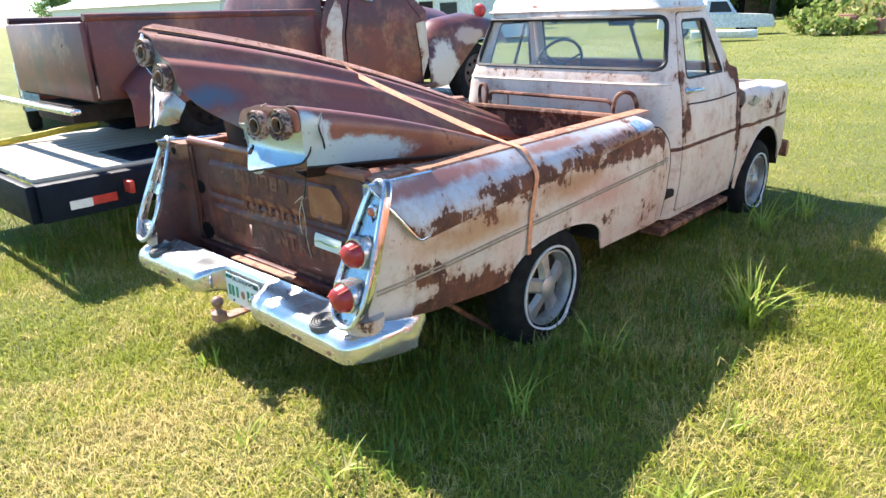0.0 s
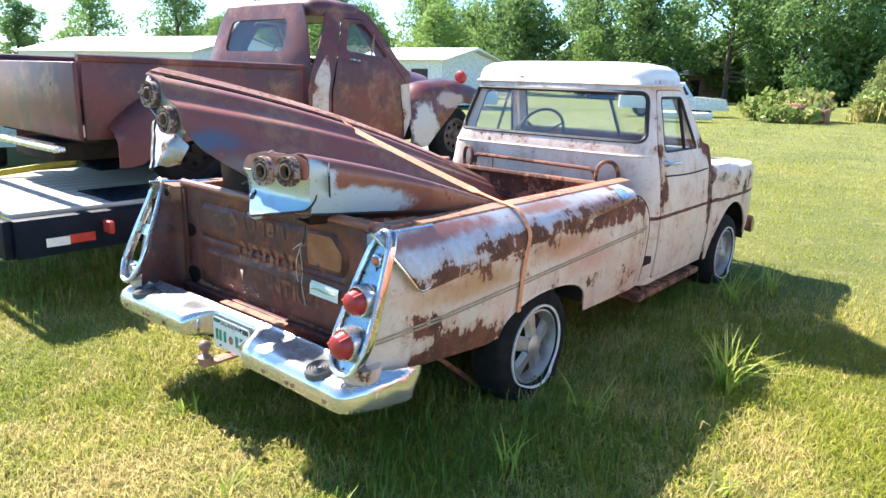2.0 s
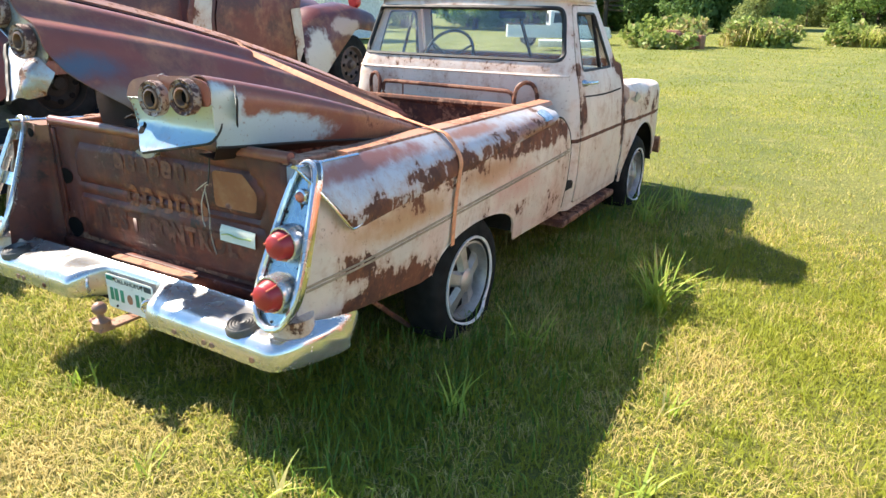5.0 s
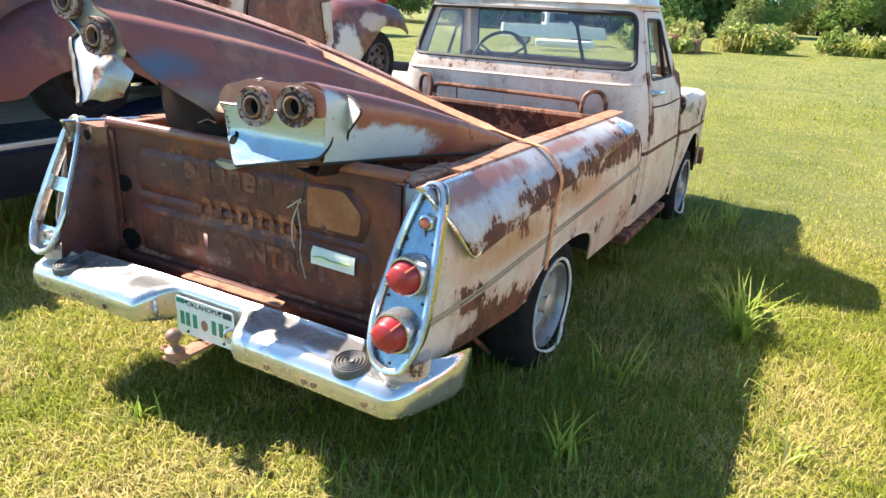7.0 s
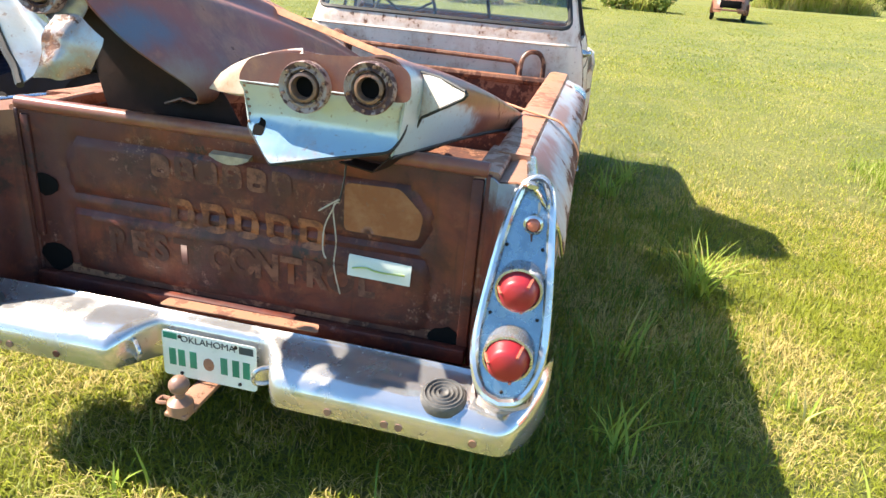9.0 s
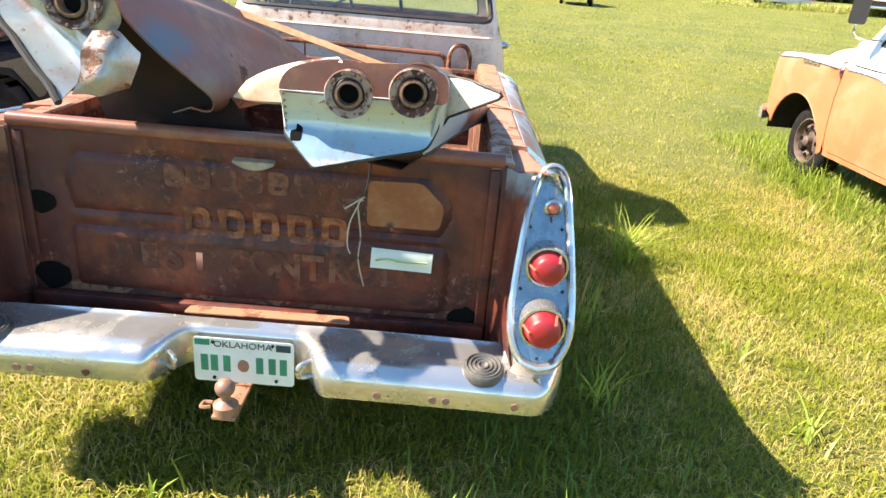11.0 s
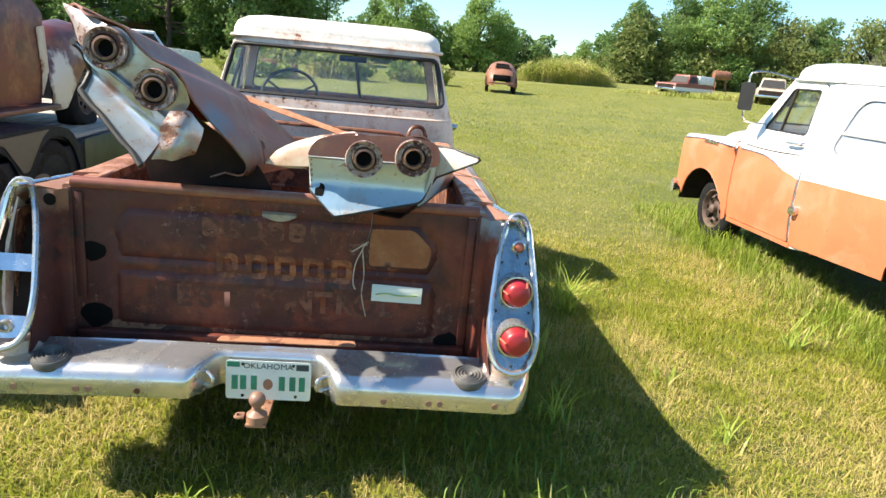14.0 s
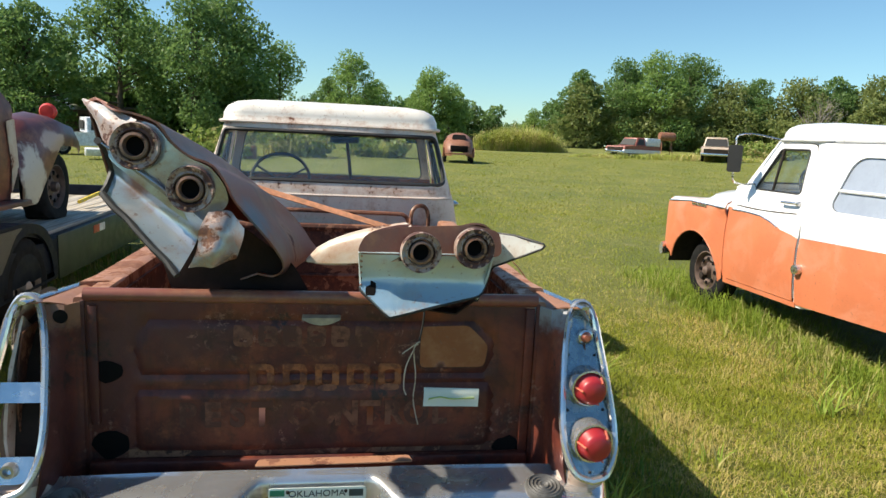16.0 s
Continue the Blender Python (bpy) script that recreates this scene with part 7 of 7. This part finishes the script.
def gable(name, label, at, turn, w, d, h, rise, wall, roof):
    t = thing(name, label, "building", (*at, 0.2), turn=turn)
    part("wall", box(-w / 2, w / 2, -d / 2, d / 2, 0, h), wall, t)
    o = 0.4
    part("roof", loft([[(-w / 2 - o, -d / 2 - o, h), (-w / 2 - o, 0, h + rise), (-w / 2 - o, d / 2 + o, h), (-w / 2 - o, 0, h + rise - 0.15)], [(w / 2 + o, -d / 2 - o, h), (w / 2 + o, 0, h + rise), (w / 2 + o, d / 2 + o, h), (w / 2 + o, 0, h + rise - 0.15)]]), roof, t)
    part("gable_wall", loft([[(x, -d / 2, h), (x, 0, h + rise - 0.2), (x, d / 2, h)] for x in (-w / 2, w / 2)]), wall, t)
    part("door", box(-0.5, 0.5, -d / 2 - 0.04, -d / 2 + 0.02, 0, 2.1), DARK, t)
    for x in (-w / 4, w / 4):
        part("window", box(x - 0.6, x + 0.6, -d / 2 - 0.03, -d / 2 + 0.02, 1.0, 2.0), RUBBER, t)
    return t


gable("metal_shed", "long pale metal shed with a low gable roof", (-62, 32), 8, 26, 12, 2.9, 1.6, SHED_WALL, SHED_ROOF)
gable("white_shed", "white shed behind the old truck", (-26.2, 31), 4, 6.5, 6, 2.5, 0.8, SHED_WALL, SHED_WALL)
gable("house", "low brown house among the trees", (-27, 80), 10, 18, 9, 2.6, 1.5, BRICK, SHED_ROOF)

# ---- trees ----


def crown_mesh(name, seed, blobs, count, leaf, mat):
    """Leaves as small tilted quads, scattered on the shells of many clumps."""
    rng = np.random.default_rng(seed)
    per = rng.multinomial(count, [b[3] ** 2 / sum(c[3] ** 2 for c in blobs) for b in blobs])
    pts = []
    for (x, y, z, r), k in zip(blobs, per):
        v = rng.normal(size=(k, 3))
        v /= np.linalg.norm(v, axis=1)[:, None]
        rad = r * (0.55 + 0.5 * rng.uniform(0, 1, k) ** 0.6)
        rad *= 1 + 0.28 * np.sin(v[:, 0] * 5 + seed) * np.sin(v[:, 2] * 6 + x)
        pts.append(np.array([x, y, z]) + v * rad[:, None] * np.array([1, 1, 0.8]))
    p = np.concatenate(pts)
    n = len(p)
    a = rng.normal(size=(n, 3)); a /= np.linalg.norm(a, axis=1)[:, None]
    b = np.cross(a, rng.normal(size=(n, 3))); b /= np.linalg.norm(b, axis=1)[:, None]
    s = leaf * rng.uniform(0.5, 1.3, n)[:, None]
    co = np.stack([p - a * s, p + b * s * 0.6, p + a * s, p - b * s * 0.6], 1).astype(np.float32)
    me = bpy.data.meshes.new(name)
    me.vertices.add(n * 4); me.vertices.foreach_set("co", co.ravel())
    me.loops.add(n * 4); me.loops.foreach_set("vertex_index", np.arange(n * 4, dtype=np.int32))
    me.polygons.add(n); me.polygons.foreach_set("loop_start", np.arange(0, n * 4, 4, dtype=np.int32))
    me.update(calc_edges=True)
    me.materials.append(mat)
    return me


def make_tree(seed, height, spread, mat, leaves=9500, leaf=0.145, low=0.15):
    rng = random.Random(seed)
    t = thing("tree", "leafy green tree at the edge of the field", "tree", (0, 0, 0), "trees round the field")
    bm = tube([(0, 0, -0.3), (0.05, 0, height * 0.2), (0.1 * rng.uniform(-1, 1), 0.1, height * 0.5), (0, 0, height * 0.8)], [0.3, 0.22, 0.14, 0.04], 8)
    blobs = []
    for i in range(20):
        a, q = rng.uniform(0, 6.28), i / 19
        z = height * (low + (0.92 - low) * q)
        rr = spread * (math.sin(math.pi * min(1, 0.25 + 0.75 * q)) ** 0.6) * rng.uniform(0.35, 0.8)
        c = (rr * math.cos(a), rr * math.sin(a), z)
        blobs.append((*c, spread * rng.uniform(0.24, 0.42)))
        tube([(0, 0, height * (0.15 + 0.5 * q)), (c[0] * 0.6, c[1] * 0.6, z * 0.9), c], [0.09, 0.05, 0.02], 5, bm)
    part("trunk", bm, BARK, t)
    cr = new("crown", crown_mesh("crown", seed, blobs, leaves, leaf, mat))
    cr.parent = t
    return t


kinds = [make_tree(11, 11, 4.6, LEAF_A), make_tree(12, 9, 3.8, LEAF_A), make_tree(13, 8, 3.6, LEAF_B), make_tree(14, 7, 4.0, LEAF_C, low=0.05), make_tree(15, 10, 4.2, LEAF_B), make_tree(16, 6, 3.5, LEAF_C, low=0.0)]
rng = random.Random(5)
# (kind, x, y, size): the near group, then the row behind the field
spots = [(0, -14, 69, 1.3), (0, -21, 70, 1.35), (1, -28, 67, 1.35), (4, -10, 73, 1.1), (0, -36, 70, 1.35), (1, -43, 66, 1.35), (2, -33, 64, 0.85), (4, 1.5, 92, 1.12), (1, -1.5, 96, 0.95), (2, 5.0, 97, 1.0), (2, 12.6, 92, 1.2), (2, 15.5, 95, 1.0), (1, 33.5, 92, 1.2), (0, 40, 92, 1.15), (4, 44, 90, 1.3), (0, 49, 90, 1.22), (3, 53.5, 88, 1.35), (1, 58, 88, 1.15), (3, 62, 84, 1.4), (1, 67, 84, 1.2), (3, 72, 82, 1.5), (1, 77, 80, 1.25), (2, -40, 48, 1.0), (4, -52, 60, 1.2), (0, -62, 55, 1.2), (1, -75, 55, 1.3), (0, -90, 50, 1.3), (4, -105, 45, 1.3), (1, -120, 40, 1.3), (0, -46, 70, 1.3), (5, -4, 47, 0.5), (0, -12, 75, 1.45), (4, -6.5, 78, 1.05), (1, 46, 104, 1.35), (0, 54, 102, 1.2), (3, 36, 102, 1.0)]
for i in range(26):
    spots.append((rng.choice((3, 3, 5, 2)), -14 + i * 4.3 + rng.uniform(-1.5, 1.5), 96 + rng.uniform(-4, 8) - 0.1 * abs(i - 8), rng.uniform(0.6, 0.85)))
for i in range(18):
    spots.append((rng.choice((0, 1, 2, 4)), -140 + i * 7 + rng.uniform(-2, 2), 78 + rng.uniform(-5, 10) - i * 0.4, rng.uniform(1.0, 1.4)))
for i in range(14):
    spots.append((rng.choice((3, 5, 2, 1)), 62 + i * 5 + rng.uniform(-2, 2), 80 - i * 4 + rng.uniform(-3, 3), rng.uniform(0.8, 1.2)))
for k, x, y, size in spots:
    c = copy_thing(kinds[k], pose(x, y, ground_z(min(x, 60), min(y, 90)), 0, 0, rng.uniform(0, 360)) @ Matrix.Diagonal((size, size, size, 1)))
for k in kinds:
    for o in (*k.children_recursive, k):
        bpy.data.objects.remove(o)
dead = thing("bare_tree", "bare pale dead tree above the bushes", "tree", (62, 80, 1.2), "trees round the field")
bm = tube([(0, 0, 0), (0.1, 0, 3), (0, 0, 6)], [0.25, 0.15, 0.06], 7)
r2 = random.Random(9)
for i in range(34):
    a, z = r2.uniform(0, 6.28), r2.uniform(2, 5.5)
    L = r2.uniform(2, 4.5)
    e = Vector((L * 0.55 * math.cos(a), L * 0.55 * math.sin(a), z + L * 0.8))
    tube([(0, 0, z), Vector((0, 0, z)).lerp(e, 0.5) + Vector((0, 0, 0.1)), e], [0.06, 0.035, 0.012], 4, bm)
    for _ in range(3):
        tube([Vector((0, 0, z)).lerp(e, r2.uniform(0.4, 0.9)), e + Vector((r2.uniform(-1, 1), r2.uniform(-1, 1), r2.uniform(0, 1)))], [0.025, 0.008], 4, bm)
part("limbs", bm, DEAD, dead)


def brush_heap(x, y, w, d, h, seed, count=4500, leaf=0.16):
    rng = random.Random(seed)
    bl = [(rng.uniform(-w, w), rng.uniform(-d, d), h * rng.uniform(0.2, 0.6), h * rng.uniform(0.35, 0.6)) for _ in range(int(10 + w * 2))]
    ob = new("brush_thicket", crown_mesh("brush_thicket", seed, bl, count, leaf, THICKET))
    ob.location = (x, y, ground_z(x, y))
    return tagged(ob, "rank uncut brush and tall weeds in the field", "brush", "brush thickets", "stuff")


def hedge(x0, x1, y0, y1, h, seed, count, mat, leaf=0.3):
    rng = random.Random(seed)
    n = int(abs(x1 - x0) / 1.6)
    bl = []
    for i in range(n):
        t = i / n
        for q in (0.25, 0.6, 0.95):
            bl.append((x0 + (x1 - x0) * t + rng.uniform(-1, 1), y0 + (y1 - y0) * t + rng.uniform(-2, 2), h * q * rng.uniform(0.75, 1.1) * (0.8 + 0.3 * math.sin(i * 0.9)), h * rng.uniform(0.2, 0.33)))
    ob = new("far_woods", crown_mesh("far_woods", seed, bl, count, leaf, mat))
    ob.location.z = 0.8 if x1 > 0 else 0.2
    return tagged(ob, "dense green woods closing the far side of the field", "woods", kind="stuff")


hedge(-60, 60, 104, 100, 5.6, 21, 80000, LEAF_A, 0.26)
hedge(32, 84, 92, 82, 7.5, 22, 60000, LEAF_C, 0.22)
hedge(78, 130, 84, 30, 9, 23, 30000, LEAF_C, 0.36)
hedge(-150, -55, 72, 80, 8, 24, 50000, LEAF_B, 0.4)
hedge(-48, -6, 84, 72, 6, 25, 30000, LEAF_A, 0.32)
brush_heap(18.1, 66.0, 4.0, 1.1, 1.8, 1, 7000, 0.14)


def weeds(x, y, w, d, h, n, seed):
    """A stand of tall pale weeds, highest in its middle."""
    inside_it = lambda px, py, r: ((px - x) / w) ** 2 + ((py - y) / d) ** 2 < r.uniform(0.3, 1.0, len(px))
    return blades("tall_weeds", n, (x - w, x + w, y - d, y + d), h, 0.05, BRUSH, "stand of tall pale weeds in the field", seed, inside_it, lean=0.8, dome=lambda px, py: np.sqrt(np.clip(1 - ((px - x) / w) ** 2, 0.08, 1)))


weeds(18.0, 65.5, 5.3, 2.0, 2.7, 16000, 31)
weeds(2.5, 39.6, 1.7, 0.9, 1.1, 3000, 32)
weeds(-2.2, 35.6, 1.8, 0.9, 1.2, 3000, 33)
weeds(-5.8, 32.6, 1.5, 0.9, 1.2, 2500, 34)
weeds(30, 53, 9, 1.6, 0.7, 6000, 35)
weeds(24, 54, 5, 1.4, 0.5, 4000, 36)
brush_heap(-6.0, 33, 1.3, 0.8, 1.5, 2, 2500)
brush_heap(-2.2, 36, 1.6, 0.8, 1.4, 3, 2500)
brush_heap(2.5, 40, 1.5, 0.8, 1.2, 4, 2500)
brush_heap(40, 60, 5, 1.5, 1.2, 5, 4500)
brush_heap(50, 66, 6, 2, 2.0, 6, 4500)
brush_heap(-5.2, 30.8, 1.0, 0.4, 0.8, 7, 1800, 0.13)
scrapyard = thing("scrap_heap", "rusted machine parts half hidden in brush", "scrap", (-5.0, 31.5, ground_z(-5, 31.5)))
r3 = random.Random(3)
for i in range(7):
    x, y, h = r3.uniform(-0.6, 1.2), r3.uniform(-0.4, 0.4), r3.uniform(0.3, 0.8)
    bm = box(x - 0.3, x + 0.3, y - 0.2, y + 0.2, 0, h, 0.05)
    bmesh.ops.rotate(bm, verts=bm.verts, cent=(x, y, 0), matrix=Matrix.Rotation(r3.uniform(-0.5, 0.5), 3, "Z"))
    part("scrap_block", bm, FAR_RUST, scrapyard)
